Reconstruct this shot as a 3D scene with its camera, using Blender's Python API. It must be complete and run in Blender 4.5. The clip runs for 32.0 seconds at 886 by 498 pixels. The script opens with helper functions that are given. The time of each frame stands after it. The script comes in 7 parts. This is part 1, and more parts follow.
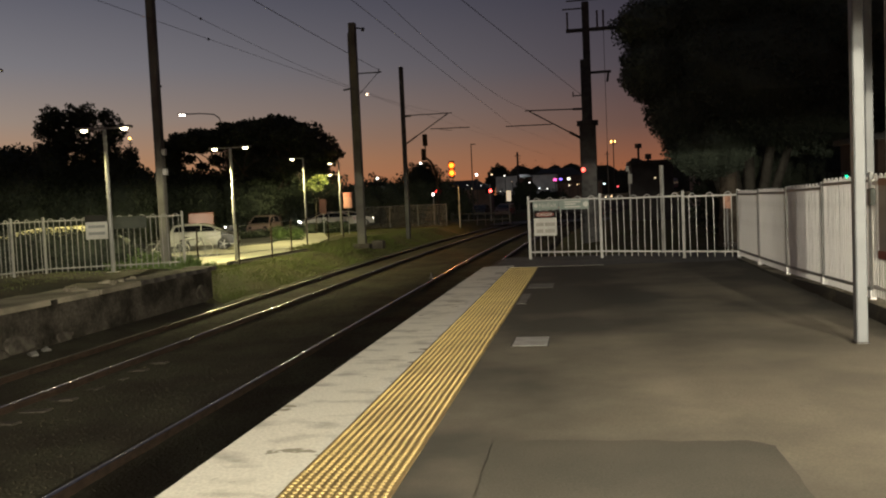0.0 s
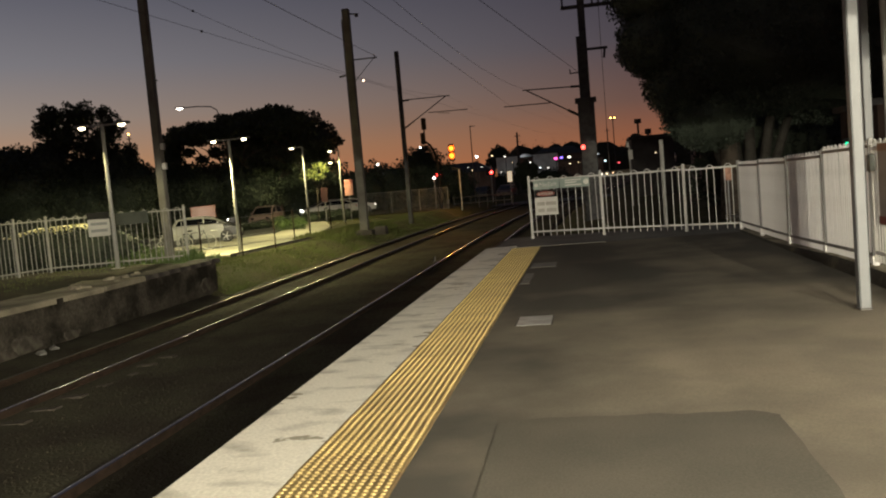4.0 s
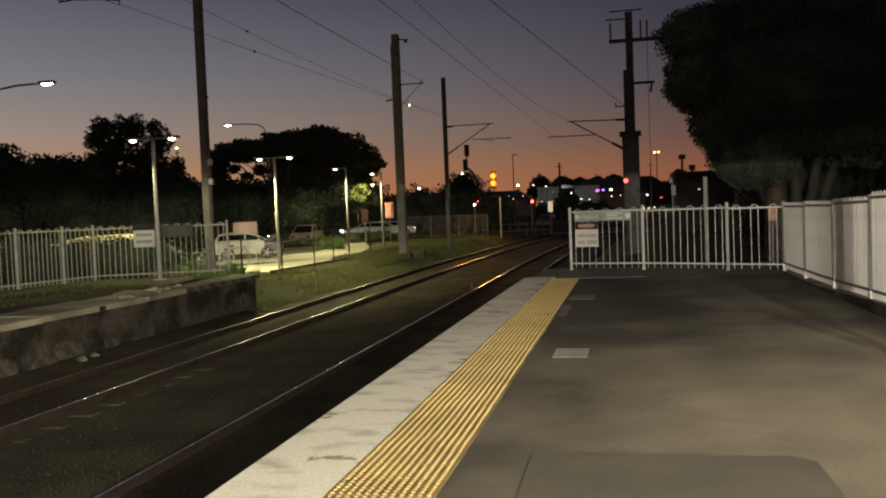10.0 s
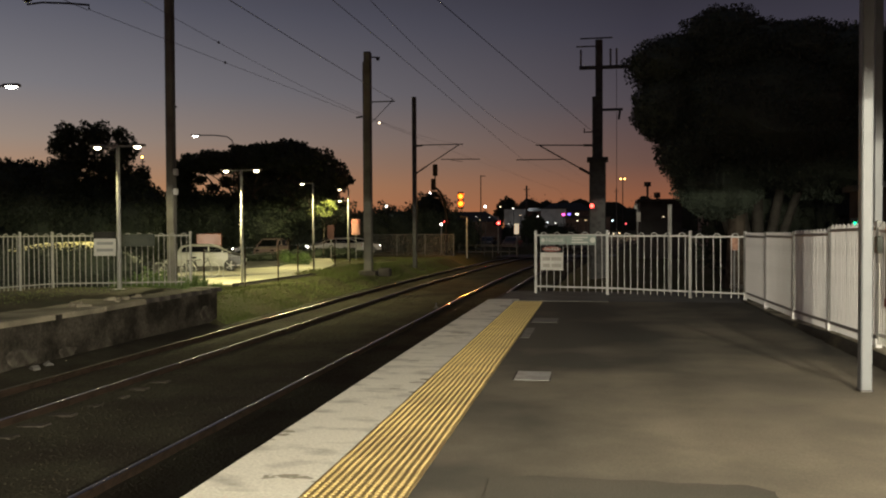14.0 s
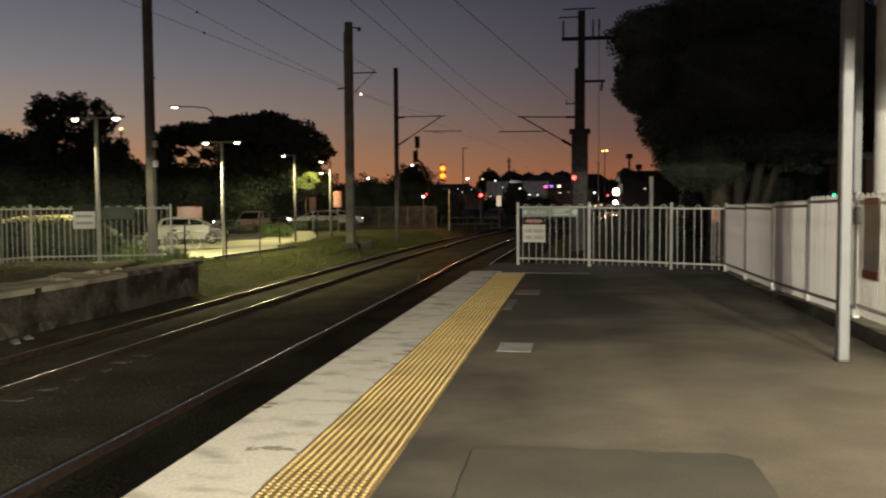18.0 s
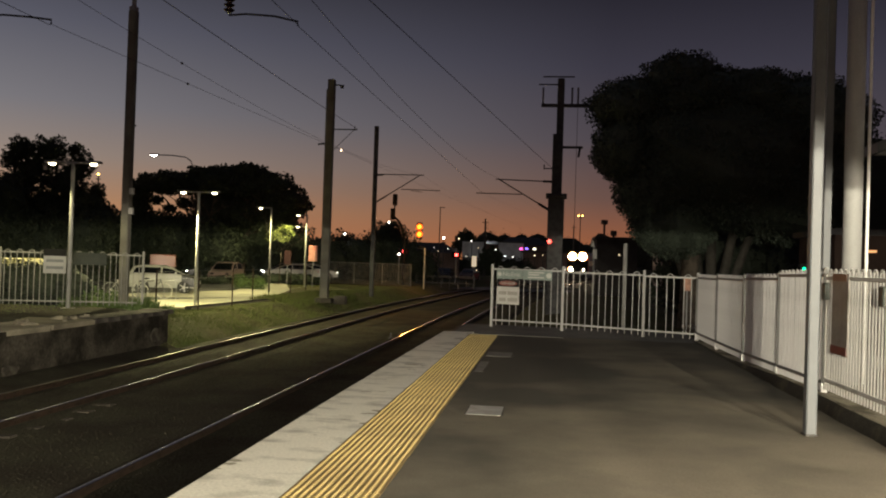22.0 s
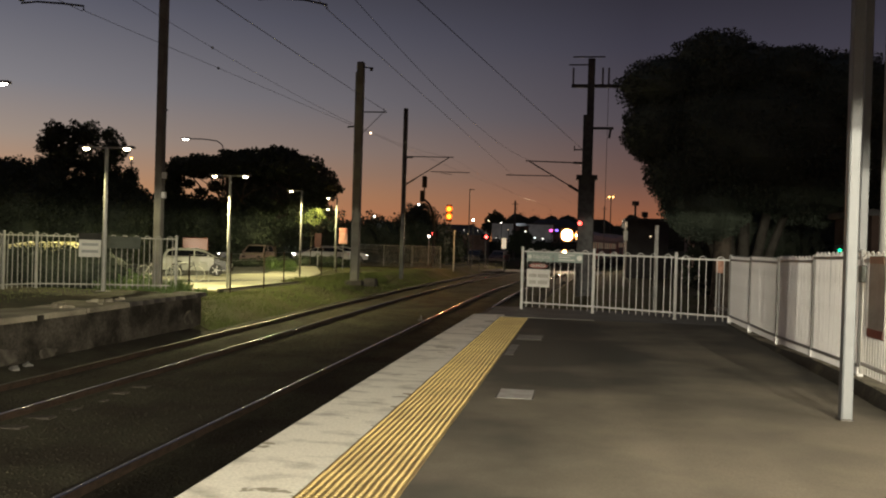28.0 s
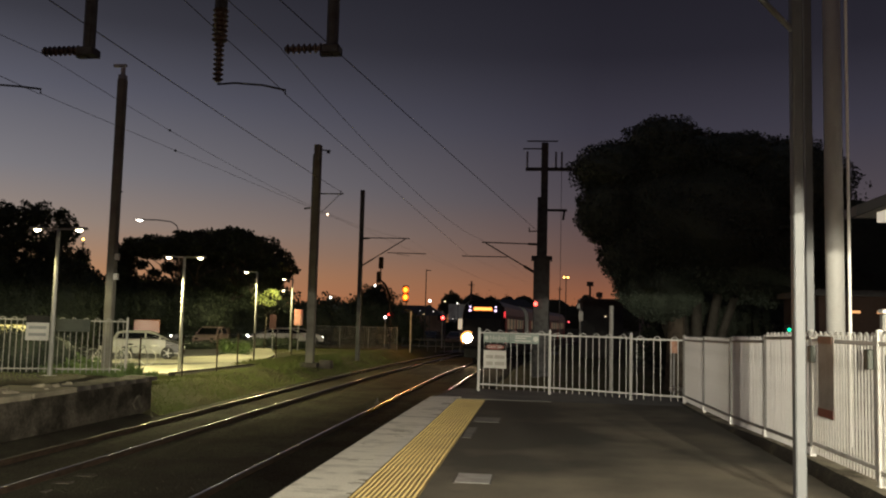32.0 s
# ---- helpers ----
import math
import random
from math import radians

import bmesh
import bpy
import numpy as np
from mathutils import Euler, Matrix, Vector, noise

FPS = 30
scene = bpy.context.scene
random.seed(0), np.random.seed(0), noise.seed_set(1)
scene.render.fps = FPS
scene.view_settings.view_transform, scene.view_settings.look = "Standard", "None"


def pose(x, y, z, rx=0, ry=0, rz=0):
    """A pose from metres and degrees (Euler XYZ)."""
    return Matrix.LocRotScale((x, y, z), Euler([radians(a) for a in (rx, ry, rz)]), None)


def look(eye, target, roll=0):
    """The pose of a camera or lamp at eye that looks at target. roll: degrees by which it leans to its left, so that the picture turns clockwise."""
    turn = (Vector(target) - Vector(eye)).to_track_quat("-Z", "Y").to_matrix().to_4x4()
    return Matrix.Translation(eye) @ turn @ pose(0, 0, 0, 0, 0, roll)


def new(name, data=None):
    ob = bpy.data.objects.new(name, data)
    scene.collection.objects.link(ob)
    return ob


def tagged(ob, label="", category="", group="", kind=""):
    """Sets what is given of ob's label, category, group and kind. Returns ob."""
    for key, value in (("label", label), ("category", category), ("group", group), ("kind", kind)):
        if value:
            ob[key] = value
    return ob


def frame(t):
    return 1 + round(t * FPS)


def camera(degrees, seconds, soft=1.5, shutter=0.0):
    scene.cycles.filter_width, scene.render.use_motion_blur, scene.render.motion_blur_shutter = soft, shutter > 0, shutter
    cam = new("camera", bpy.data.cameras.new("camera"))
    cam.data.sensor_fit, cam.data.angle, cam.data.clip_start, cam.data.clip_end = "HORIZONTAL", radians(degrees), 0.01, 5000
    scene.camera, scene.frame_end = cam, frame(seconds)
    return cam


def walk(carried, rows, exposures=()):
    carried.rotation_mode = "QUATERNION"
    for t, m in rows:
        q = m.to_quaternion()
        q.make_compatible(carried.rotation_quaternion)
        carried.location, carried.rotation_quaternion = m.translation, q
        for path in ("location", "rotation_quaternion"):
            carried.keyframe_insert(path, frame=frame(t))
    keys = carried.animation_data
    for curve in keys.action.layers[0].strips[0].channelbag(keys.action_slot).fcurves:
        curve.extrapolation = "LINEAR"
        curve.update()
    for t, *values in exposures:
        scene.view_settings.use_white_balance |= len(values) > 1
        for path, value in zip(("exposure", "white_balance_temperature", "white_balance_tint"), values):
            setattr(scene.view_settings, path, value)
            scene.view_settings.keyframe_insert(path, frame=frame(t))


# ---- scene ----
cam = camera(54.13, 32.0, 2.0, 0.5)
PATH = [
    (0, pose(-0.010, 0.030, 1.528, 86.759, 2.570, 9.333)),
    (0.5, pose(0.004, 0.029, 1.532, 87.268, 2.651, 9.566)),
    (1, pose(0.002, 0.028, 1.530, 86.989, 3.204, 9.600)),
    (1.5, pose(-0.005, 0.032, 1.528, 85.818, 3.342, 9.660)),
    (2, pose(0.005, 0.040, 1.522, 85.593, 3.436, 9.749)),
    (2.5, pose(0.008, 0.043, 1.519, 85.330, 4.296, 9.403)),
    (4.5, pose(0.032, 0.021, 1.526, 86.074, 5.064, 9.225)),
    (5, pose(0.039, 0.012, 1.535, 86.735, 5.025, 8.460)),
    (5.5, pose(0.024, -0.007, 1.530, 87.254, 4.540, 8.998)),
    (6, pose(0.029, -0.005, 1.537, 87.265, 4.484, 9.533)),
    (6.5, pose(0.027, 0.002, 1.536, 86.955, 4.241, 9.652)),
    (7, pose(0.018, 0.005, 1.531, 86.740, 3.657, 10.320)),
    (7.5, pose(0.012, -0.018, 1.539, 86.953, 3.324, 11.284)),
    (8, pose(0.009, -0.016, 1.539, 87.568, 3.030, 10.797)),
    (8.5, pose(0.009, -0.010, 1.535, 87.752, 3.020, 10.839)),
    (9, pose(0.015, -0.011, 1.534, 87.857, 3.226, 11.322)),
    (9.5, pose(0.008, -0.021, 1.538, 87.620, 3.196, 11.707)),
    (10, pose(0.003, -0.026, 1.537, 87.542, 2.269, 12.061)),
    (10.5, pose(-0.006, -0.023, 1.537, 87.554, 1.558, 12.464)),
    (11, pose(-0.004, -0.027, 1.542, 87.902, 1.427, 12.380)),
    (11.5, pose(0.000, -0.038, 1.538, 88.618, 0.589, 11.070)),
    (12, pose(-0.006, -0.012, 1.547, 89.461, -0.080, 9.502)),
    (12.5, pose(-0.006, -0.004, 1.543, 89.494, -0.118, 8.974)),
    (13, pose(-0.010, 0.006, 1.533, 89.301, -0.153, 9.422)),
    (13.5, pose(-0.011, 0.001, 1.538, 89.029, 0.058, 9.612)),
    (14, pose(-0.001, 0.009, 1.535, 88.759, 0.300, 9.850)),
    (14.5, pose(-0.009, 0.003, 1.540, 88.746, 0.481, 10.063)),
    (16.5, pose(-0.010, -0.007, 1.534, 88.956, -0.007, 10.289)),
    (17, pose(-0.011, -0.002, 1.538, 88.830, -0.117, 10.484)),
    (17.5, pose(-0.012, 0.001, 1.542, 88.581, 0.090, 10.641)),
    (18, pose(-0.002, 0.017, 1.533, 86.921, 0.395, 8.682)),
    (18.5, pose(0.015, 0.016, 1.540, 87.448, 0.880, 6.281)),
    (19, pose(0.015, 0.003, 1.539, 87.820, -0.461, 9.725)),
    (19.5, pose(0.005, -0.005, 1.539, 87.432, -0.437, 12.053)),
    (20, pose(-0.004, 0.002, 1.535, 88.186, -0.473, 11.560)),
    (20.5, pose(-0.001, -0.002, 1.539, 88.944, -0.698, 9.930)),
    (21, pose(0.002, -0.002, 1.544, 89.526, -0.876, 9.154)),
    (21.5, pose(0.006, 0.016, 1.548, 90.489, -1.480, 6.569)),
    (22, pose(0.003, 0.002, 1.551, 90.803, -1.857, 7.060)),
    (22.5, pose(-0.005, 0.009, 1.548, 90.979, -1.570, 5.579)),
    (23, pose(-0.008, 0.010, 1.556, 92.006, -3.034, 5.139)),
    (23.5, pose(-0.014, 0.021, 1.564, 90.819, -3.870, 3.564)),
    (24, pose(-0.015, 0.017, 1.560, 91.053, -3.689, 2.873)),
    (24.5, pose(-0.016, 0.014, 1.562, 90.764, -3.296, 3.262)),
    (25, pose(-0.009, 0.017, 1.561, 90.517, -3.002, 3.772)),
    (25.5, pose(-0.011, 0.019, 1.556, 91.192, -3.087, 5.082)),
    (26, pose(-0.017, 0.016, 1.555, 89.706, -2.781, 5.999)),
    (26.5, pose(-0.008, 0.018, 1.556, 89.189, -1.585, 6.892)),
    (28.5, pose(-0.006, 0.001, 1.573, 90.068, -1.905, 9.239)),
    (29, pose(-0.010, -0.014, 1.574, 91.471, -1.660, 8.270)),
    (29.5, pose(0.003, -0.016, 1.587, 92.912, -1.040, 7.862)),
    (30, pose(-0.003, -0.022, 1.580, 95.310, -1.792, 6.118)),
    (30.5, pose(0.000, -0.044, 1.609, 95.704, -1.630, 6.454)),
    (31, pose(0.002, -0.044, 1.593, 95.661, -1.347, 6.619)),
    (31.5, pose(-0.009, -0.045, 1.587, 95.591, -1.408, 6.648)),
    (32, pose(-0.003, -0.037, 1.587, 94.946, -1.428, 6.150)),
]
walk(cam, PATH, exposures=[(0, 0.0), (22.5, 0.0), (24, 0.1), (26.5, 0.1), (28.5, 0.15), (29.6, 0.16), (30, 0.03), (32, 0.05)])

# ---- sky and large lights ----
world = bpy.data.worlds.new("dusk_sky")
scene.world = world
world.use_nodes = True
wn, wl = world.node_tree.nodes, world.node_tree.links
wn.clear()
w_out, w_bg = wn.new("ShaderNodeOutputWorld"), wn.new("ShaderNodeBackground")
w_co, w_sep, w_ramp, w_side, w_left = wn.new("ShaderNodeTexCoord"), wn.new("ShaderNodeSeparateXYZ"), wn.new("ShaderNodeValToRGB"), wn.new("ShaderNodeMapRange"), wn.new("ShaderNodeValToRGB")
w_mix = wn.new("ShaderNodeMix")
w_mix.data_type = "RGBA"
wl.new(w_co.outputs["Generated"], w_sep.inputs[0])
wl.new(w_sep.outputs["Z"], w_ramp.inputs["Fac"])
wl.new(w_sep.outputs["Z"], w_left.inputs["Fac"])
wl.new(w_sep.outputs["X"], w_side.inputs[0])
w_side.inputs[1].default_value, w_side.inputs[2].default_value = -0.62, 0.06
wl.new(w_side.outputs[0], w_mix.inputs[0])
wl.new(w_left.outputs["Color"], w_mix.inputs[6])
wl.new(w_ramp.outputs["Color"], w_mix.inputs[7])
wl.new(w_mix.outputs[2], w_bg.inputs["Color"])
wl.new(w_bg.outputs[0], w_out.inputs[0])
SKY = [(0.0, (0.38, 0.115, 0.036)), (0.03, (0.28, 0.102, 0.050)), (0.075, (0.145, 0.080, 0.064)), (0.14, (0.075, 0.061, 0.072)),
       (0.22, (0.043, 0.0395, 0.056)), (0.30, (0.0200, 0.0185, 0.0270)), (0.37, (0.0150, 0.0140, 0.0205)), (1.0, (0.034, 0.037, 0.055))]
SKY_LEFT = [(0.0, (0.50, 0.20, 0.085)), (0.05, (0.46, 0.25, 0.13)), (0.10, (0.315, 0.248, 0.205)), (0.155, (0.202, 0.193, 0.208)),
            (0.24, (0.104, 0.105, 0.135)), (0.31, (0.045, 0.045, 0.058)), (0.40, (0.0175, 0.0175, 0.0245)), (1.0, (0.034, 0.037, 0.055))]
for ramp, stops in ((w_ramp.color_ramp, SKY), (w_left.color_ramp, SKY_LEFT)):
    while len(ramp.elements) < len(stops):
        ramp.elements.new(0.5)
    for el, (pos, col) in zip(ramp.elements, stops):
        el.position, el.color = pos, (*col, 1)
w_bg.inputs["Strength"].default_value = 1.0


def lamp(name, kind, at, power, color, size=0.1):
    data = bpy.data.lights.new(name, kind)
    data.energy, data.color = power, color
    data.shadow_soft_size = size
    if kind == "SPOT":
        data.spot_size, data.spot_blend = radians(168), 0.6
    ob = new(name, data)
    ob.location = at
    return ob


for spot, power in (((4.3, -0.7, 2.60), 2950), ((1.0, -4.2, 2.60), 1000), ((3.6, -6.4, 2.60), 9300), ((0.2, -8.8, 2.60), 8500), ((3.2, -11.4, 2.60), 11200)):
    lamp("canopy_light", "POINT", spot, power, (1.0, 0.905, 0.70), 0.03)
POLE_LIGHT = (1.0, 0.89, 0.42)
for spot, power, tip, cone in (((-14.3, 22.4, 3.62), 300, 13, 160), ((-14.4, 31.0, 3.58), 3400, 13, 160), ((-16.4, 45.7, 3.88), 1700, 6, 171), ((-17.9, 58.0, 4.10), 1300, 4, 171)):
    # flat shielded heads; the first two are tipped towards the car park, away from the railway
    head = lamp("pole_light", "SPOT", spot, power, POLE_LIGHT, 0.12)
    head.rotation_euler = (0, radians(tip), 0)
    head.data.spot_size, head.data.spot_blend = radians(cone), 0.2
lamp("street_light", "SPOT", (-23.7, 32.3, 7.40), 3800, (1.0, 0.92, 0.55), 0.15).data.spot_size = radians(136)
lamp("street_light", "SPOT", (-31.8, 65.9, 8.9), 250, (1.0, 0.92, 0.62), 0.15)
lamp("forecourt_light", "POINT", (6.9, 6.2, 2.855), 700, (1.0, 0.9, 0.74), 0.05)
beam = lamp("signal_beam", "SPOT", (-10.5, 68.6, 3.75), 2000, (1.0, 0.38, 0.05), 0.2)
beam.matrix_basis = look((-10.5, 68.6, 3.75), (-4.2, 24.0, -1.0))
beam.data.spot_size, beam.data.spot_blend = radians(16), 0.6
# added fill that brightens the warehouse wall; no lamp stands here
lamp("warehouse_fill", "POINT", (-10.0, 138.0, 7.5), 220, (0.95, 0.98, 1.0), 0.2)


# ---- materials ----
def mat(name, color, rough=0.6, metal=0.0, scale=8.0, vary=0.25, bump=0.0, bscale=60.0, second=None, smin=0.45, smax=0.62, fine=0.12, each=0.0):
    """A surface with a coarse stain, a fine grain and relief; second: the stain's colour."""
    m = bpy.data.materials.new(name)
    m.use_nodes = True
    n, l = m.node_tree.nodes, m.node_tree.links
    b = n["Principled BSDF"]
    b.inputs["Roughness"].default_value, b.inputs["Metallic"].default_value = rough, metal
    b.inputs["Specular IOR Level"].default_value = 0.1 if rough >= 0.9 else 0.5
    co = n.new("ShaderNodeTexCoord")
    big, small = n.new("ShaderNodeTexNoise"), n.new("ShaderNodeTexNoise")
    big.inputs["Scale"].default_value, big.inputs["Detail"].default_value = scale, 6
    small.inputs["Scale"].default_value, small.inputs["Detail"].default_value = bscale, 3
    where = co.outputs["Object"]
    if each:
        # every piece takes its own stretch of the stain
        info, far, add = n.new("ShaderNodeObjectInfo"), n.new("ShaderNodeMath"), n.new("ShaderNodeVectorMath")
        far.operation, far.inputs[1].default_value = "MULTIPLY", 90.0
        l.new(info.outputs["Random"], far.inputs[0])
        l.new(where, add.inputs[0])
        l.new(far.outputs[0], add.inputs[1])
        where = add.outputs[0]
    l.new(where, big.inputs["Vector"])
    l.new(where, small.inputs["Vector"])
    rng = n.new("ShaderNodeMapRange")
    rng.inputs[1].default_value, rng.inputs[2].default_value = smin, smax
    l.new(big.outputs["Fac"], rng.inputs[0])
    mix = n.new("ShaderNodeMix")
    mix.data_type = "RGBA"
    sec = second or tuple(c * (1 - vary) for c in color)
    mix.inputs[6].default_value, mix.inputs[7].default_value = (*color, 1), (*sec, 1)
    l.new(rng.outputs[0], mix.inputs[0])
    hsv = n.new("ShaderNodeHueSaturation")
    l.new(mix.outputs[2], hsv.inputs["Color"])
    mp = n.new("ShaderNodeMapRange")
    mp.inputs[3].default_value, mp.inputs[4].default_value = 1 - fine * 2, 1 + fine * 2
    l.new(small.outputs["Fac"], mp.inputs[0])
    if each:
        mul, mr = n.new("ShaderNodeMath"), n.new("ShaderNodeMapRange")
        mul.operation = "MULTIPLY"
        mr.inputs[3].default_value, mr.inputs[4].default_value = 1 - each, 1 + each
        l.new(info.outputs["Random"], mr.inputs[0])
        l.new(mp.outputs[0], mul.inputs[0])
        l.new(mr.outputs[0], mul.inputs[1])
        l.new(mul.outputs[0], hsv.inputs["Value"])
    else:
        l.new(mp.outputs[0], hsv.inputs["Value"])
    l.new(hsv.outputs[0], b.inputs["Base Color"])
    if bump:
        bp = n.new("ShaderNodeBump")
        bp.inputs["Strength"].default_value, bp.inputs["Distance"].default_value = bump, 0.02
        l.new(small.outputs["Fac"], bp.inputs["Height"])
        l.new(bp.outputs[0], b.inputs["Normal"])
    return m


def glow(name, color, strength):
    m = bpy.data.materials.new(name)
    m.use_nodes = True
    b = m.node_tree.nodes["Principled BSDF"]
    b.inputs["Base Color"].default_value = (*[min(1, c) for c in color], 1)
    b.inputs["Emission Color"].default_value, b.inputs["Emission Strength"].default_value = (*color, 1), strength
    return m


def glass(name, color=(0.004, 0.0045, 0.005)):
    return mat(name, color, 0.08, 0.0, 3, 0.2)


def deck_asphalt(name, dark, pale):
    """Old dark asphalt with the lamps' falloff and the shade by the kerb painted in; the pale middle's edge is ragged
    and soft.
    """
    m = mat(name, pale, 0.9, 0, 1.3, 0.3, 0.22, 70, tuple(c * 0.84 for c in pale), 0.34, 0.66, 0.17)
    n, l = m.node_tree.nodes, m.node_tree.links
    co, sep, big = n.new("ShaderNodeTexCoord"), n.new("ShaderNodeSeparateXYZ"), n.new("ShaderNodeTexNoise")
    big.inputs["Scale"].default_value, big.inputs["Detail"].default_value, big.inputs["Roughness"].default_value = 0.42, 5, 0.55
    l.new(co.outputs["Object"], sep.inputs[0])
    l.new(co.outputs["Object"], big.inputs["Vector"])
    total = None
    # noise blotches, then painted-in light along and across the deck, last the kerb shade
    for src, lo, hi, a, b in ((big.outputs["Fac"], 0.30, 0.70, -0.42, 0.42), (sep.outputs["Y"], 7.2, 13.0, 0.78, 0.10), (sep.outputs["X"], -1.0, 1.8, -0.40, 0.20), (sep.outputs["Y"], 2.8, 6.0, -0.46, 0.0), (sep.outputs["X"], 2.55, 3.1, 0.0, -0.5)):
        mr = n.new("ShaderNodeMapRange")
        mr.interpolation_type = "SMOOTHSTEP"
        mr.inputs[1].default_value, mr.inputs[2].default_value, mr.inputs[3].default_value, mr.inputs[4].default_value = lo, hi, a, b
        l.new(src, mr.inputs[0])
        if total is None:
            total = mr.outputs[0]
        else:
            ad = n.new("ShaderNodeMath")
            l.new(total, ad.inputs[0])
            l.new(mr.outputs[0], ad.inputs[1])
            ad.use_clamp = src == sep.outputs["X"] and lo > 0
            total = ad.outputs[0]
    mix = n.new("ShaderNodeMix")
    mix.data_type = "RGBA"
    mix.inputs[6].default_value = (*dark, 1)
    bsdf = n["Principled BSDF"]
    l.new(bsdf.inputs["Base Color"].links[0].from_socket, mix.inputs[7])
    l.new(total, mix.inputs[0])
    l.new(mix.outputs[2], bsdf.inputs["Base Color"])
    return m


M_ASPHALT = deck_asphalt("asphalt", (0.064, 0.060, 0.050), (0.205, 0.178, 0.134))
M_PATCH = mat("asphalt_patch", (0.075, 0.072, 0.066), 0.85, 0, 1.5, 0.3, 0.4, 120, None, 0.4, 0.6, 0.2)
M_WHITE_EDGE = mat("worn_white_paint", (0.615, 0.59, 0.50), 0.75, 0, 3.4, 0.3, 0.3, 45, (0.36, 0.343, 0.285), 0.50, 0.68, 0.16, each=0.03)
# the scuffs on the coping run across it
scuff = M_WHITE_EDGE.node_tree.nodes.new("ShaderNodeMapping")
scuff.inputs["Scale"].default_value = (0.7, 1.1, 1.0)
stain = M_WHITE_EDGE.node_tree.nodes["Noise Texture"]
M_WHITE_EDGE.node_tree.links.new(stain.inputs["Vector"].links[0].from_socket, scuff.inputs["Vector"])
M_WHITE_EDGE.node_tree.links.new(scuff.outputs[0], stain.inputs["Vector"])
# and here and there the paint has flaked off the concrete
flake, bare, gone = M_WHITE_EDGE.node_tree.nodes.new("ShaderNodeTexNoise"), M_WHITE_EDGE.node_tree.nodes.new("ShaderNodeMapRange"), M_WHITE_EDGE.node_tree.nodes.new("ShaderNodeMix")
flake.inputs["Scale"].default_value, flake.inputs["Detail"].default_value, flake.inputs["Roughness"].default_value = 3.1, 4, 0.5
bare.inputs[1].default_value, bare.inputs[2].default_value = 0.645, 0.665
gone.data_type = "RGBA"
gone.inputs[7].default_value = (0.235, 0.215, 0.155, 1)
skin = M_WHITE_EDGE.node_tree.nodes["Principled BSDF"].inputs["Base Color"]
for a, b in ((scuff.outputs[0], flake.inputs["Vector"]), (flake.outputs["Fac"], bare.inputs[0]), (bare.outputs[0], gone.inputs[0]), (skin.links[0].from_socket, gone.inputs[6]), (gone.outputs[2], skin)):
    M_WHITE_EDGE.node_tree.links.new(a, b)
M_TACTILE = mat("yellow_tactile", (0.165, 0.118, 0.044), 0.7, 0, 2.2, 0.3, 0.2, 80, (0.125, 0.083, 0.034), 0.42, 0.66, 0.12, each=0.08)
M_STUD = mat("yellow_stud", (0.355, 0.265, 0.098), 0.6, 0, 1.1, 0.3, 0.1, 60, (0.275, 0.203, 0.078), 0.40, 0.66, 0.12, each=0.08)
M_CONC = mat("concrete", (0.34, 0.33, 0.30), 0.85, 0, 1.3, 0.3, 0.4, 70, (0.20, 0.19, 0.17), 0.4, 0.65, 0.12)
M_CONC_DARK = mat("weathered_concrete", (0.105, 0.095, 0.083), 0.9, 0, 1.1, 0.5, 0.6, 50, (0.048, 0.043, 0.038), 0.38, 0.62, 0.2)
M_WALL_OLD = mat("old_stained_concrete", (0.060, 0.053, 0.042), 0.95, 0, 1.3, 0.5, 0.9, 14, (0.017, 0.0145, 0.011), 0.40, 0.60, 0.38)
M_STRIP = mat("worn_platform_concrete", (0.25, 0.225, 0.165), 0.9, 0, 0.9, 0.4, 0.4, 40, (0.13, 0.115, 0.085), 0.42, 0.66, 0.2, each=0.15)
M_CONC_PATH = mat("pale_path_concrete", (0.36, 0.34, 0.25), 0.85, 0, 0.8, 0.3, 0.3, 50, (0.26, 0.245, 0.185), 0.4, 0.65, 0.1)
M_PLATE = mat("steel_cover", (0.36, 0.36, 0.34), 0.55, 0.3, 5, 0.3, 0.2, 60, (0.27, 0.26, 0.24), 0.4, 0.6)
# white fence paint darkened to stand for weaker lamplight at the platform end
M_FENCE_END = mat("dimmed_white_fence_paint", (0.31, 0.31, 0.297), 0.5, 0, 3, 0.2, 0.05, 60, (0.27, 0.265, 0.25), 0.5, 0.75, 0.06)
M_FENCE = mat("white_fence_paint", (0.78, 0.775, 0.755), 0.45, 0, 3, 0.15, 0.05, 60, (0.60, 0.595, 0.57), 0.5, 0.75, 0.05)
M_GATE = mat("greyer_white_gate_paint", (0.64, 0.63, 0.59), 0.5, 0, 3, 0.2, 0.05, 60, (0.46, 0.455, 0.41), 0.48, 0.7, 0.06)
M_LATCH = mat("dark_green_latch_paint", (0.055, 0.062, 0.052), 0.5, 0.2, 4, 0.3, 0.05, 60)
M_POST = mat("grey_post_paint", (0.095, 0.101, 0.105), 0.5, 0.0, 2.5, 0.2, 0.1, 60, (0.076, 0.08, 0.083), 0.45, 0.7, 0.06)
M_POLE = mat("pale_pole_paint", (0.30, 0.30, 0.27), 0.6, 0.0, 3, 0.2, 0.05, 40, (0.24, 0.24, 0.22), 0.45, 0.7)
M_RAILING = mat("grey_railing_tone", (0.20, 0.20, 0.19), 0.5, 0.0, 3, 0.2, 0.05, 40)
M_LID = mat("worn_lid", (0.105, 0.10, 0.088), 0.8, 0, 4, 0.3, 0.2, 60)
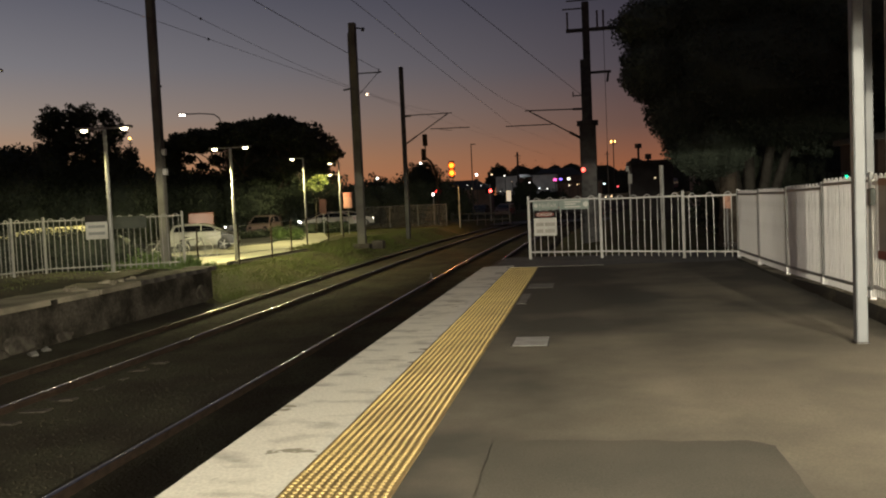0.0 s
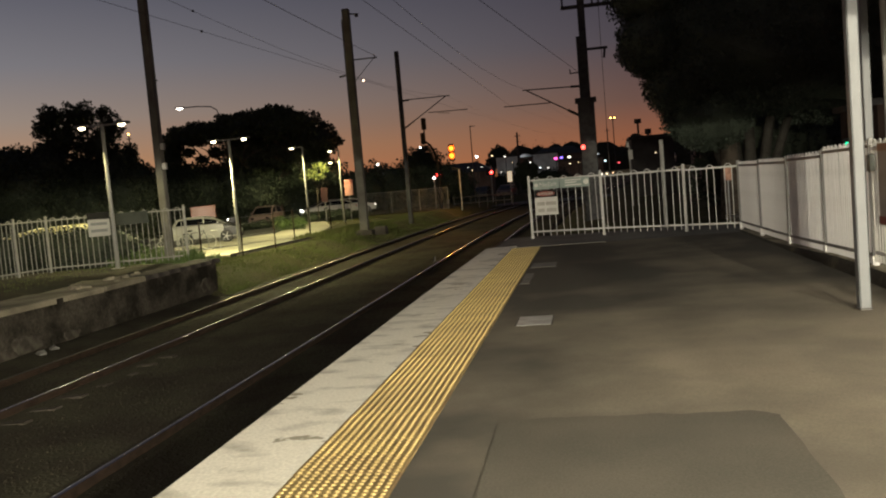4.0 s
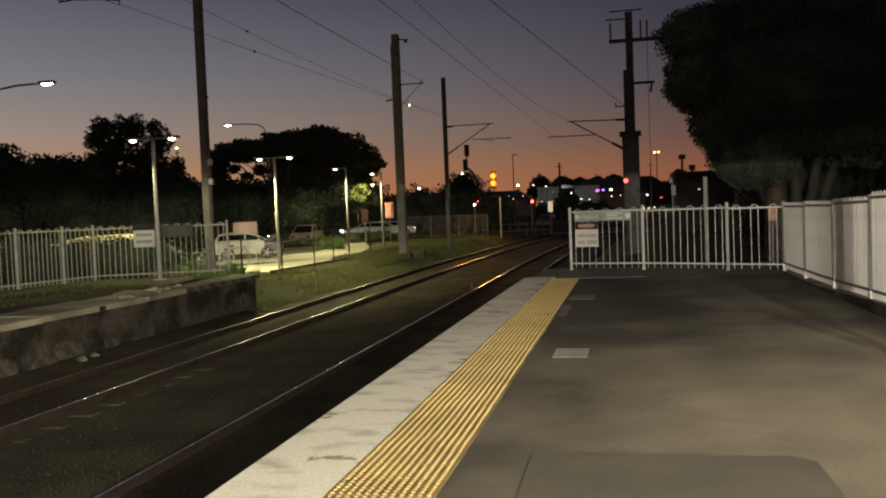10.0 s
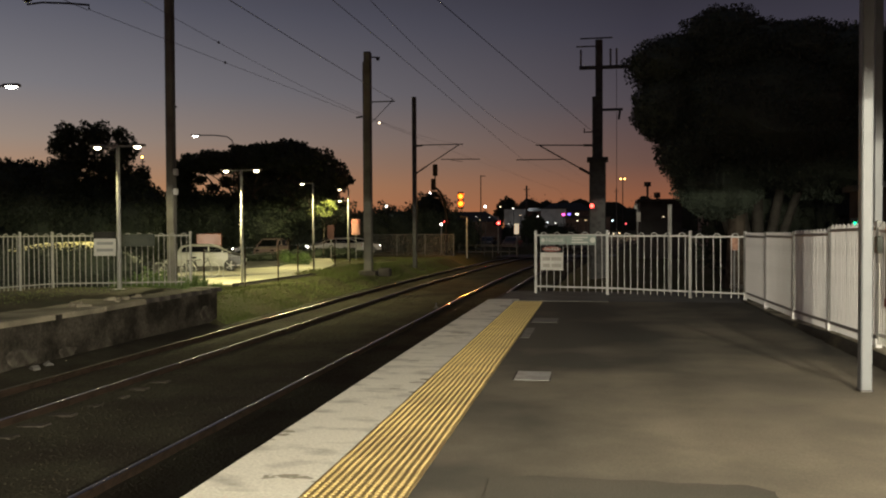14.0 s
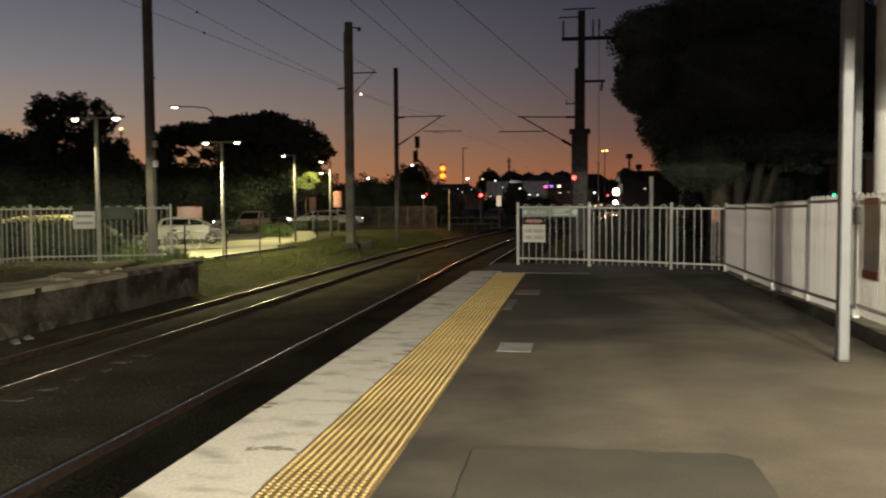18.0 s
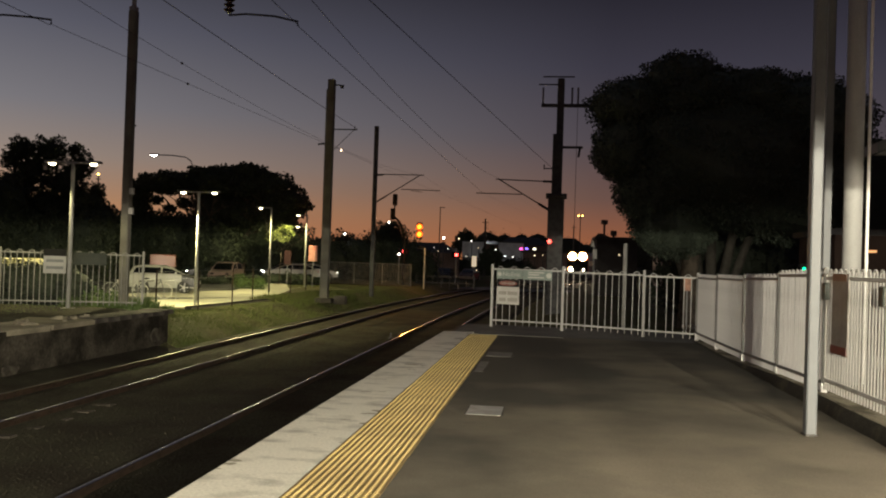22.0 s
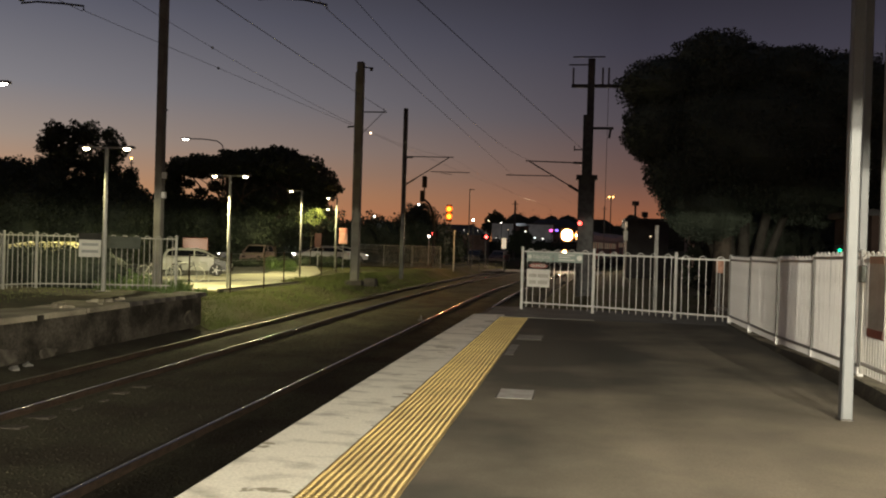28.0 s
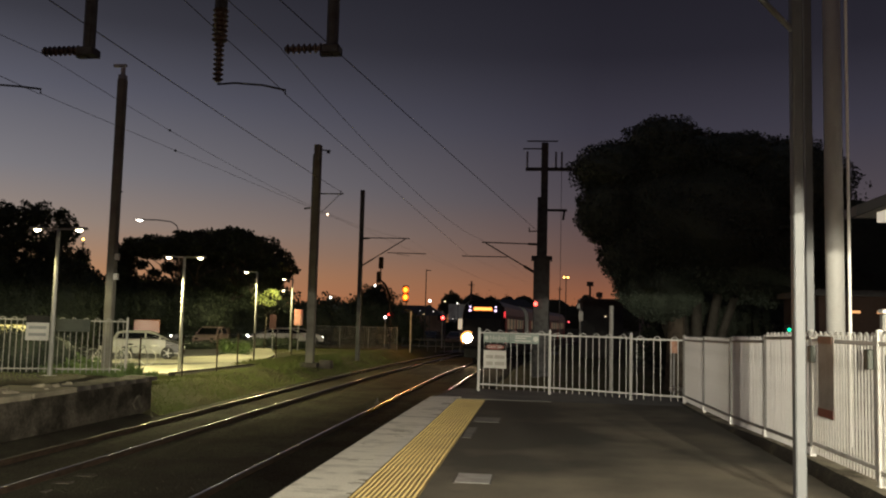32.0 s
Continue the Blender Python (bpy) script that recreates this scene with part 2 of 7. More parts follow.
M_GALV = mat("galvanised_steel", (0.30, 0.31, 0.31), 0.5, 0.6, 4, 0.3, 0.1, 40, (0.2, 0.2, 0.2), 0.4, 0.65)
M_MAST = mat("mast_concrete", (0.15, 0.145, 0.12), 0.85, 0, 1.2, 0.4, 0.3, 30, (0.09, 0.085, 0.07), 0.4, 0.65)
M_DARK_STEEL = mat("dark_steel", (0.055, 0.055, 0.055), 0.6, 0.4, 5, 0.4, 0.1, 40)
M_INSUL = mat("brown_porcelain", (0.07, 0.045, 0.035), 0.35, 0, 5, 0.3)
M_WIRE = mat("overhead_wire", (0.06, 0.055, 0.055), 0.6, 0.5, 5, 0.3)
M_RAIL_TOP = mat("polished_rail_head", (0.97, 0.91, 0.81), 0.16, 1.0, 0.35, 0.2, 0.0, 40, (0.65, 0.60, 0.54), 0.40, 0.60)
brushed = M_RAIL_TOP.node_tree.nodes["Principled BSDF"]
brushed.inputs["Anisotropic"].default_value = 0.7
lengthwise = M_RAIL_TOP.node_tree.nodes.new("ShaderNodeCombineXYZ")
lengthwise.inputs["Y"].default_value = 1.0
M_RAIL_TOP.node_tree.links.new(lengthwise.outputs[0], brushed.inputs["Tangent"])
M_RAIL_DULL = mat("dark_rail_head", (0.055, 0.045, 0.036), 0.7, 0.2, 2, 0.3, 0.1, 40)
M_RAIL_SIDE = mat("rusty_rail", (0.030, 0.020, 0.014), 0.9, 0.0, 6, 0.4, 0.3, 60)
M_BALLAST = mat("ballast", (0.050, 0.047, 0.030), 0.95, 0, 0.7, 0.4, 1.0, 22, (0.030, 0.025, 0.017), 0.38, 0.62, 0.3)
M_STONE = mat("ballast_stones", (0.032, 0.028, 0.018), 0.95, 0, 0.7, 0.4, 0, 30, (0.022, 0.019, 0.014), 0.38, 0.62, 0.15)
M_SLEEPER = mat("concrete_sleeper", (0.068, 0.059, 0.046), 0.9, 0, 3, 0.4, 0.4, 40, (0.07, 0.06, 0.05), 0.4, 0.6, 0.15, each=0.3)
M_GROUND = mat("dry_earth_and_grass", (0.058, 0.060, 0.023), 0.95, 0, 0.35, 0.4, 0.8, 12, (0.08, 0.07, 0.04), 0.42, 0.62, 0.3)
M_GRASS = mat("grass_blades", (0.080, 0.100, 0.021), 0.85, 0, 0.7, 0.4, 0, 10, (0.092, 0.092, 0.034), 0.42, 0.62, 0.15)
M_LEAF = mat("leaves", (0.034, 0.046, 0.024), 0.75, 0, 1.0, 0.4, 0, 8, (0.024, 0.034, 0.018), 0.4, 0.6, 0.25)
M_LEAF_FIG = mat("fig_leaves", (0.050, 0.066, 0.046), 0.8, 0, 0.8, 0.4, 0, 8, (0.036, 0.050, 0.034), 0.4, 0.6, 0.2)
# darker copy of the leaf green, with the shade painted in
M_LEAF_DARK = mat("shaded_bush_leaves", (0.022, 0.03, 0.017), 0.8, 0, 1.0, 0.4, 0, 8, (0.014, 0.02, 0.011), 0.4, 0.6, 0.25)
# brighter copy of the leaf green, with lamplight painted in
M_LEAF_LIT = mat("lamplit_shrub_leaves", (0.09, 0.14, 0.035), 0.6, 0, 2.0, 0.4, 0, 8, (0.06, 0.10, 0.025), 0.4, 0.6, 0.25)
M_BARK = mat("bark", (0.095, 0.08, 0.064), 0.9, 0, 3, 0.4, 0.8, 20)
M_ROAD = mat("road_asphalt", (0.05, 0.048, 0.045), 0.8, 0, 0.5, 0.3, 0.3, 60)
M_SIGN_GREEN = mat("green_sign", (0.17, 0.21, 0.19), 0.4, 0, 4, 0.15)
M_SIGN_WHITE = mat("white_sign", (0.40, 0.395, 0.365), 0.45, 0, 4, 0.12)
M_BLACK = mat("black_paint", (0.015, 0.015, 0.015), 0.9, 0, 4, 0.2)
M_RED = mat("red_paint", (0.42, 0.035, 0.03), 0.45, 0, 4, 0.2)
M_WHITE = mat("white_paint", (0.76, 0.75, 0.71), 0.5, 0, 2, 0.1)
M_GLASS = glass("dark_glass")
M_RUBBER = mat("tyre_rubber", (0.02, 0.02, 0.02), 0.85, 0, 8, 0.2)
M_ALLOY = mat("wheel_alloy", (0.24, 0.24, 0.24), 0.4, 0.7, 8, 0.2)
M_LAMP_ON = glow("lamp_lens_lit", (1.0, 0.86, 0.55), 14)
M_STREET_ON = glow("street_lens_lit", (1.0, 0.93, 0.80), 16)


# ---- mesh building ----
class MB:
    """Collects faces for one mesh."""

    def __init__(self):
        self.v, self.f = [], []

    def add(self, verts, faces):
        k = len(self.v)
        self.v += [tuple(p) for p in verts]
        self.f += [tuple(i + k for i in f) for f in faces]
        return self

    def box(self, c, s, m=None, bev=0.0):
        x, y, z = (d / 2 for d in s)
        if bev:
            b = min(bev, x * 0.9, y * 0.9, z * 0.9)
            ring = [(x - b, y), (x, y - b), (x, -y + b), (x - b, -y), (-x + b, -y), (-x, -y + b), (-x, y - b), (-x + b, y)]
            vs = [(p[0], p[1], -z) for p in ring] + [(p[0], p[1], z - b) for p in ring] + [(p[0] * (x - b) / x, p[1] * (y - b) / y, z) for p in ring]
            fs = [tuple(range(8))] + [(j * 8 + i, j * 8 + (i + 1) % 8, j * 8 + 8 + (i + 1) % 8, j * 8 + 8 + i)[::-1] for j in (0, 1) for i in range(8)] + [tuple(range(23, 15, -1))]
        else:
            vs = [(sx * x, sy * y, sz * z) for sz in (-1, 1) for sx, sy in ((-1, -1), (1, -1), (1, 1), (-1, 1))]
            fs = [(3, 2, 1, 0), (4, 5, 6, 7), (0, 1, 5, 4), (1, 2, 6, 5), (2, 3, 7, 6), (3, 0, 4, 7)]
        t = Matrix.Translation(c)
        if m is not None:
            t = t @ m
        return self.add([t @ Vector(p) for p in vs], fs)

    def cyl(self, a, b, r0, r1=None, n=10, cap=True):
        return self.tube([a, b], r0, n, r1, cap)

    def tube(self, pts, r, n=8, r1=None, cap=True):
        pts = [Vector(p) for p in pts]
        r1 = r if r1 is None else r1
        vs, fs = [], []
        last = len(pts) - 1
        ref = Vector((0, 0, 1)) if abs((pts[-1] - pts[0]).normalized().z) < 0.9 else Vector((1, 0, 0))
        for i, p in enumerate(pts):
            d = (pts[min(i + 1, last)] - pts[max(i - 1, 0)]).normalized()
            u = d.cross(ref)
            u = u.normalized() if u.length > 1e-4 else Vector((0, 1, 0))
            w = d.cross(u)
            rad = r + (r1 - r) * i / last
            vs += [p + (u * math.cos(2 * math.pi * k / n) + w * math.sin(2 * math.pi * k / n)) * rad for k in range(n)]
        for i in range(last):
            fs += [(i * n + k, i * n + (k + 1) % n, (i + 1) * n + (k + 1) % n, (i + 1) * n + k) for k in range(n)]
        if cap:
            fs += [tuple(range(n))[::-1], tuple(range(last * n, last * n + n))]
        return self.add(vs, fs)

    def ball(self, c, r, n=10, m=6, sq=(1, 1, 1)):
        c = Vector(c)
        vs = [c + Vector((r * sq[0] * math.sin(math.pi * j / m) * math.cos(2 * math.pi * i / n), r * sq[1] * math.sin(math.pi * j / m) * math.sin(2 * math.pi * i / n), r * sq[2] * math.cos(math.pi * j / m))) for j in range(m + 1) for i in range(n)]
        fs = [(j * n + i, (j + 1) * n + i, (j + 1) * n + (i + 1) % n, j * n + (i + 1) % n) for j in range(m) for i in range(n)]
        return self.add(vs, fs)

    def mesh(self, name, material, smooth=False):
        me = bpy.data.meshes.new(name)
        me.from_pydata(self.v, [], self.f)
        me.materials.append(material)
        me.update()
        if smooth:
            me.polygons.foreach_set("use_smooth", [True] * len(me.polygons))
        return me


def part(name, mb, material, parent=None, label="", smooth=False):
    ob = new(name, mb.mesh(name, material, smooth) if isinstance(mb, MB) else mb)
    ob.parent = parent
    if label:
        ob["label"] = label
    return ob


def thing(name, at, label, category, group="", rz=0.0):
    ob = new(name)
    ob.matrix_basis = pose(*at, 0, 0, rz)
    return tagged(ob, label, category, group)


def text_mesh(name, words, size, material, parent, m, align="CENTER"):
    cu = bpy.data.curves.new(name, "FONT")
    cu.body, cu.size, cu.align_x, cu.align_y, cu.extrude = words, size, align, "CENTER", 0.0015
    tmp = bpy.data.objects.new(name, cu)
    scene.collection.objects.link(tmp)
    bpy.context.view_layer.update()
    me = bpy.data.meshes.new_from_object(tmp)
    bpy.data.objects.remove(tmp)
    me.materials.clear()
    me.materials.append(material)
    ob = new(name, me)
    ob.parent, ob.matrix_basis = parent, m
    return ob


def setting(name, mb, material, label, category, smooth=False):
    return tagged(part(name, mb, material, None, "", smooth), label, category, "", "structure")


# ---- ground and track line ----
RAIL_Z = -1.05


def track_x(y, off=0.0):
    """The near track's centre line; it bends to the right beyond the platform."""
    return -4.28 + (max(0.0, min(y, 118.0) - 33.0) ** 2) / 1200.0 + max(0.0, y - 118.0) * 0.1417 + off


def track_rise(y):
    """Rise of the line beyond the level crossing, set to fit the headlights in the camera's view."""
    return 0.012 * max(0.0, y - 115.0)


def sweep(profile, y0, y1, step, off, closed=True, xf=track_x):
    """A profile of (x, z) points drawn along the track."""
    mb = MB()
    n, k = len(profile), int(round((y1 - y0) / step))
    vs = []
    for i in range(k + 1):
        y = y0 + (y1 - y0) * i / k
        c = xf(y)
        vs += [(c + off + p[0], y, p[1] + track_rise(y)) for p in profile]
    rng = range(n) if closed else range(n - 1)
    mb.add(vs, [(i * n + j, (i + 1) * n + j, (i + 1) * n + (j + 1) % n, i * n + (j + 1) % n) for i in range(k) for j in rng])
    return mb


def ground_z(x, y):
    """Level of the land beside the tracks: a low grassed bank to the left, flat ground to the right, sunk below the ballast."""
    u = x - track_x(y)
    if u > 2.45:
        return -1.16 + 0.34 * min(1.0, (u - 2.45) / 3)
    if u > -6.1:
        return -1.42
    return -1.22 + 0.67 * min(1.0, (-6.1 - u) / 1.5)


def build_ground():
    mb = MB()
    xs = [-3000, -600, -200, -90, -60, -40, -30, -24] + [-20 + 0.3 * i for i in range(0, 100)] + [10 + 2 * i for i in range(0, 12)] + [40, 60, 100, 250, 700, 3000]
    ys = [-400, -80, -30] + [-20 + 4 * i for i in range(6)] + [4 + 1.5 * i for i in range(0, 60)] + [94 + 6 * i for i in range(0, 16)] + [200, 260, 400, 800, 3500]
    for y in ys:
        for x in xs:
            z = (ground_z(x, y) + track_rise(y) if y < 345 else -1.2) + (0.05 * noise.noise(Vector((x * 0.5, y * 0.5, 0))) if abs(x) < 60 and 0 < y < 180 else 0)
            if -11.5 < x < 7.5 and y < 22.5:
                z = -1.3
            mb.v.append((x, y, z))
    n = len(xs)
    mb.f = [(j * n + i, j * n + i + 1, (j + 1) * n + i + 1, (j + 1) * n + i) for j in range(len(ys) - 1) for i in range(n - 1)]
    setting("ground", mb, M_GROUND, "uneven dark grass and bare earth beside the railway", "ground", True)


build_ground()


# the running surface: a crowned top with rounded, polished shoulders
SHOULDER = [(0.024 + 0.0135 * math.sin(radians(a)), RAIL_Z - 0.0125 + 0.0135 * math.cos(radians(a))) for a in (8, 22, 36, 50, 62)]
HEAD = SHOULDER[::-1] + [(0.012, RAIL_Z + 0.0022), (0.0, RAIL_Z + 0.0028), (-0.012, RAIL_Z + 0.0022)] + [(-x, z) for x, z in SHOULDER]


def build_tracks():
    bed = MB()
    us = [2.4 - 0.2 * i for i in range(48)]
    ys = [-20 + 0.5 * i for i in range(20)] + [-10 + 0.35 * i for i in range(220)] + [67 + 1.5 * i for i in range(80)] + [190 + 6 * i for i in range(26)]
    for y in ys:
        c = track_x(y)
        for u in us:
            base = -1.30 if u > 2.3 else -1.168 if u > -1.7 else -1.19 if u > -2.9 else -1.168 if u > -5.7 or y > 23 else -1.168 + 0.11 * min(1.0, (-5.7 - u) / 0.7)
            bed.v.append((c + u, y, base + 0.012 * noise.noise(Vector((u * 1.3, y * 1.3, 5))) + 0.010 * noise.noise(Vector((u * 5, y * 5, 8))) + track_rise(y) if u > -6.8 else -1.35))
    n = len(us)
    bed.f = [(j * n + i, (j + 1) * n + i, (j + 1) * n + i + 1, j * n + i + 1) for j in range(len(ys) - 1) for i in range(n - 1)]
    setting("ballast_bed", bed, M_BALLAST, "dark dirty stone ballast under both tracks", "ballast", True)
    head = [(-0.036, 0), (-0.036, -0.035), (-0.009, -0.045), (-0.009, -0.13), (-0.07, -0.145), (-0.07, -0.16), (0.07, -0.16), (0.07, -0.145), (0.009, -0.13), (0.009, -0.045), (0.036, -0.035), (0.036, 0)]
    for off, label in ((0.0, "near railway track with rusty sided polished rails"), (-4.55, "far railway track with rusty sided polished rails")):
        tr = thing("railway_track", (0, 0, 0), label, "railway track", "running tracks")
        for side in (-0.752, 0.752):
            rail = part("rail", sweep([(x, z + RAIL_Z - 0.004) for x, z in head], -20, 340, 1.5, off + side), M_RAIL_SIDE, tr, "rust brown steel rail")
            cut = 20.5 if off and side < 0 else -20
            part("rail_head", sweep(HEAD, cut, 340, 1.5, off + side, False), M_RAIL_TOP, rail, "polished running surface", True)
            if cut > 0:
                part("rail_head", sweep(HEAD, -20, cut, 1.5, off + side, False), M_RAIL_DULL, rail, "dull dark running surface", True)
        sl = MB().box((0, 0, 0), (2.5, 0.23, 0.14), None, 0.02).mesh("sleeper", M_SLEEPER)
        for i in range(110):
            y = (2.55 if off else 2.2) + i * 0.70
            bare = off and 9.5 < y < 14.6
            ob = part("sleeper", sl, None, tr)
            ob.matrix_basis = pose(track_x(y, off) + random.uniform(-0.03, 0.03) + (0.06 if bare else 0), y, RAIL_Z - 0.212 + (random.uniform(-0.03, -0.018) if bare else random.uniform(-0.028, 0.014)), 0, -3.0 if bare else 0, math.degrees(-max(0, y - 33) / 600) + random.uniform(-0.7, 0.7))


def build_stones():
    """Loose stones over the near part of the bed, in rows and heaps."""
    rg = np.random.default_rng(3)
    n = 26000
    y = 3.0 + 30.0 * rg.random(n) ** 1.3
    u = rg.uniform(-6.6, 1.75, n)
    near = np.abs(np.abs(np.stack([u, u + 4.55])) - 0.752).min(0)
    s = rg.uniform(0.012, 0.030, n) * np.where(near < 0.09, 0.3, 1.0)
    x = np.array([track_x(v) for v in y]) + u
    c = np.stack([x, y, np.full(n, -1.158) + rg.uniform(-0.008, 0.012, n)], 1)
    base = np.array([(1, 0, 0), (0, 1, 0), (-1, 0, 0), (0, -1, 0), (0, 0, 0.36), (0, 0, -0.5)])
    a = rg.uniform(0, 2 * math.pi, n)
    jit = rg.uniform(0.6, 1.3, (n, 6, 1))
    p = base[None] * jit
    q = np.stack([p[..., 0] * np.cos(a)[:, None] - p[..., 1] * np.sin(a)[:, None], p[..., 0] * np.sin(a)[:, None] + p[..., 1] * np.cos(a)[:, None], p[..., 2]], -1)
    q = (q * s[:, None, None] + c[:, None]).reshape(-1, 3)
    mb = MB()
    mb.v = [tuple(v) for v in q.tolist()]
    tri = ((0, 1, 4), (1, 2, 4), (2, 3, 4), (3, 0, 4))
    mb.f = [(i * 6 + f[0], i * 6 + f[1], i * 6 + f[2]) for i in range(n) for f in tri]
    tagged(part("ballast_stones", mb, M_STONE), "loose dirty ballast stones between the rails", "ballast", "", "stuff")


build_tracks()
build_stones()
mk = thing("track_marker", (-5.36, 29.4, -1.17), "short grey marker post beside the near rail", "marker post")
part("post", MB().box((0, 0, 0.10), (0.06, 0.05, 0.22), None, 0.012), M_CONC_DARK, mk)
part("foot", MB().box((0, 0, 0.03), (0.16, 0.14, 0.07), None, 0.015), M_CONC_DARK, mk)

# ---- near platform ----
EDGE, PAVE_L, PAVE_R = -2.35, -1.68, -1.06


def build_platform():
    mb = MB()
    # deck, cut into strips so that its surface can be gently uneven
    xs = [PAVE_R + (3.3 - PAVE_R) * i / 24 for i in range(25)]
    ys = [1.2 + 0.5 * i for i in range(0, 36)] + [18.75]
    for y in ys:
        for x in xs:
            mb.v.append((x, y, 0.006 * noise.noise(Vector((x * 0.6, y * 0.6, 3))) - 0.004))
    n = len(xs)
    mb.f = [(j * n + i, j * n + i + 1, (j + 1) * n + i + 1, (j + 1) * n + i) for j in range(len(ys) - 1) for i in range(n - 1)]
    setting("platform_deck", mb, M_ASPHALT, "worn dark asphalt platform surface with painted-in light falloff and pale stains", "platform", True)
    # unseen floor added in a dark tone so little lamplight bounces up
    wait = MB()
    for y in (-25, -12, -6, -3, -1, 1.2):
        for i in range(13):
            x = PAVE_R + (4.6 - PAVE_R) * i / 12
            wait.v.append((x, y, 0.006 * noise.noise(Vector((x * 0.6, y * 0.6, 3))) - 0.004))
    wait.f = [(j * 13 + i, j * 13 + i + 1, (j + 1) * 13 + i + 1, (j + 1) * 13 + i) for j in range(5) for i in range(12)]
    setting("unseen_dark_floor", wait, mat("low_bounce_floor", (0.035, 0.034, 0.032), 0.9, 0, 1.5, 0.3, 0.3, 90), "unseen dark floor added to limit bounced light", "platform", True)
    rp, n = MB(), 24
    for j in range(n + 1):
        for i in range(n + 1):
            x, y = -0.63 + 1.67 * i / n, 2.2 + 3.2 * j / n
            x += 0.03 * noise.noise(Vector((x, y * 3.0, 7))) * (i in (0, n))
            y += (0.05 * noise.noise(Vector((x * 5.0, 2, 0))) - 0.10 * (max(0, abs(i - n / 2) - 9) / 3) ** 2) * (j == n)
            rp.v.append((x, y, 0.006 * noise.noise(Vector((x * 0.6, y * 0.6, 3))) + 0.0015))
    rp.f = [(j * (n + 1) + i, j * (n + 1) + i + 1, (j + 1) * (n + 1) + i + 1, (j + 1) * (n + 1) + i) for j in range(n) for i in range(n)]
    setting("asphalt_repair", rp, mat("repair_asphalt", (0.074, 0.069, 0.056), 0.9, 0, 0.9, 0.3, 0.22, 70, (0.098, 0.089, 0.071), 0.36, 0.66, 0.17), "rectangular repair in the platform asphalt", "platform", True)
    w = MB().box((EDGE + 0.16, -3.4, -0.66), (0.2, 43.2, 1.1)).box((0.4, 20.2, -0.65), (5.3, 3.6, 1.18)).box((0.5, -3, -0.7), (4.5, 43, 1.1))
    setting("platform_wall", w, M_CONC_DARK, "dark concrete face below the platform edge", "platform")
    end = MB()
    end.add([(PAVE_R, 18.75, 0.0), (3.3, 18.75, 0.0), (3.3, 22.2, -0.03), (-2.1, 22.2, -0.03), (-2.1, 18.3, -0.01), (PAVE_R, 18.3, -0.01)], [(0, 1, 2, 3, 4, 5)])
    setting("platform_end", end, M_PATCH, "dark patched asphalt at the platform's end", "platform")
    kerb = thing("end_kerb", (0, 18.72, 0), "thin dull concrete strip across the platform end", "kerb")
    for i in range(4):
        part("strip", MB().box((-1.5 + i * 0.52, 0, 0.004), (0.5, 0.09, 0.012), None, 0.004), M_LID, kerb)


build_platform()


def build_edge():
    edge = thing("platform_edge", (EDGE, 0, 0), "worn white painted concrete coping along the platform", "coping")
    y = -6.0
    while y < 18.2:
        ln = 1.2
        a = part("coping_slab", MB().box((0.335, 0, -0.06), (0.668, ln, 0.125), None, 0.001), M_WHITE_EDGE, edge)
        a.matrix_basis = pose(0.0015 * max(0, y - 9) ** 1.6, y + ln / 2, 0, 0, 0, 0)
        y += ln
    pav = thing("tactile_paving", (PAVE_L, 0, 0), "yellow studded tactile paving strip beside the white edge", "tactile paving")
    mb = MB().box((0.31, 0, -0.012), (0.616, 0.298, 0.03), None, 0.003)
    for i in range(12):
        for j in range(6):
            x, yy = 0.31 + (i - 5.5) * 0.05, (j - 2.5) * 0.05
            r0, r1, h = 0.0165, 0.0105, 0.0075
            vs = [(x + r * math.cos(k * math.pi / 4), yy + r * math.sin(k * math.pi / 4), z) for r, z in ((r0, 0.002), (r1, 0.003 + h)) for k in range(8)]
            mb.add(vs, [(k, (k + 1) % 8, 8 + (k + 1) % 8, 8 + k) for k in range(8)] + [tuple(range(8, 16))])
    me = mb.mesh("tactile_tile", M_TACTILE)
    me.materials.append(M_STUD)
    for p in me.polygons:
        if p.index >= 18:
            p.material_index = 1
    for i in range(78):
        t = part("tactile_tile", me, None, pav)
        y = -4.7 + 0.3 * i
        t.matrix_basis = pose(random.uniform(-0.003, 0.003), y, random.uniform(0.0, 0.003), 0, 0, random.uniform(-0.2, 0.2))
    for (x, y, a, b), lab in (((-0.63, 9.12, 0.36, 0.56), "rectangular grey steel pit cover set in the asphalt"), ((-0.81, 14.75, 0.42, 0.72), "dull grey pit cover set in the asphalt"), ((-0.97, 12.95, 0.13, 1.25), "narrow pale concrete pit lid beside the yellow strip")):
        c = thing("pit_cover", (x, y, 0.006 * noise.noise(Vector((x * 0.6, y * 0.6, 3))) - 0.001), lab, "pit cover", "pit covers")
        part("rim", MB().box((0, 0, -0.002), (a + 0.03, b + 0.03, 0.008), None, 0.002), M_CONC_DARK, c)
        part("lid", MB().box((0, 0, 0.0), (a, b, 0.010), None, 0.0045), M_PLATE if y < 10 else M_LID, c)


build_edge()


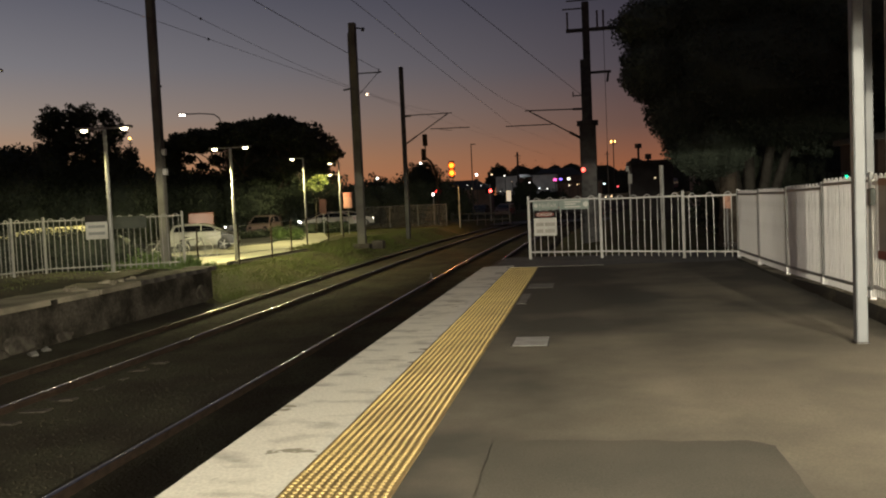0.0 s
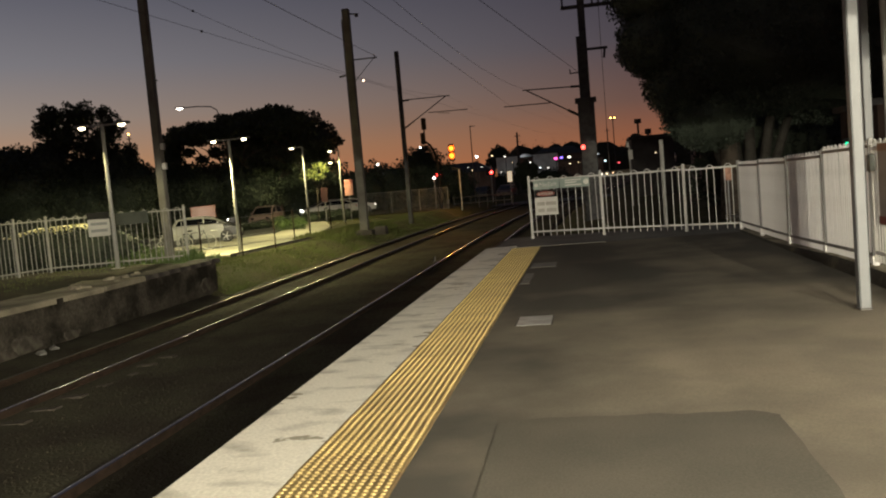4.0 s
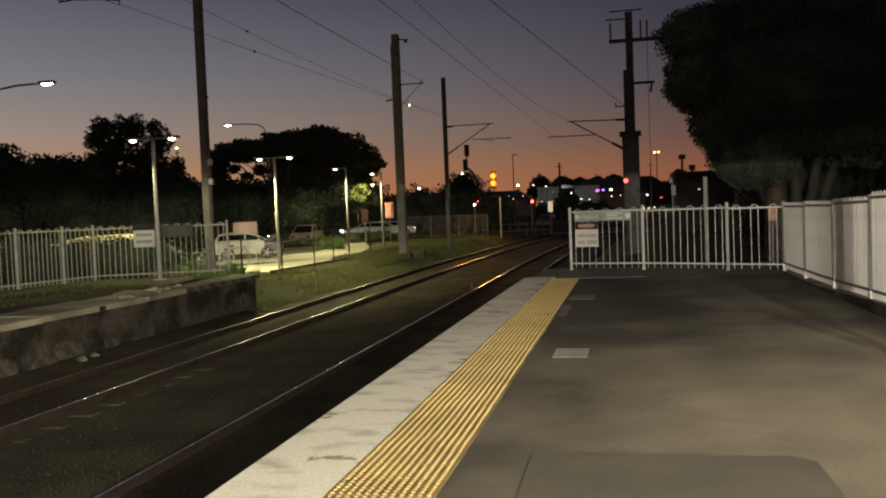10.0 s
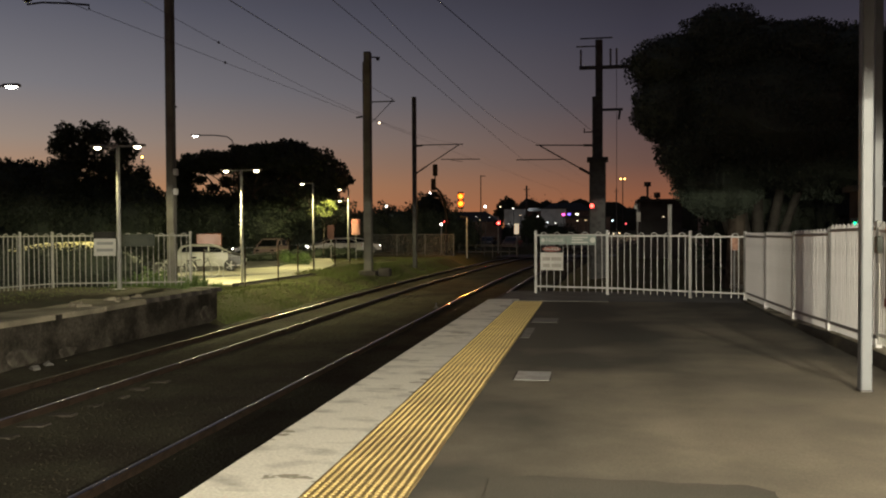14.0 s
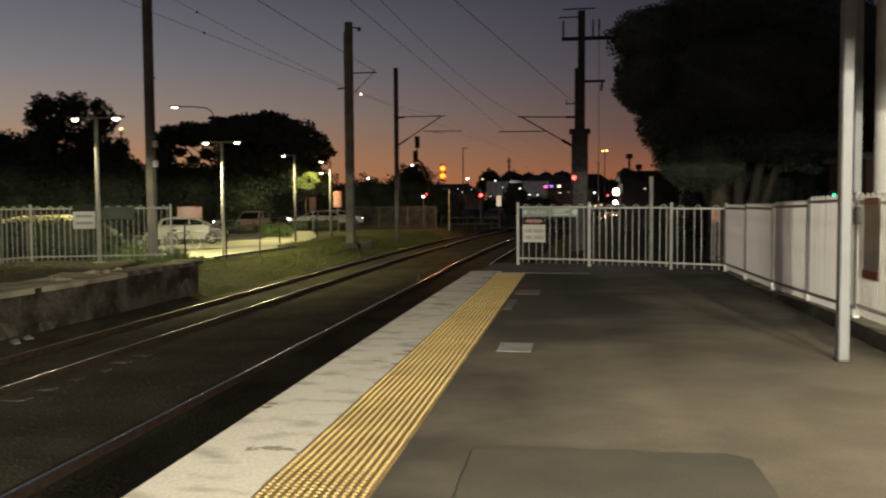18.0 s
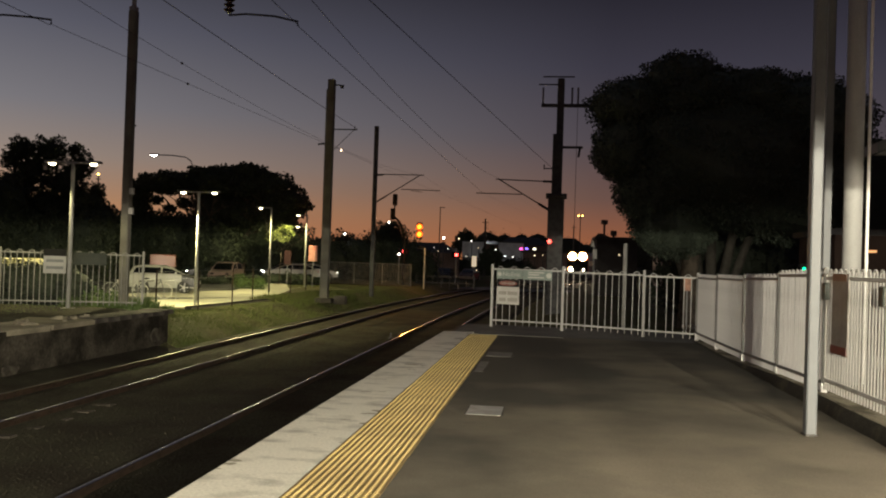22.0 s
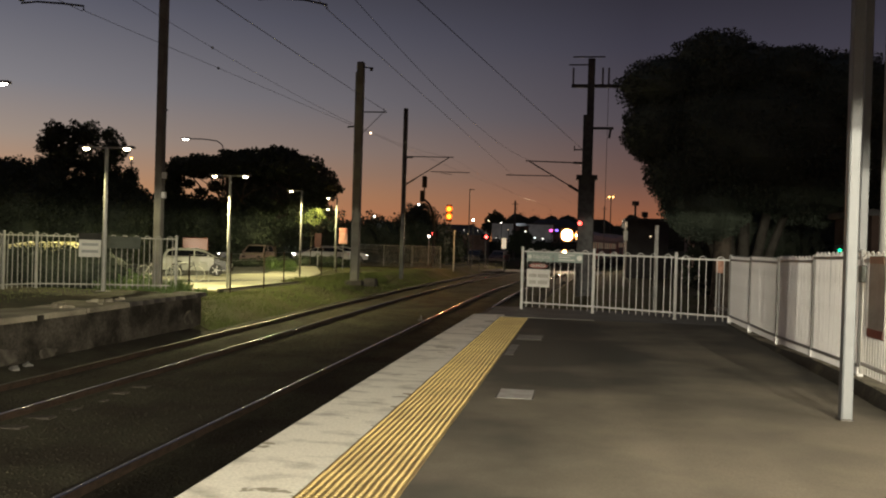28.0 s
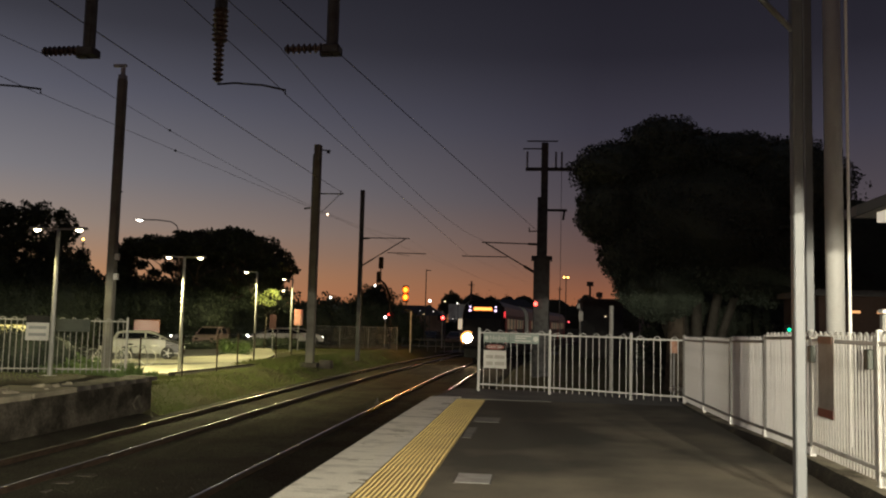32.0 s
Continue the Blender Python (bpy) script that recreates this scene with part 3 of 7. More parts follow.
# ---- fences ----
def loop_picket(h, pitch, r, bottom=0.03, nseg=6):
    top = h - pitch / 2
    pts = [(-pitch / 2, 0, bottom), (-pitch / 2, 0, top)]
    pts += [(-pitch / 2 * math.cos(math.pi * k / 8), 0, top + pitch / 2 * math.sin(math.pi * k / 8)) for k in range(1, 8)]
    pts += [(pitch / 2, 0, top), (pitch / 2, 0, bottom)]
    mb = MB()
    vs, fs, n = [], [], nseg
    for i, p in enumerate(pts):
        a, b = Vector(pts[max(0, i - 1)]), Vector(pts[min(len(pts) - 1, i + 1)])
        d = (b - a).normalized()
        u, w = Vector((0, 1, 0)), d.cross(Vector((0, 1, 0)))
        vs += [Vector(p) + (u * math.cos(2 * math.pi * k / n) + w * math.sin(2 * math.pi * k / n)) * r for k in range(n)]
    for i in range(len(pts) - 1):
        fs += [(i * n + k, i * n + (k + 1) % n, (i + 1) * n + (k + 1) % n, (i + 1) * n + k) for k in range(n)]
    return mb.add(vs, fs)


def fence(name, posts, label, pitch=0.16, r=0.0125, post_w=0.06, material=None, over=0.05, rails=(0.14, -0.07), skip=(), frame_m=None):
    """posts: (x, y, ground, height of the loops). Each has its own post; loops and rails run between them."""
    material = material or M_FENCE
    frame_m = frame_m or material
    x0, y0, z0, _ = posts[0]
    fe = thing(name, (x0, y0, z0), label, "fence")
    cache = {}
    for i, (x, y, z, h) in enumerate(posts):
        mb = MB().box((0, 0, (h + over) / 2 - 0.02), (post_w, post_w, h + over + 0.04), None, 0.012)
        mb.box((0, 0, 0.004), (post_w * 1.35, post_w * 1.35, 0.008))
        po = part("post", mb, frame_m, fe)
        # feet stay white below posts that are greyed for shade
        if frame_m is M_RAILING:
            part("foot", MB().box((0, 0, 0.06), (post_w + 0.012, post_w + 0.012, 0.14), None, 0.008), material, po, "white foot left out of the painted shade")
        po.location = (x - x0, y - y0, z - z0)
        nx = posts[i + 1] if i + 1 < len(posts) else None
        if nx is not None:
            po.rotation_euler = (0, 0, math.atan2(nx[1] - y, nx[0] - x))
        else:
            po.rotation_euler = (0, 0, math.atan2(y - posts[i - 1][1], x - posts[i - 1][0]))
        if nx is None or i in skip:
            continue
        d = Vector((nx[0] - x, nx[1] - y, 0))
        ln, ang = d.length, math.atan2(d.y, d.x)
        hh = nx[3]
        for rz in (rails[0], hh + rails[1]):
            ra = part("rail", MB().box((ln / 2, 0, 0), (ln - post_w, 0.04, 0.04), None, 0.006), frame_m, fe)
            ra.matrix_basis = pose(x - x0, y - y0, z - z0 + rz, 0, -math.degrees(math.atan2(nx[2] - z, ln)), math.degrees(ang))
        key = round(hh, 3)
        if key not in cache:
            cache[key] = loop_picket(hh, pitch, r).mesh("picket_loop", material, True)
        cnt = int((ln - post_w) / (2 * pitch))
        step = (ln - post_w) / cnt
        for k in range(cnt):
            s = post_w / 2 + step * (k + 0.5)
            f = s / ln
            pk = part("picket_loop", cache[key], None, fe)
            pk.matrix_basis = pose(x + d.x * f - x0, y + d.y * f - y0, z + (nx[2] - z) * f - z0, 0, random.uniform(-0.4, 0.4), math.degrees(ang) + random.uniform(-1, 1))
    return fe


END = [(-1.41, 21.5, 0.0, 1.47), (0.32, 21.0, 0.0, 1.47), (2.12, 20.0, 0.0, 1.45), (3.2, 19.4, 0.0, 1.43)]
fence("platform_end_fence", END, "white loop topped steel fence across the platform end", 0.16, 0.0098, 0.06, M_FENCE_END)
SIDE = [(3.2, 19.38, 0.03, 1.42), (3.235, 17.33, 0.03, 1.41), (3.27, 15.14, 0.03, 1.43), (3.31, 13.08, 0.06, 1.46), (3.345, 11.07, 0.09, 1.51)]
# posts and rails are greyed to stand for shade on the platform side
fence("platform_side_fence", SIDE, "white loop topped steel fence on a low kerb", 0.085, 0.013, 0.06, None, 0.03, (0.14, -0.07), (), M_RAILING)
GATE2 = [(3.38, 9.03, 0.10, 1.52), (3.42, 6.95, 0.10, 1.52), (3.46, 4.85, 0.10, 1.52)]
fence("platform_rear_fence", GATE2, "white loop topped steel fence beside the gate", 0.125, 0.0135, 0.06, M_GATE, 0.02, (0.14, -0.12))


def build_gate():
    g = thing("fence_gate", (3.345, 11.07, 0.10), "white loop topped gate, closed, with latch boxes", "gate", "", -89.0)
    ln = 2.04
    me = loop_picket(1.50, 0.085, 0.0125, 0.05).mesh("picket_loop", M_GATE, True)
    for k in range(11):
        po = part("picket_loop", me, None, g)
        po.location = (0.155 + k * 0.173, 0, 0)
    for z in (0.17, 1.40):
        part("rail", MB().box((ln / 2, 0, z), (ln - 0.12, 0.04, 0.04), None, 0.006), M_GATE, g)
    for x in (0.07, ln - 0.07):
        part("stile", MB().box((x, 0, 0.75), (0.045, 0.045, 1.4), None, 0.008), M_GATE, g)
    for x in (0.15, ln - 0.15):
        part("latch_box", MB().box((x, -0.05, 1.24), (0.12, 0.06, 0.2), None, 0.01), M_LATCH, g, "dark steel latch box")
    p = thing("gate_poster", (3.345 - 0.05, 10.45, 0.63), "faded poster with a red foot and orange head", "sign", "", -89.0)
    part("panel", MB().box((0.07, 0, 0.46), (0.52, 0.012, 0.93), None, 0.004), mat("poster_face", (0.235, 0.22, 0.20), 0.5, 0, 4, 0.3, 0, 30, (0.18, 0.165, 0.148)), p)
    part("foot_band", MB().box((0.05, -0.008, 0.05), (0.5, 0.006, 0.09)), mat("poster_red", (0.15, 0.03, 0.024), 0.5, 0, 4, 0.3), p)
    part("head_band", MB().box((0.05, -0.008, 0.88), (0.45, 0.006, 0.08)), mat("orange_band", (0.20, 0.10, 0.065), 0.5, 0, 4, 0.2), p)


build_gate()


def build_kerb():
    """An old cast kerb: its top pale and crumbling, its face towards the deck coloured dark for the shade it lies in.
    """
    ys = [1.2 + 0.3 * i for i in range(61)]
    face, top = MB(), MB()
    for y in ys:
        f = min(1.0, max(0.08, (16.2 - y) / 4.2))
        w = noise.noise(Vector((y * 1.7, 0, 4)))
        v = noise.noise(Vector((y * 4.1, 2, 9)))
        x, z = 3.15 + 0.02 * w + 0.012 * v, (0.152 + 0.008 * v) * f
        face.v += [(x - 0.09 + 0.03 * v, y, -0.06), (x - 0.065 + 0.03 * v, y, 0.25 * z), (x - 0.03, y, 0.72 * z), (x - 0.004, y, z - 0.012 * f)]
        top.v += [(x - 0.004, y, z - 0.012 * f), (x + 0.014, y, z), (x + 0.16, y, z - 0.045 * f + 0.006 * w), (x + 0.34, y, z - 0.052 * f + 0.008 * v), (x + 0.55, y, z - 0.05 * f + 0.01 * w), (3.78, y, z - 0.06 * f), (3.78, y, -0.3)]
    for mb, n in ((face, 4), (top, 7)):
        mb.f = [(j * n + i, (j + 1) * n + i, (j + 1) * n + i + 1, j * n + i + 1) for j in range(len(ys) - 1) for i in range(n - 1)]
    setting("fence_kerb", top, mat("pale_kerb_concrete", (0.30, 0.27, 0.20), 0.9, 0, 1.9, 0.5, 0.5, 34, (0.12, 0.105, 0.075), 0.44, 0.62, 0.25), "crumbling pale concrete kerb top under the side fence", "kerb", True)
    setting("fence_kerb_face", face, mat("shaded_kerb_face", (0.040, 0.037, 0.030), 0.95, 0, 2.2, 0.5, 0.6, 30, (0.085, 0.075, 0.052), 0.52, 0.70, 0.25), "dark face of the kerb towards the platform, its shade painted in", "kerb", True)
    yard = MB().box((14, 13.1, -0.06), (20.6, 23.8, 0.1))
    setting("forecourt", yard, mat("worn_forecourt_concrete", (0.25, 0.22, 0.165), 0.9, 0, 0.7, 0.4, 0.4, 40, (0.13, 0.112, 0.085), 0.4, 0.62, 0.2), "stained brownish concrete forecourt beyond the side fence", "pavement")
    for x, y, rz in ((5.5, 16.9, 4), (5.5, 15.75, -3), (5.45, 12.85, 8)):
        st = thing("concrete_block", (x, y, -0.012), "low pale concrete block on the forecourt", "concrete block", "blocks on the forecourt", rz)
        part("block", MB().box((0, 0, 0.1), (0.26, 0.86, 0.2), None, 0.03), M_CONC, st)


build_kerb()


def build_signs():
    d = Vector((0.32 + 1.41, 21.0 - 21.5, 0))
    ang = math.degrees(math.atan2(d.y, d.x))
    s = thing("exit_sign", (-1.41, 21.5, 0), "long grey green sign strip with white lettering on the fence", "sign", "", ang)
    part("panel", MB().box((0.46, -0.05, 1.28), (0.66, 0.012, 0.22), None, 0.004), M_SIGN_GREEN, s)
    part("side_panel", MB().box((1.17, -0.05, 1.28), (0.74, 0.012, 0.23), None, 0.004), M_SIGN_GREEN, s)
    up = Matrix.Rotation(math.pi / 2, 4, "X")
    for word, x in (("No", 0.385), ("Exit", 0.615)):
        text_mesh("lettering", word, 0.15, M_SIGN_WHITE, s, Matrix.Translation((x, -0.0575, 1.28)) @ up)
    part("symbol", MB().cyl((0.21, -0.056, 1.28), (0.21, -0.06, 1.28), 0.05, None, 16), M_SIGN_WHITE, s)
    for k, (w, z) in enumerate(((0.40, 1.345), (0.28, 1.29), (0.40, 1.225))):
        part("text_bar", MB().box((0.94 + w / 2, -0.058, z), (w, 0.004, 0.03)), M_SIGN_WHITE, s)
    part("round_mark", MB().cyl((1.46, -0.056, 1.28), (1.46, -0.061, 1.28), 0.065, None, 18), M_SIGN_WHITE, s)
    w = thing("warning_sign", (-1.41, 21.5, 0), "white warning sign with a black and red header on the fence", "sign", "", ang)
    part("panel", MB().box((0.44, -0.07, 0.845), (0.58, 0.012, 0.60), None, 0.004), M_SIGN_WHITE, w)
    part("header", MB().box((0.44, -0.079, 1.06), (0.57, 0.004, 0.17)), M_BLACK, w)
    part("oval", MB().ball((0.44, -0.082, 1.06), 0.24, 20, 8, (1, 0.01, 0.27)), mat("faded_dark_red", (0.16, 0.045, 0.035), 0.5, 0, 4, 0.3), w)
    text_mesh("lettering", "DANGER", 0.095, M_SIGN_WHITE, w, Matrix.Translation((0.44, -0.0875, 1.06)) @ up)
    for z, bars in ((0.82, ((0.30, 0.2), (0.56, 0.26))), (0.66, ((0.30, 0.17), (0.56, 0.24)))):
        for x, ww in bars:
            part("text_bar", MB().box((x, -0.078, z), (ww, 0.004, 0.085)), M_CONC, w)


build_signs()


# ---- posts and columns on the platform side ----
def build_near_post():
    p = thing("platform_post", (2.51, 8.69, 0), "square grey painted steel post on the asphalt", "post", "", 4.0)
    part("shaft", MB().box((0, 0, 3.2), (0.105, 0.105, 6.4), None, 0.012), M_POST, p)
    part("foot_collar", MB().box((0, 0, 0.012), (0.125, 0.125, 0.012), None, 0.004), M_CONC_DARK, p)
    b = part("brace", MB().cyl((0, 0, 4.55), (-0.9, -0.2, 5.35), 0.03), M_POST, p)
    part("head_bar", MB().box((-0.5, -0.1, 5.95), (1.3, 0.1, 0.1), None, 0.01), M_POST, p)


build_near_post()

PORTAL_Y = 14.0


def insulator(mb, a, b, r=0.06, n=10):
    """A turned porcelain rod with ribs, as one closed skin."""
    a, b = Vector(a), Vector(b)
    d = b - a
    k = max(4, int(d.length / 0.085))
    u = d.cross(Vector((0.3, 1, 0.2))).normalized()
    w = d.cross(u).normalized()
    prof = [(0.0, 0.5)]
    for i in range(k):
        for f, s in ((0.2, 0.5), (0.35, 1.0), (0.6, 0.85), (0.75, 0.5)):
            prof.append(((i + f) / k, s))
    prof.append((1.0, 0.5))
    vs = [a + d * f + (u * math.cos(2 * math.pi * j / n) + w * math.sin(2 * math.pi * j / n)) * (r * s) for f, s in prof for j in range(n)]
    fs = [(i * n + j, i * n + (j + 1) % n, (i + 1) * n + (j + 1) % n, (i + 1) * n + j) for i in range(len(prof) - 1) for j in range(n)]
    fs += [tuple(range(n))[::-1], tuple(range((len(prof) - 1) * n, len(prof) * n))]
    return mb.add(vs, fs)


def build_portal():
    p = thing("overhead_portal", (4.25, 12.9, 0.0), "tall steel portal carrying the overhead wires across both tracks", "gantry")

    def L(x, y, z):
        return (x - 4.25, y - 12.9, z)

    part("column", MB().cyl(L(4.265, 13.0, -0.02), L(4.265, 13.0, 8.6), 0.128, 0.125, 20), M_FENCE_END, p, "round pale painted column", True)
    part("side_column", MB().box(L(3.955, 13.2, 4.3), (0.11, 0.2, 8.6), None, 0.01), M_POST, p, "grey steel column")
    part("conduit", MB().cyl(L(4.45, 12.95, 0), L(4.45, 12.95, 8.2), 0.022), M_WHITE, p, "thin white conduit pipe")
    part("far_column", MB().cyl(L(-15.2, 14.0, -0.15), L(-15.2, 14.0, 8.6), 0.2, 0.18, 16), M_CONC, p, "", True)
    for z in (8.0, 8.7):
        part("chord", MB().cyl(L(4.6, 13.2, z), L(-15.6, 14.2, z), 0.07), M_DARK_STEEL, p)
    web = MB()
    for i in range(20):
        x = 4.2 - i
        web.cyl(L(x, 13.2 + (4.2 - x) * 0.05, 8.0), L(x - 0.5, 13.2 + (4.7 - x) * 0.05, 8.7), 0.025, None, 6)
        web.cyl(L(x - 0.5, 13.2 + (4.7 - x) * 0.05, 8.7), L(x - 1, 13.2 + (5.2 - x) * 0.05, 8.0), 0.025, None, 6)
    part("lattice", web, M_DARK_STEEL, p)
    for x, arm in ((-7.86, -8.76), (-3.52, -4.39)):
        part("drop_post", MB().cyl(L(x, PORTAL_Y, 6.2), L(x, PORTAL_Y, 8.0), 0.105, None, 12), M_DARK_STEEL, p)
        part("post_foot", MB().box(L(x, PORTAL_Y, 6.16), (0.3, 0.3, 0.14), None, 0.02).box(L(x - 0.1, PORTAL_Y, 6.1), (0.2, 0.12, 0.08)), M_DARK_STEEL, p)
        part("insulator", insulator(MB(), L(x - 0.15, PORTAL_Y, 6.2), L(arm + 0.05, PORTAL_Y, 6.18), 0.09), M_INSUL, p, "ribbed brown insulator")
    for x, end, z in ((-5.5, -4.30, 5.42), (-9.9, -8.7, 5.46)):
        part("drop_tube", MB().cyl(L(x, PORTAL_Y, 6.9), L(x, PORTAL_Y, 8.0), 0.11, None, 12), M_DARK_STEEL, p)
        part("insulator", insulator(MB(), L(x, PORTAL_Y, 6.9), L(x, PORTAL_Y, 6.3), 0.14), M_INSUL, p, "ribbed brown insulator")
        part("insulator", insulator(MB(), L(x, PORTAL_Y, 6.3), L(x, PORTAL_Y, 5.62), 0.095), M_INSUL, p, "ribbed brown insulator")
        part("registration_arm", MB().tube([L(x, PORTAL_Y, 5.58), L(x + 0.3, PORTAL_Y, 5.60), L(x + 0.8, PORTAL_Y, 5.56), L(end, PORTAL_Y, z + 0.05), L(end, PORTAL_Y, z - 0.02)], 0.018), M_DARK_STEEL, p)


build_portal()


# ---- masts, wires ----
def build_masts():
    m = thing("overhead_mast", (-12.8, 24.9, -0.14), "tall square concrete mast on the far platform", "mast", "overhead masts")
    part("shaft", MB().box((0, 0, 4.5), (0.245, 0.245, 9.0), None, 0.03), M_MAST, m)
    part("cap", MB().box((0, 0, 9.05), (0.2, 0.2, 0.14)).cyl((0, 0, 9.1), (0, 0, 9.35), 0.07).box((-0.1, 0, 9.42), (0.4, 0.1, 0.08)), M_GALV, m)
    for z in (2.9, 3.5):
        part("cable_box", MB().box((0.19, -0.08, z), (0.12, 0.12, 0.19), None, 0.01).box((0.12, -0.08, z), (0.05, 0.05, 0.05)), M_SIGN_WHITE, m)
    part("step_bolt", MB().cyl((0.11, 0, 5.5), (0.2, 0, 5.5), 0.03), M_GALV, m)
    m = thing("overhead_mast", (-10.92, 41.5, -0.6), "concrete mast with wire brackets on a grassed footing", "mast", "overhead masts")
    part("shaft", MB().box((0, 0, 5.45), (0.34, 0.34, 10.9), None, 0.03), M_MAST, m)
    part("flange", MB().box((-0.2, 0.02, 5.2), (0.06, 0.3, 10.4)), M_MAST, m)
    part("footing", MB().box((0, 0, 0.05), (0.85, 0.85, 0.22), None, 0.03), M_CONC_DARK, m)
    part("top_bracket", MB().cyl((0.1, 0, 10.65), (0.62, 0, 10.6), 0.035).box((0.52, 0, 10.53), (0.14, 0.1, 0.12)), M_DARK_STEEL, m)
    part("arm", MB().cyl((0.1, 0, 8.45), (1.35, 0, 8.45), 0.03).cyl((1.22, 0, 8.4), (1.22, 0, 8.62), 0.02), M_DARK_STEEL, m)
    part("strut", MB().cyl((0.15, 0, 7.4), (1.2, 0, 8.45), 0.015), M_DARK_STEEL, m)
    part("side_bracket", insulator(MB(), (-0.2, 0, 7.75), (-0.6, 0, 7.7), 0.06), M_DARK_STEEL, m)
    part("marker_lamp", MB().ball((0.58, 0, 7.42), 0.05), glow("mast_lamp_lit", (1, 0.7, 0.45), 6), m, "small lit lamp")
    f = thing("cable_pit", (-10.2, 41.8, -0.72), "small squat concrete block beside the mast", "block")
    part("block", MB().box((0, 0, 0.2), (0.6, 0.5, 0.4), None, 0.05), M_CONC_DARK, f)
    m = thing("overhead_mast", (-10.55, 50.9, -0.7), "dark steel mast with a cantilever over the far track", "mast", "overhead masts")
    part("shaft", MB().box((0, 0, 5.1), (0.24, 0.24, 10.2), None, 0.02), M_DARK_STEEL, m)
    part("top_arm", MB().cyl((0.1, 0, 7.32), (2.95, 0, 7.32), 0.028).cyl((0.1, 0, 7.28), (0.5, 0, 7.3), 0.06), M_DARK_STEEL, m)
    part("strut", MB().cyl((0.1, 0, 5.65), (2.7, 0, 7.3), 0.03), M_DARK_STEEL, m)
    part("insulator", insulator(MB(), (0.12, 0, 5.66), (0.75, 0, 6.06), 0.07), M_INSUL, m)
    part("lower_arm", MB().cyl((1.6, 0, 6.45), (3.95, 0, 6.42), 0.025).cyl((2.2, 0, 6.38), (2.9, 0, 6.3), 0.015), M_DARK_STEEL, m)
    # pylon mast on the near side
    m = thing("junction_pylon", (0.2, 44.5, -1.0), "massive dark steel pylon with crossarms and insulators", "pylon")
    part("base", MB().box((0, 0, 3.0), (0.82, 0.7, 6.0), None, 0.04), M_DARK_STEEL, m)
    part("collar", MB().box((0, 0, 6.05), (1.05, 0.9, 0.22), None, 0.03), M_DARK_STEEL, m)
    part("shaft", MB().box((0, 0, 7.6), (0.52, 0.5, 3.2), None, 0.03), M_DARK_STEEL, m)
    part("upper_shaft", MB().box((0.08, 0, 10.5), (0.36, 0.36, 3.1), None, 0.03), M_DARK_STEEL, m)
    part("crossarm", MB().box((0.35, 0, 10.68), (2.5, 0.16, 0.17), None, 0.02), M_DARK_STEEL, m)
    part("top_arm", MB().box((-0.05, 0, 12.15), (1.6, 0.05, 0.06)).box((-0.5, 0, 11.75), (1.1, 0.05, 0.06)), M_DARK_STEEL, m)
    for x in (-0.82, 0.65, 0.95):
        part("insulator", insulator(MB(), (x, 0, 10.75), (x, 0, 11.6), 0.07), M_INSUL, m)
    part("bracket", MB().box((0.75, 0, 8.55), (1.0, 0.1, 0.12), None, 0.01).cyl((1.12, 0, 8.55), (1.05, 0, 8.05), 0.06), M_DARK_STEEL, m)
    part("stub", MB().cyl((-0.25, 0, 7.45), (-0.68, 0, 7.45), 0.03).cyl((-0.66, 0, 7.4), (-0.66, 0, 7.65), 0.03), M_DARK_STEEL, m)
    part("cantilever", MB().cyl((-0.2, 0, 6.78), (-3.1, 0, 6.85), 0.03).cyl((-0.25, 0, 6.78), (-0.7, 0, 6.79), 0.06), M_DARK_STEEL, m)
    part("strut", MB().cyl((-0.3, 0, 5.3), (-2.9, 0, 6.82), 0.032).cyl((-0.3, 0, 5.3), (-0.9, 0, 5.65), 0.07), M_DARK_STEEL, m)
    part("lower_arm", MB().cyl((-1.75, 0, 6.1), (-4.1, 0, 6.12), 0.025), M_DARK_STEEL, m)
    for x in (0.95,):
        part("cable", MB().cyl((x, 0.1, 0.5), (x, 0.1, 10.6), 0.013, None, 5), M_WIRE, m)
    part("red_lamp", MB().cyl((-0.28, -0.36, 3.72), (-0.28, -0.44, 3.72), 0.1, None, 14), glow("red_lamp_lit", (1.0, 0.07, 0.05), 7), m, "lit red lamp")


build_masts()


def wire(name, a, b, sag, r=0.012, label="thin dark overhead wire"):
    a, b = Vector(a), Vector(b)
    pts = [a + (b - a) * (i / 14) - Vector((0, 0, sag * 4 * (i / 14) * (1 - i / 14))) for i in range(15)]
    ob = part(name, MB().tube(pts, r, 5), M_WIRE)
    return tagged(ob, label, "wire", "overhead wires")


for x in (-4.3, -8.72):
    wire("contact_wire", (x, -20, 5.45), (x, 14, 5.42), 0.03, 0.006)
    wire("messenger_wire", (x - 0.08, -20, 6.2), (x - 0.08, 14, 6.18), 0.5, 0.006)
wire("contact_wire", (-4.3, 14, 5.4), (-3.55, 44.5, 5.12), 0.0, 0.006)
wire("messenger_wire", (-4.4, 14, 6.18), (-2.75, 44.5, 5.9), 0.5, 0.006)
wire("contact_wire", (-8.72, 14, 5.44), (-7.0, 50.9, 5.72), 0.0, 0.005)
wire("messenger_wire", (-8.78, 14, 6.18), (-7.75, 50.9, 6.62), 0.6, 0.005)
wire("contact_wire", (-3.55, 44.5, 5.12), (4.0, 130, 5.6), 0.0, 0.003)
wire("messenger_wire", (-2.75, 44.5, 5.9), (4.6, 130, 6.6), 0.8, 0.003)
wire("contact_wire", (-7.0, 50.9, 5.72), (-2.0, 120, 5.8), 0.0, 0.003)
wire("messenger_wire", (-7.75, 50.9, 6.62), (-2.0, 120, 6.8), 0.8, 0.003)
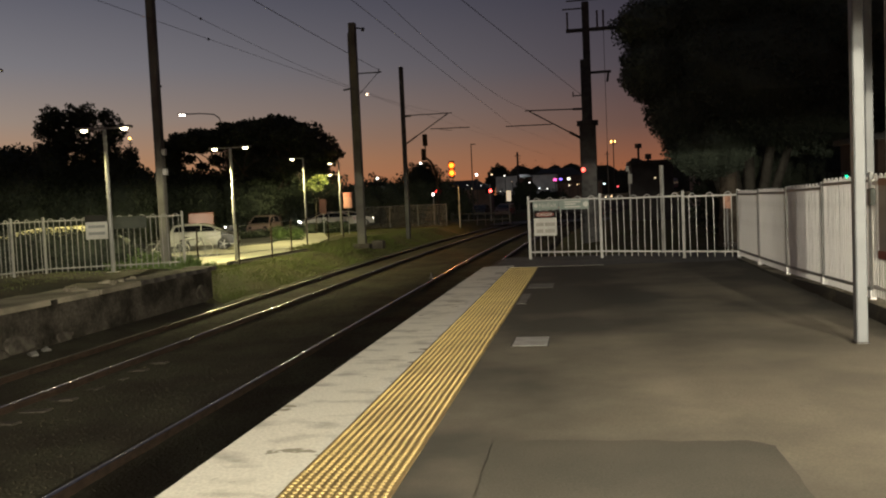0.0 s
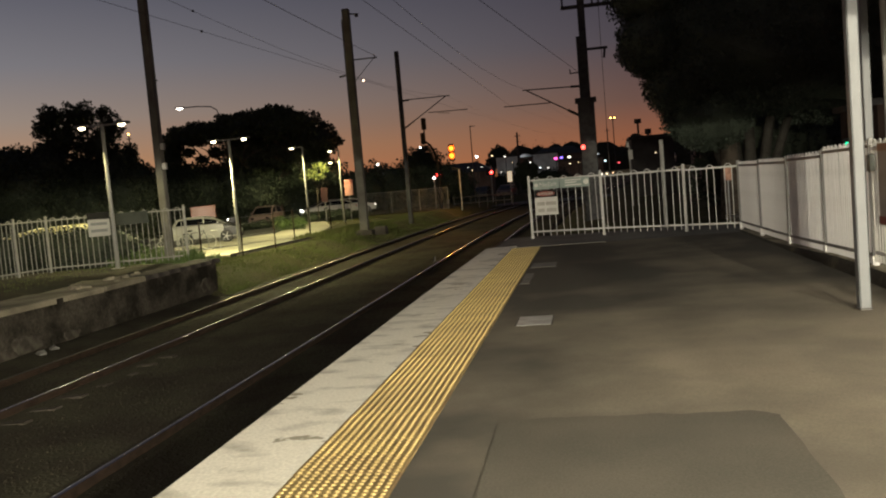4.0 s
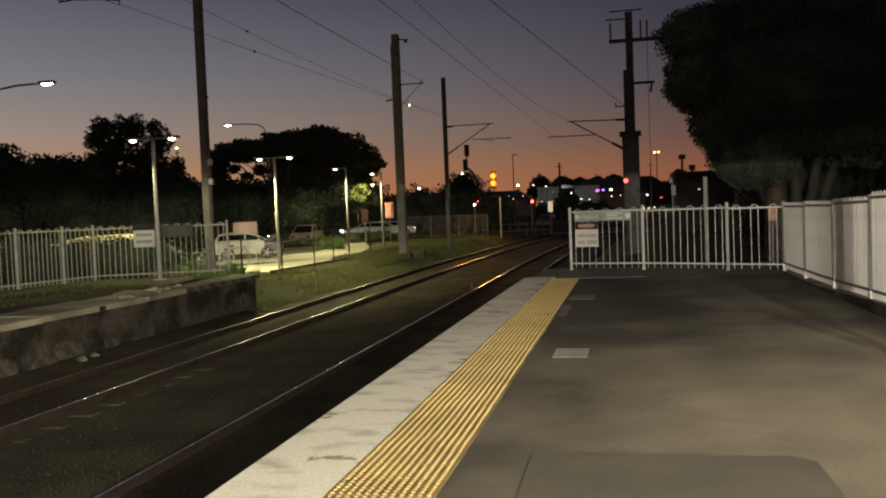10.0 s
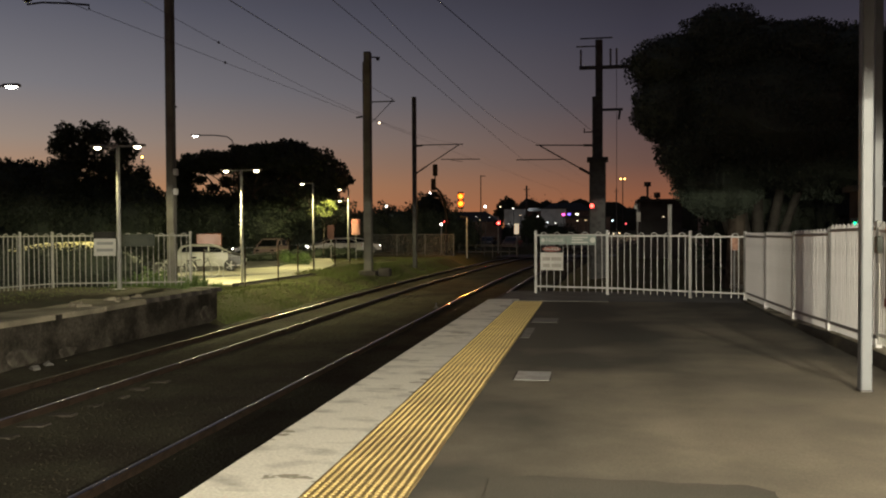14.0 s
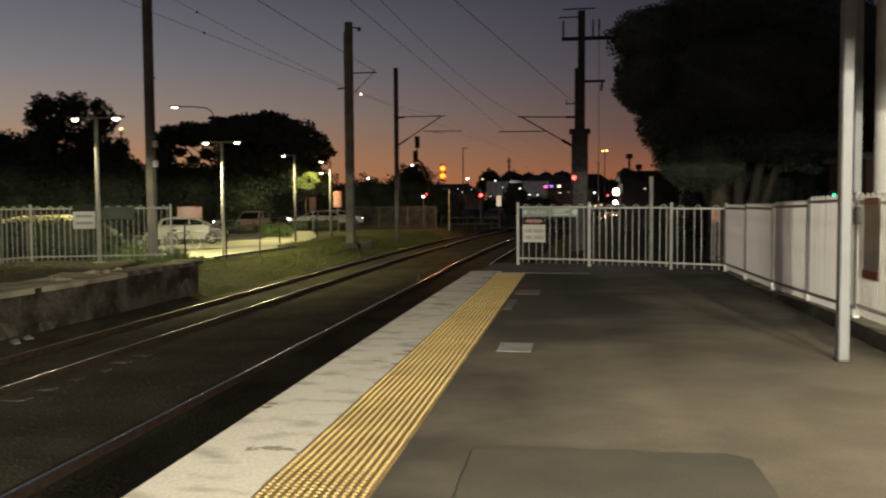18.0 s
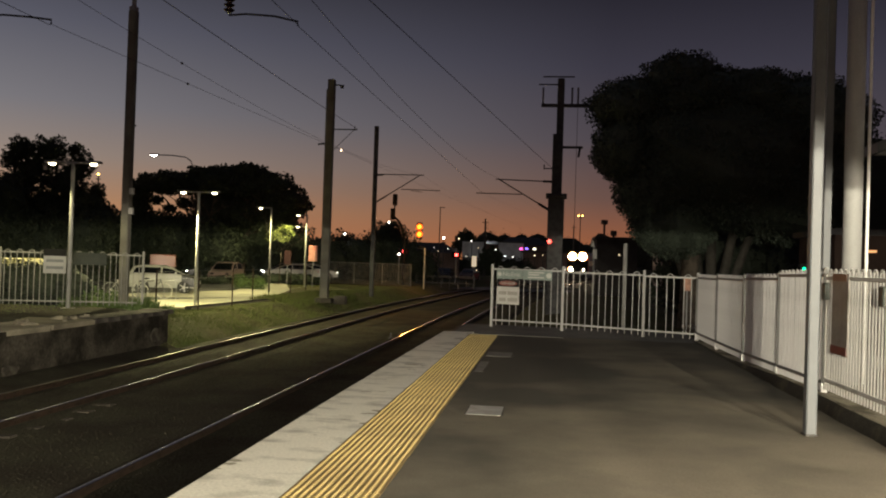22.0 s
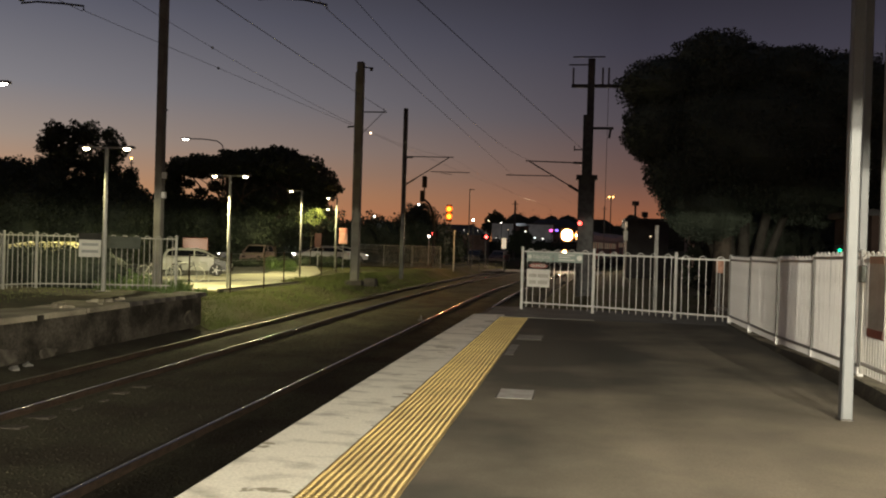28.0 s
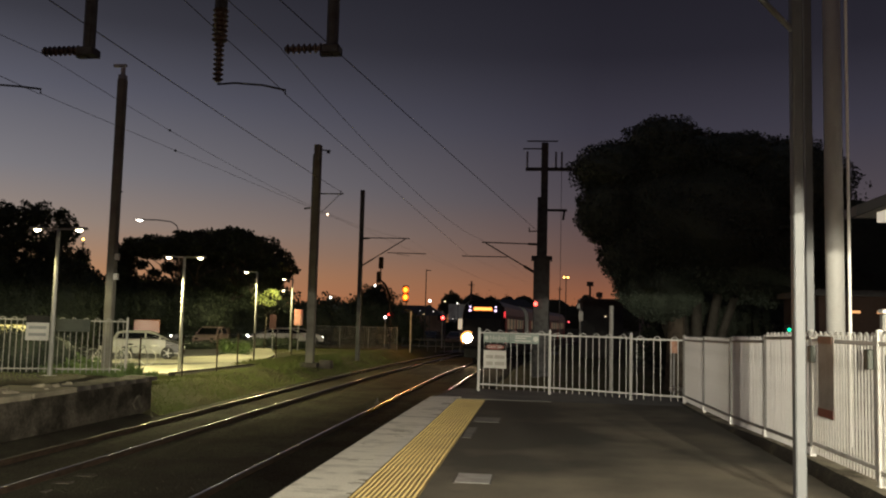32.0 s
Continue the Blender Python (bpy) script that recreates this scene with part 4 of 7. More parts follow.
wire("feeder_wire", (-0.05, 44.5, 6.47), (-7.13, -5, 7.41), 0.05, 0.01)
for at in ((-8.48, 19.2, 5.48), (-8.64, 19.2, 5.96)):
    cl = thing("wire_clamp", at, "small dark clamp on the overhead wire", "clamp", "wire clamps")
    part("jaw", MB().box((0, 0, 0), (0.035, 0.07, 0.05), None, 0.01), M_WIRE, cl)
    part("bolt", MB().cyl((-0.03, 0, -0.01), (0.03, 0, -0.01), 0.01, None, 6), M_WIRE, cl)
wire("earth_wire", (-9.6, 41.5, 7.9), (-8.28, -5, 7.0), 0.15, 0.011)


# ---- far platform ----
FAR_Z = -0.13


def build_far_platform():
    mb = MB()
    mb.box((-14.4, 8.5, FAR_Z - 0.62), (7.2, 30.4, 1.2))
    setting("far_platform_body", mb, M_WALL_OLD, "stained concrete wall of the disused far platform", "platform")
    edge = thing("far_platform_edge", (-10.8, 0, FAR_Z), "pale worn concrete edging along the far platform", "coping")
    y = -2.0
    while y < 23.5:
        ln = 0.62 if y > 18.5 else 1.8
        pale = y < 18.5
        s = part("edge_slab", MB().box((-0.95 if pale else -0.36, 0, -0.05), (1.95 if pale else 0.78, ln - 0.012, 0.12), None, 0.02), M_STRIP if pale else M_CONC_DARK, edge)
        s.matrix_basis = pose(random.uniform(-0.02, 0.03), y + ln / 2, random.uniform(-0.015, 0.01) + (0.0 if pale else 0.02), random.uniform(-0.3, 0.3), random.uniform(-0.6, 0.6), random.uniform(-0.5, 0.5))
        y += ln
    top = MB()
    xs, ys = [-18 + 0.4 * i for i in range(16)], [-6 + 1.0 * i for i in range(30)] + [23.7]
    for y in ys:
        for x in xs:
            top.v.append((x, y, FAR_Z + 0.015 + 0.035 * noise.noise(Vector((x * 0.8, y * 0.8, 1)))))
    n = len(xs)
    top.f = [(j * n + i, j * n + i + 1, (j + 1) * n + i + 1, (j + 1) * n + i) for j in range(len(ys) - 1) for i in range(n - 1)]
    # earth darkened to stand for the weaker light on this platform
    setting("far_platform_top", top, mat("shaded_bare_earth", (0.019, 0.018, 0.011), 0.95, 0, 0.6, 0.4, 0.8, 14, (0.05, 0.040, 0.025), 0.42, 0.62, 0.3), "earth and thin grass on the far platform", "platform", True)
    mortar = mat("old_mortar", (0.078, 0.070, 0.056), 0.95, 0, 4.0, 0.5, 0.6, 30, (0.040, 0.035, 0.028), 0.42, 0.6, 0.25)
    for k, (y, z, w, h) in enumerate(((13.1, -0.94, 0.55, 0.16), (14.2, -1.0, 0.42, 0.13), (15.0, -0.86, 0.5, 0.2), (16.4, -0.95, 0.3, 0.12), (12.0, -1.02, 0.6, 0.1), (22.9, -0.78, 0.34, 0.18))):
        pc = thing("wall_patch", (-10.80, y, z), "crumbled pale mortar patch on the old platform wall", "wall patch", "wall repairs")
        mb, n = MB(), 18
        ring = [(1 + 0.42 * noise.noise(Vector((math.cos(a) * 1.6, math.sin(a) * 1.6, k * 3.7)))) for a in (2 * math.pi * i / n for i in range(n))]
        rim = [(0.0, w * ring[i] * math.cos(2 * math.pi * i / n), h * ring[i] * math.sin(2 * math.pi * i / n)) for i in range(n)]
        mb.add(rim + [(0.022, 0.86 * p[1], 0.86 * p[2]) for p in rim], [(i, (i + 1) % n, n + (i + 1) % n, n + i) for i in range(n)] + [tuple(range(n, 2 * n))])
        part("mortar", mb, mortar, pc)
    for x, y, rz, a, b in ((-10.5, 14.9, -35, 0.26, 0.12), (-10.55, 15.4, 60, 0.16, 0.11)):
        sc = thing("scrap", (x, y, -1.06), "crumpled pale scrap lying at the foot of the wall", "litter", "scraps by the wall", rz)
        part("sheet", MB().add([(-a / 2, -b / 2, 0), (0, -b / 2, 0.05), (a / 2, -b / 2, 0.01), (a / 2, b / 2, 0.02), (0.03, b / 2, 0.07), (-a / 2, b / 2, 0.015), (-a / 2, -b / 2, -0.02), (a / 2, -b / 2, -0.02), (a / 2, b / 2, -0.02), (-a / 2, b / 2, -0.02)], [(0, 1, 4, 5), (1, 2, 3, 4), (6, 9, 8, 7), (0, 6, 7, 2, 1), (2, 7, 8, 3), (3, 8, 9, 5, 4), (5, 9, 6, 0)]), M_LID, sc)
    rg = random.Random(8)
    for i in range(14):
        y = rg.uniform(17.6, 20.8)
        ch = thing("broken_slab", (-10.95 - rg.random() * 0.9, y, FAR_Z + 0.012), "pale broken bit of the platform edging", "rubble", "broken edging bits", rg.uniform(0, 180))
        part("chunk", MB().box((0, 0, 0.02), (rg.uniform(0.12, 0.34), rg.uniform(0.09, 0.2), rg.uniform(0.05, 0.09)), pose(0, 0, 0, rg.uniform(-9, 9), rg.uniform(-9, 9), 0), 0.012), M_STRIP, ch)


build_far_platform()
FARF = [(-12.1, 24.7, FAR_Z, 1.62), (-15.78, 23.3, FAR_Z, 1.62), (-16.05, 22.2, FAR_Z, 1.62), (-16.25, 20.5, FAR_Z, 1.62), (-16.6, 18.6, FAR_Z, 1.62), (-16.9, 16.7, FAR_Z, 1.62)]
M_FENCE_FAR = mat("greyish_white_fence", (0.205, 0.205, 0.185), 0.55, 0, 3, 0.2, 0.05, 60)
fence("far_platform_fence", FARF, "greyish white loop topped fence on the far platform", 0.16, 0.014, 0.075, M_FENCE_FAR, 0.06)


# ---- lamps ----
def park_lamp(at, h, arms, label):
    p = thing("car_park_lamp", at, label, "lamp post", "car park lamps")
    part("pole", MB().cyl((0, 0, 0), (0, 0, h), 0.065, 0.05, 12), M_POLE, p, "", True)
    part("base_plate", MB().box((0, 0, 0.015), (0.3, 0.3, 0.03)), M_POLE, p)
    for d in arms:
        part("arm", MB().box((d * 0.28, 0, h + 0.01), (0.56, 0.05, 0.05)), M_POLE, p)
        hd = part("lamp_head", MB().box((d * 0.62, 0, h + 0.03), (0.42, 0.2, 0.07), None, 0.02), M_POLE, p)
        part("lens", MB().ball((d * 0.62, -0.02, h - 0.02), 0.1, 20, 12, (1.0, 0.7, 0.55)), M_LAMP_ON, hd, "glowing lens")


park_lamp((-13.4, 22.9, FAR_Z), 4.1, (-1, 1), "grey lamp post with two lit heads behind the fence")
park_lamp((-13.35, 31.6, -0.58), 4.45, (-1, 1), "grey lamp post with two lit heads beside the path")
park_lamp((-15.35, 46.3, -0.58), 4.75, (-1,), "grey lamp post with one lit head in the car park")
park_lamp((-16.9, 58.7, -0.58), 5.0, (-1,), "grey lamp post with one lit head, further off")
park_lamp((-17.6, 61.0, -0.58), 4.3, (-1,), "low grey lamp post with one lit head")


def street_lamp(at, h, arm, label, reach=2.6):
    p = thing("street_lamp", at, label, "street lamp", "street lamps")
    part("pole", MB().cyl((0, 0, 0), (0, 0, h - 0.9), 0.1, 0.06, 12), M_GALV, p)
    part("arm", MB().tube([(0, 0, h - 0.9), (arm * 0.15, 0, h - 0.45), (arm * 0.6, 0, h - 0.15), (arm * reach * 0.6, 0, h - 0.02), (arm * reach, 0, h)], 0.045), M_GALV, p)
    hd = part("lamp_head", MB().box((arm * (reach + 0.3), 0, h + 0.02), (0.75, 0.3, 0.12), None, 0.04), M_GALV, p)
    part("lens", MB().ball((arm * (reach + 0.32), -0.03, h - 0.04), 0.17, 20, 12, (1.6, 0.7, 0.55)), M_STREET_ON, hd, "glowing lens")


street_lamp((-28.6, 66.2, -0.6), 9.95, -1, "tall street lamp with a curved arm, lit", 2.95)
street_lamp((-26.9, 32.4, -0.6), 8.2, 1, "tall street lamp with a curved arm, lit", 2.9)


# ---- signal and level crossing ----
def build_signal():
    s = thing("railway_signal", (-10.1, 69.4, -0.75), "railway signal showing two yellow lights on a white post", "signal")
    part("post", MB().cyl((0, 0, 0), (0, 0, 3.35), 0.06, None, 12), M_POLE, s)
    part("arm", MB().box((-0.25, 0, 3.35), (0.6, 0.12, 0.1)), M_BLACK, s)
    hd = part("signal_head", MB().box((-0.5, 0.08, 4.7), (0.46, 0.14, 1.35), None, 0.06), M_BLACK, s, "black signal backing board")
    am = glow("amber_lens_lit", (1.0, 0.27, 0.022), 3.4)
    # a wider, dimmer disc is added in place of each lens's halo
    rim = glow("amber_halo_lit", (1.0, 0.16, 0.006), 0.55)
    for z in (4.42, 5.02):
        part("lens", MB().ball((-0.5, -0.02, z), 0.19, 16, 8, (1, 0.4, 1)), am, hd, "glowing amber lens")
        part("lens_halo", MB().tube([(-0.5, 0.0, z), (-0.5, 0.03, z)], 0.285, 18), rim, hd, "amber disc standing in for the lens halo")
        part("hood", MB().tube([(-0.5, 0, z), (-0.5, -0.25, z)], 0.23, 14, None, False), M_BLACK, hd)
    lamp("signal_light", "POINT", (-9.9, 67.0, 3.6), 420, (1.0, 0.5, 0.16), 0.2)


build_signal()


# ---- train ----
def build_train():
    """A four-car set; every car is a part of the train's own car thing."""
    body_m = mat("train_dark_front", (0.010, 0.010, 0.012), 0.95, 0.1, 3, 0.2)
    side_m = mat("train_side_steel", (0.2, 0.2, 0.2), 0.45, 0.5, 3, 0.2)
    door_m = mat("train_door_red", (0.5, 0.05, 0.04), 0.4, 0, 3, 0.2)
    under_m = mat("train_underframe", (0.03, 0.03, 0.03), 0.8, 0.2, 4, 0.3)
    win_m = glow("train_window_lit", (1.0, 0.78, 0.5), 0.055)
    dest_m = glow("destination_display_lit", (1.0, 0.30, 0.06), 3)
    upper_m = glow("upper_headlight_lit", (1.0, 0.72, 0.45), 260)
    mark_m = glow("marker_lit", (0.86, 0.68, 1.0), 1.7)
    low_m = glow("lower_headlight_lit", (1.0, 0.70, 0.42), 150)
    cars = []
    for k in range(3):
        lead = k == 0
        c = thing("train_carriage", (0, 0, 0), "dark fronted electric train with lit destination display" if lead else "steel sided electric train carriage with lit windows", "train", "train carriages")
        ln = 19.6
        # cross-section of the body shell, in x and z above the rail
        sec = [(-1.42, 1.05), (-1.5, 1.6), (-1.5, 3.4), (-1.38, 3.95), (-1.05, 4.3), (-0.5, 4.42), (0.5, 4.42), (1.05, 4.3), (1.38, 3.95), (1.5, 3.4), (1.5, 1.6), (1.42, 1.05)]
        mb = MB()
        for yy, f in ((0.0, 0.90), (0.45, 0.97), (1.0, 1.0), (ln, 1.0)):
            g = 0.0 if not lead else 1.0
            for x, z in sec:
                ff = 1 - (1 - f) * g
                mb.v.append((x * ff, yy + (0.30 * g * max(0, z - 2.3) if yy < 0.9 else 0), z if z < 2 else 2 + (z - 2) * (1 - (1 - f) * 0.5 * g)))
        n = len(sec)
        mb.f = [(j * n + i, (j + 1) * n + i, (j + 1) * n + (i + 1) % n, j * n + (i + 1) % n) for j in range(3) for i in range(n)] + [tuple(range(n)), tuple(range(4 * n - 1, 3 * n - 1, -1))]
        me = mb.mesh("body_shell", side_m)
        me.materials.append(body_m)
        for p in me.polygons:
            if lead and p.center.y < 0.95:
                p.material_index = 1
        part("body_shell", me, None, c)
        part("underframe", MB().box((0, ln / 2, 0.72), (2.5, ln - 1.2, 0.6), None, 0.05), under_m, c)
        for yy in (3.0, ln - 3.0):
            bo = part("bogie", MB().box((0, yy, 0.5), (2.1, 2.6, 0.35), None, 0.05), under_m, c)
            for dy in (-1.1, 1.1):
                part("wheelset", MB().cyl((-0.8, yy + dy, 0.43), (0.8, yy + dy, 0.43), 0.08).cyl((-0.82, yy + dy, 0.43), (-0.70, yy + dy, 0.43), 0.43, None, 18).cyl((0.70, yy + dy, 0.43), (0.82, yy + dy, 0.43), 0.43, None, 18), under_m, bo)
        for side in (-1, 1):
            for j in range(6):
                part("window", MB().box((side * 1.502, 3.2 + j * 2.75, 2.75), (0.02, 1.7, 0.75), None, 0.008), win_m, c, "lit side window")
            for yy in (1.75, 9.9, 17.6):
                part("door", MB().box((side * 1.503, yy, 2.15), (0.03, 1.15, 2.0), None, 0.01), door_m, c, "red sliding door")
        if lead:
            part("front_mask", MB().box((0, -0.03, 2.15), (2.5, 0.1, 1.9), pose(0, 0, 0, -3, 0, 0), 0.08), body_m, c, "black front panel")
            part("windscreen", MB().box((0, 0.17, 2.95), (2.3, 0.06, 0.95), pose(0, 0, 0, -17, 0, 0), 0.02), M_GLASS, c, "dark windscreen")
            part("light_bar", MB().box((0, 0.46, 3.74), (2.45, 0.4, 0.6), pose(0, 0, 0, -17, 0, 0), 0.06), body_m, c, "black panel over the windscreen")
            part("destination_display", MB().box((0.0, 0.22, 3.74), (1.25, 0.04, 0.2), pose(0, 0, 0, -17, 0, 0)), dest_m, c, "glowing orange destination display")
            for x in (-0.88, 0.88):
                for z in (3.62, 3.88):
                    part("marker_light", MB().ball((x, 0.20 + 0.3 * (z - 3.62), z), 0.095 if z < 3.7 else 0.07, 12, 6, (1, 0.4, 1)), mark_m, c, "pale lit marker light")
                # the left lens is enlarged to stand for its glare
                part("lower_headlight", MB().ball((x * 1.1, -0.09, 1.72), 0.3 if x < 0 else 0.13, 14, 6, (1, 0.4, 1)), low_m, c, "lit lower headlight")
            # added disc standing in for the glare round the left lower headlight
            part("headlight_halo", MB().cyl((-0.97, -0.075, 1.72), (-0.97, -0.085, 1.72), 0.48, None, 24), glow("lower_halo_lit", (1.0, 0.42, 0.13), 0.9), c, "orange disc standing in for headlight glare")
            # glowing patch in place of a red light mirrored on the side
            part("side_red_glint", MB().box((1.47, 0.75, 3.4), (0.06, 0.5, 0.42), None, 0.02), glow("side_red_glint_lit", (1.0, 0.05, 0.06), 1.0), c, "glowing red patch standing in for a reflection")
            part("coupler", MB().cyl((0, 0.2, 0.85), (0, -0.55, 0.85), 0.12).box((0, -0.6, 0.85), (0.34, 0.2, 0.36), None, 0.03), under_m, c)
            part("skirt", MB().box((0, 0.15, 0.75), (2.4, 0.2, 0.55), None, 0.05), under_m, c)
        cars.append(c)
    # the upper headlights turn back inside the body, which stands in for their dimming
    lens = MB()
    # lenses are oversized to stand for their glare
    for x in (-0.78, 0.78):
        lens.cyl((x, -0.10, 0), (x, -0.12, 0), 0.54, None, 20)
    dip = part("upper_headlights", lens, upper_m, cars[0], "bright upper headlights")
    # added discs standing in for the glare round the upper lenses
    halo_m = glow("headlight_halo_lit", (1.0, 0.40, 0.11), 1.2)
    for x in (-0.78, 0.78):
        part("lens_halo", MB().cyl((x, -0.07, 0), (x, -0.065, 0), 0.74, None, 24), halo_m, dip, "orange disc standing in for headlight glare")
        part("lamp_shell", MB().tube([(x, -0.125, 0), (x, 0.0, 0), (x, 0.08, 0)], 0.55, 18, 0.2, False).cyl((x, -0.055, 0), (x, -0.045, 0), 0.72, None, 18), body_m, dip)
    return cars, dip


TRAIN, DIP = build_train()
# front of the train along the line, second by second
RUN = [(0, 280.5), (17.5, 167.6), (19, 157.9), (20, 152.3), (21, 145), (22, 134.8), (23, 127.4), (24, 121.4), (25, 116), (26, 110.9), (26.5, 107.7), (27.5, 98.6), (28.5, 88.9), (29, 85.2), (29.5, 81.5), (30, 78.7), (30.5, 75.8), (31, 71.6), (31.5, 65.9), (32, 59.2)]


def rail_pose(y0):
    """The pose of a carriage whose front is at y0 on the near track, shifted sideways to fit the camera's view."""
    y1 = y0 + 18.0
    xa, xb = track_x(y0), track_x(y1)
    rise = track_rise(y0)
    # shifted off the rails so that the headlights fit the camera's view
    view_shift = 0.55 * math.exp(-((y0 - 94) / 16) ** 2)
    xa, xb = xa + view_shift, xb + view_shift
    return pose(xa, y0, RAIL_Z + rise, 0, 0, math.degrees(math.atan2(-(xb - xa), y1 - y0)))


def motions():
    for k, car in enumerate(TRAIN):
        walk(car, [(t, rail_pose(y + k * 20.1)) for t, y in RUN])
    walk(DIP, [(0, pose(0, 0.1, 3.75)), (29.7, pose(0, 0.1, 3.75)), (29.85, pose(0, 0.2, 3.75, 60)), (30.05, pose(0, 0.25, 3.75, 82)), (30.2, pose(0, 1.4, 3.0, 168)), (32, pose(0, 1.4, 3.0, 168))])


# ---- trees and shrubs ----
RNG = np.random.default_rng(7)


def leaf_mesh(name, blobs, count, size, material, core=0.8, lump=0.22, droop=0.0):
    """Leaf clumps over and inside a set of ellipsoids (x, y, z, rx, ry, rz); dark inner boughs fill their hearts."""
    w = np.array([b[3] * b[4] + b[3] * b[5] + b[4] * b[5] for b in blobs])
    pick = RNG.choice(len(blobs), count, p=w / w.sum())
    b = np.array(blobs)[pick]
    d = RNG.normal(size=(count, 3))
    d /= np.linalg.norm(d, axis=1)[:, None]
    ph = np.array(blobs)[:, :3].sum(1)[pick]
    bump = 1 + lump * (np.sin(d[:, 0] * 5 + ph) * np.sin(d[:, 1] * 6 + ph * 2) + 0.6 * np.sin(d[:, 2] * 9 + d[:, 0] * 7 + ph))
    r = RNG.uniform(0.74, 1.02, count) ** 0.8 * bump
    c = b[:, :3] + d * b[:, 3:] * r[:, None]
    s = size * RNG.uniform(0.55, 1.35, count)
    u = RNG.normal(size=(count, 3))
    u /= np.linalg.norm(u, axis=1)[:, None]
    t = RNG.normal(size=(count, 3)) + np.array([0, 0, -droop])
    v = np.cross(u, t)
    v /= np.linalg.norm(v, axis=1)[:, None]
    nrm = np.cross(u, v)
    q = np.stack([c - u * s[:, None] * 0.5, c + v * s[:, None] * 0.32 + nrm * s[:, None] * 0.1, c + u * s[:, None] * 0.5, c - v * s[:, None] * 0.32 + nrm * s[:, None] * 0.1], 1).reshape(-1, 3)
    mb = MB()
    mb.v = [tuple(p) for p in q.tolist()]
    mb.f = [(i, i + 1, i + 2, i + 3) for i in range(0, 4 * count, 4)]
    if core:
        for x, y, z, rx, ry, rz in blobs:
            k = MB().ball((0, 0, 0), 1, 12, 8)
            mb.add([(x + p[0] * rx * core * (1 + 0.16 * noise.noise(Vector(p) * 2.3 + Vector((x, y, z)))), y + p[1] * ry * core * (1 + 0.16 * noise.noise(Vector(p) * 2.3 + Vector((y, z, x)))), z + p[2] * rz * core * (1 + 0.2 * noise.noise(Vector(p) * 2.1 + Vector((z, x, y))))) for p in k.v], k.f)
    return mb.mesh(name, material)


def branch(mb, a, b, r, depth, spread=0.6):
    a, b = Vector(a), Vector(b)
    mid = (a + b) / 2 + Vector((random.uniform(-1, 1), random.uniform(-1, 1), random.uniform(-0.3, 0.5))) * (b - a).length * 0.1
    mb.tube([a, mid, b], r, 7, r * 0.62)
    if depth:
        for _ in range(3):
            d = (b - a).normalized() + Vector((random.uniform(-1, 1), random.uniform(-1, 1), random.uniform(-0.2, 0.8))) * spread
            branch(mb, b, b + d.normalized() * (b - a).length * random.uniform(0.6, 0.85), r * 0.6, depth - 1, spread)


def tree(name, at, label, trunk_to, trunk_r, blobs, count, size, depth=2, material=None, core=0.8, spread=0.6, group="", lump=0.16):
    t = thing(name, at, label, "tree", group)
    random.seed(int(abs(at[0]) * 37 + at[1]))
    mb = MB()
    h = Vector(trunk_to)
    mb.tube([(0, 0, -0.1), (h.x * 0.2, h.y * 0.2, h.z * 0.3), (h.x * 0.6, h.y * 0.6, h.z * 0.7), h], trunk_r, 10, trunk_r * 0.7)
    for _ in range(4):
        d = Vector((random.uniform(-1, 1), random.uniform(-1, 1), random.uniform(0.4, 1.0))).normalized()
        branch(mb, h, h + d * h.z * 0.7, trunk_r * 0.5, depth, spread)
    part("trunk", mb, M_BARK, t, "", True)
    x, y, z = at
    part("crown", leaf_mesh("crown", [(b[0] - x, b[1] - y, b[2] - z, *b[3:]) for b in blobs], count, size, material or M_LEAF, core, lump), None, t)
    return t


FIG = tree("fig_tree", (5.5, 35.6, -0.9), "huge dense dark fig tree beyond the platform fence", (0.1, 0.2, 3.4), 0.42,
     [(6.6, 36.0, 6.1, 4.6, 3.6, 3.0), (5.0, 35.5, 8.75, 1.75, 2.0, 1.45), (5.6, 35.5, 8.2, 2.7, 2.3, 1.4), (3.2, 35.5, 8.0, 1.95, 1.9, 1.15), (3.1, 35.4, 6.3, 1.65, 1.8, 1.5), (4.0, 35.5, 4.6, 1.6, 1.8, 1.6),
      (4.8, 35.4, 3.2, 1.7, 1.6, 1.3), (9.6, 35.0, 7.4, 2.6, 2.2, 1.75), (8.6, 36.0, 4.7, 3.2, 2.6, 2.0), (10.4, 36.0, 5.6, 1.9, 2.2, 2.6), (7.6, 35.2, 8.2, 2.2, 2.0, 1.3)], 150000, 0.12, 0, M_LEAF_FIG, 0.9, 0.6, "", 0.09)
FIG_BARK = mat("fig_bark", (0.046, 0.043, 0.037), 0.9, 0, 2.5, 0.4, 0.6, 20, (0.024, 0.022, 0.019))
for base, tip, rad in (((6.2, 36.2, -0.9), (5.3, 35.8, 5.0), 0.3), ((6.4, 36.1, -0.9), (6.4, 35.9, 5.2), 0.28), ((6.6, 36.2, -0.9), (7.6, 36.0, 4.8), 0.25), ((6.8, 36.4, -0.9), (8.6, 36.4, 4.6), 0.22), ((6.0, 36.4, -0.9), (4.3, 36.0, 4.4), 0.22)):
    bs, tp = Vector(base), Vector(tip)
    limb = MB()
    limb.tube([bs, bs + (tp - bs) * 0.3 + Vector((0, -0.1, 0.35)), bs + (tp - bs) * 0.65 + Vector((0, 0, 0.2)), tp], rad, 9, rad * 0.55)
    limb.v = [(x - 5.5, y - 35.6, z + 0.9) for x, y, z in limb.v]
    part("limb", limb, FIG_BARK, FIG, "smooth grey spreading trunk", True)
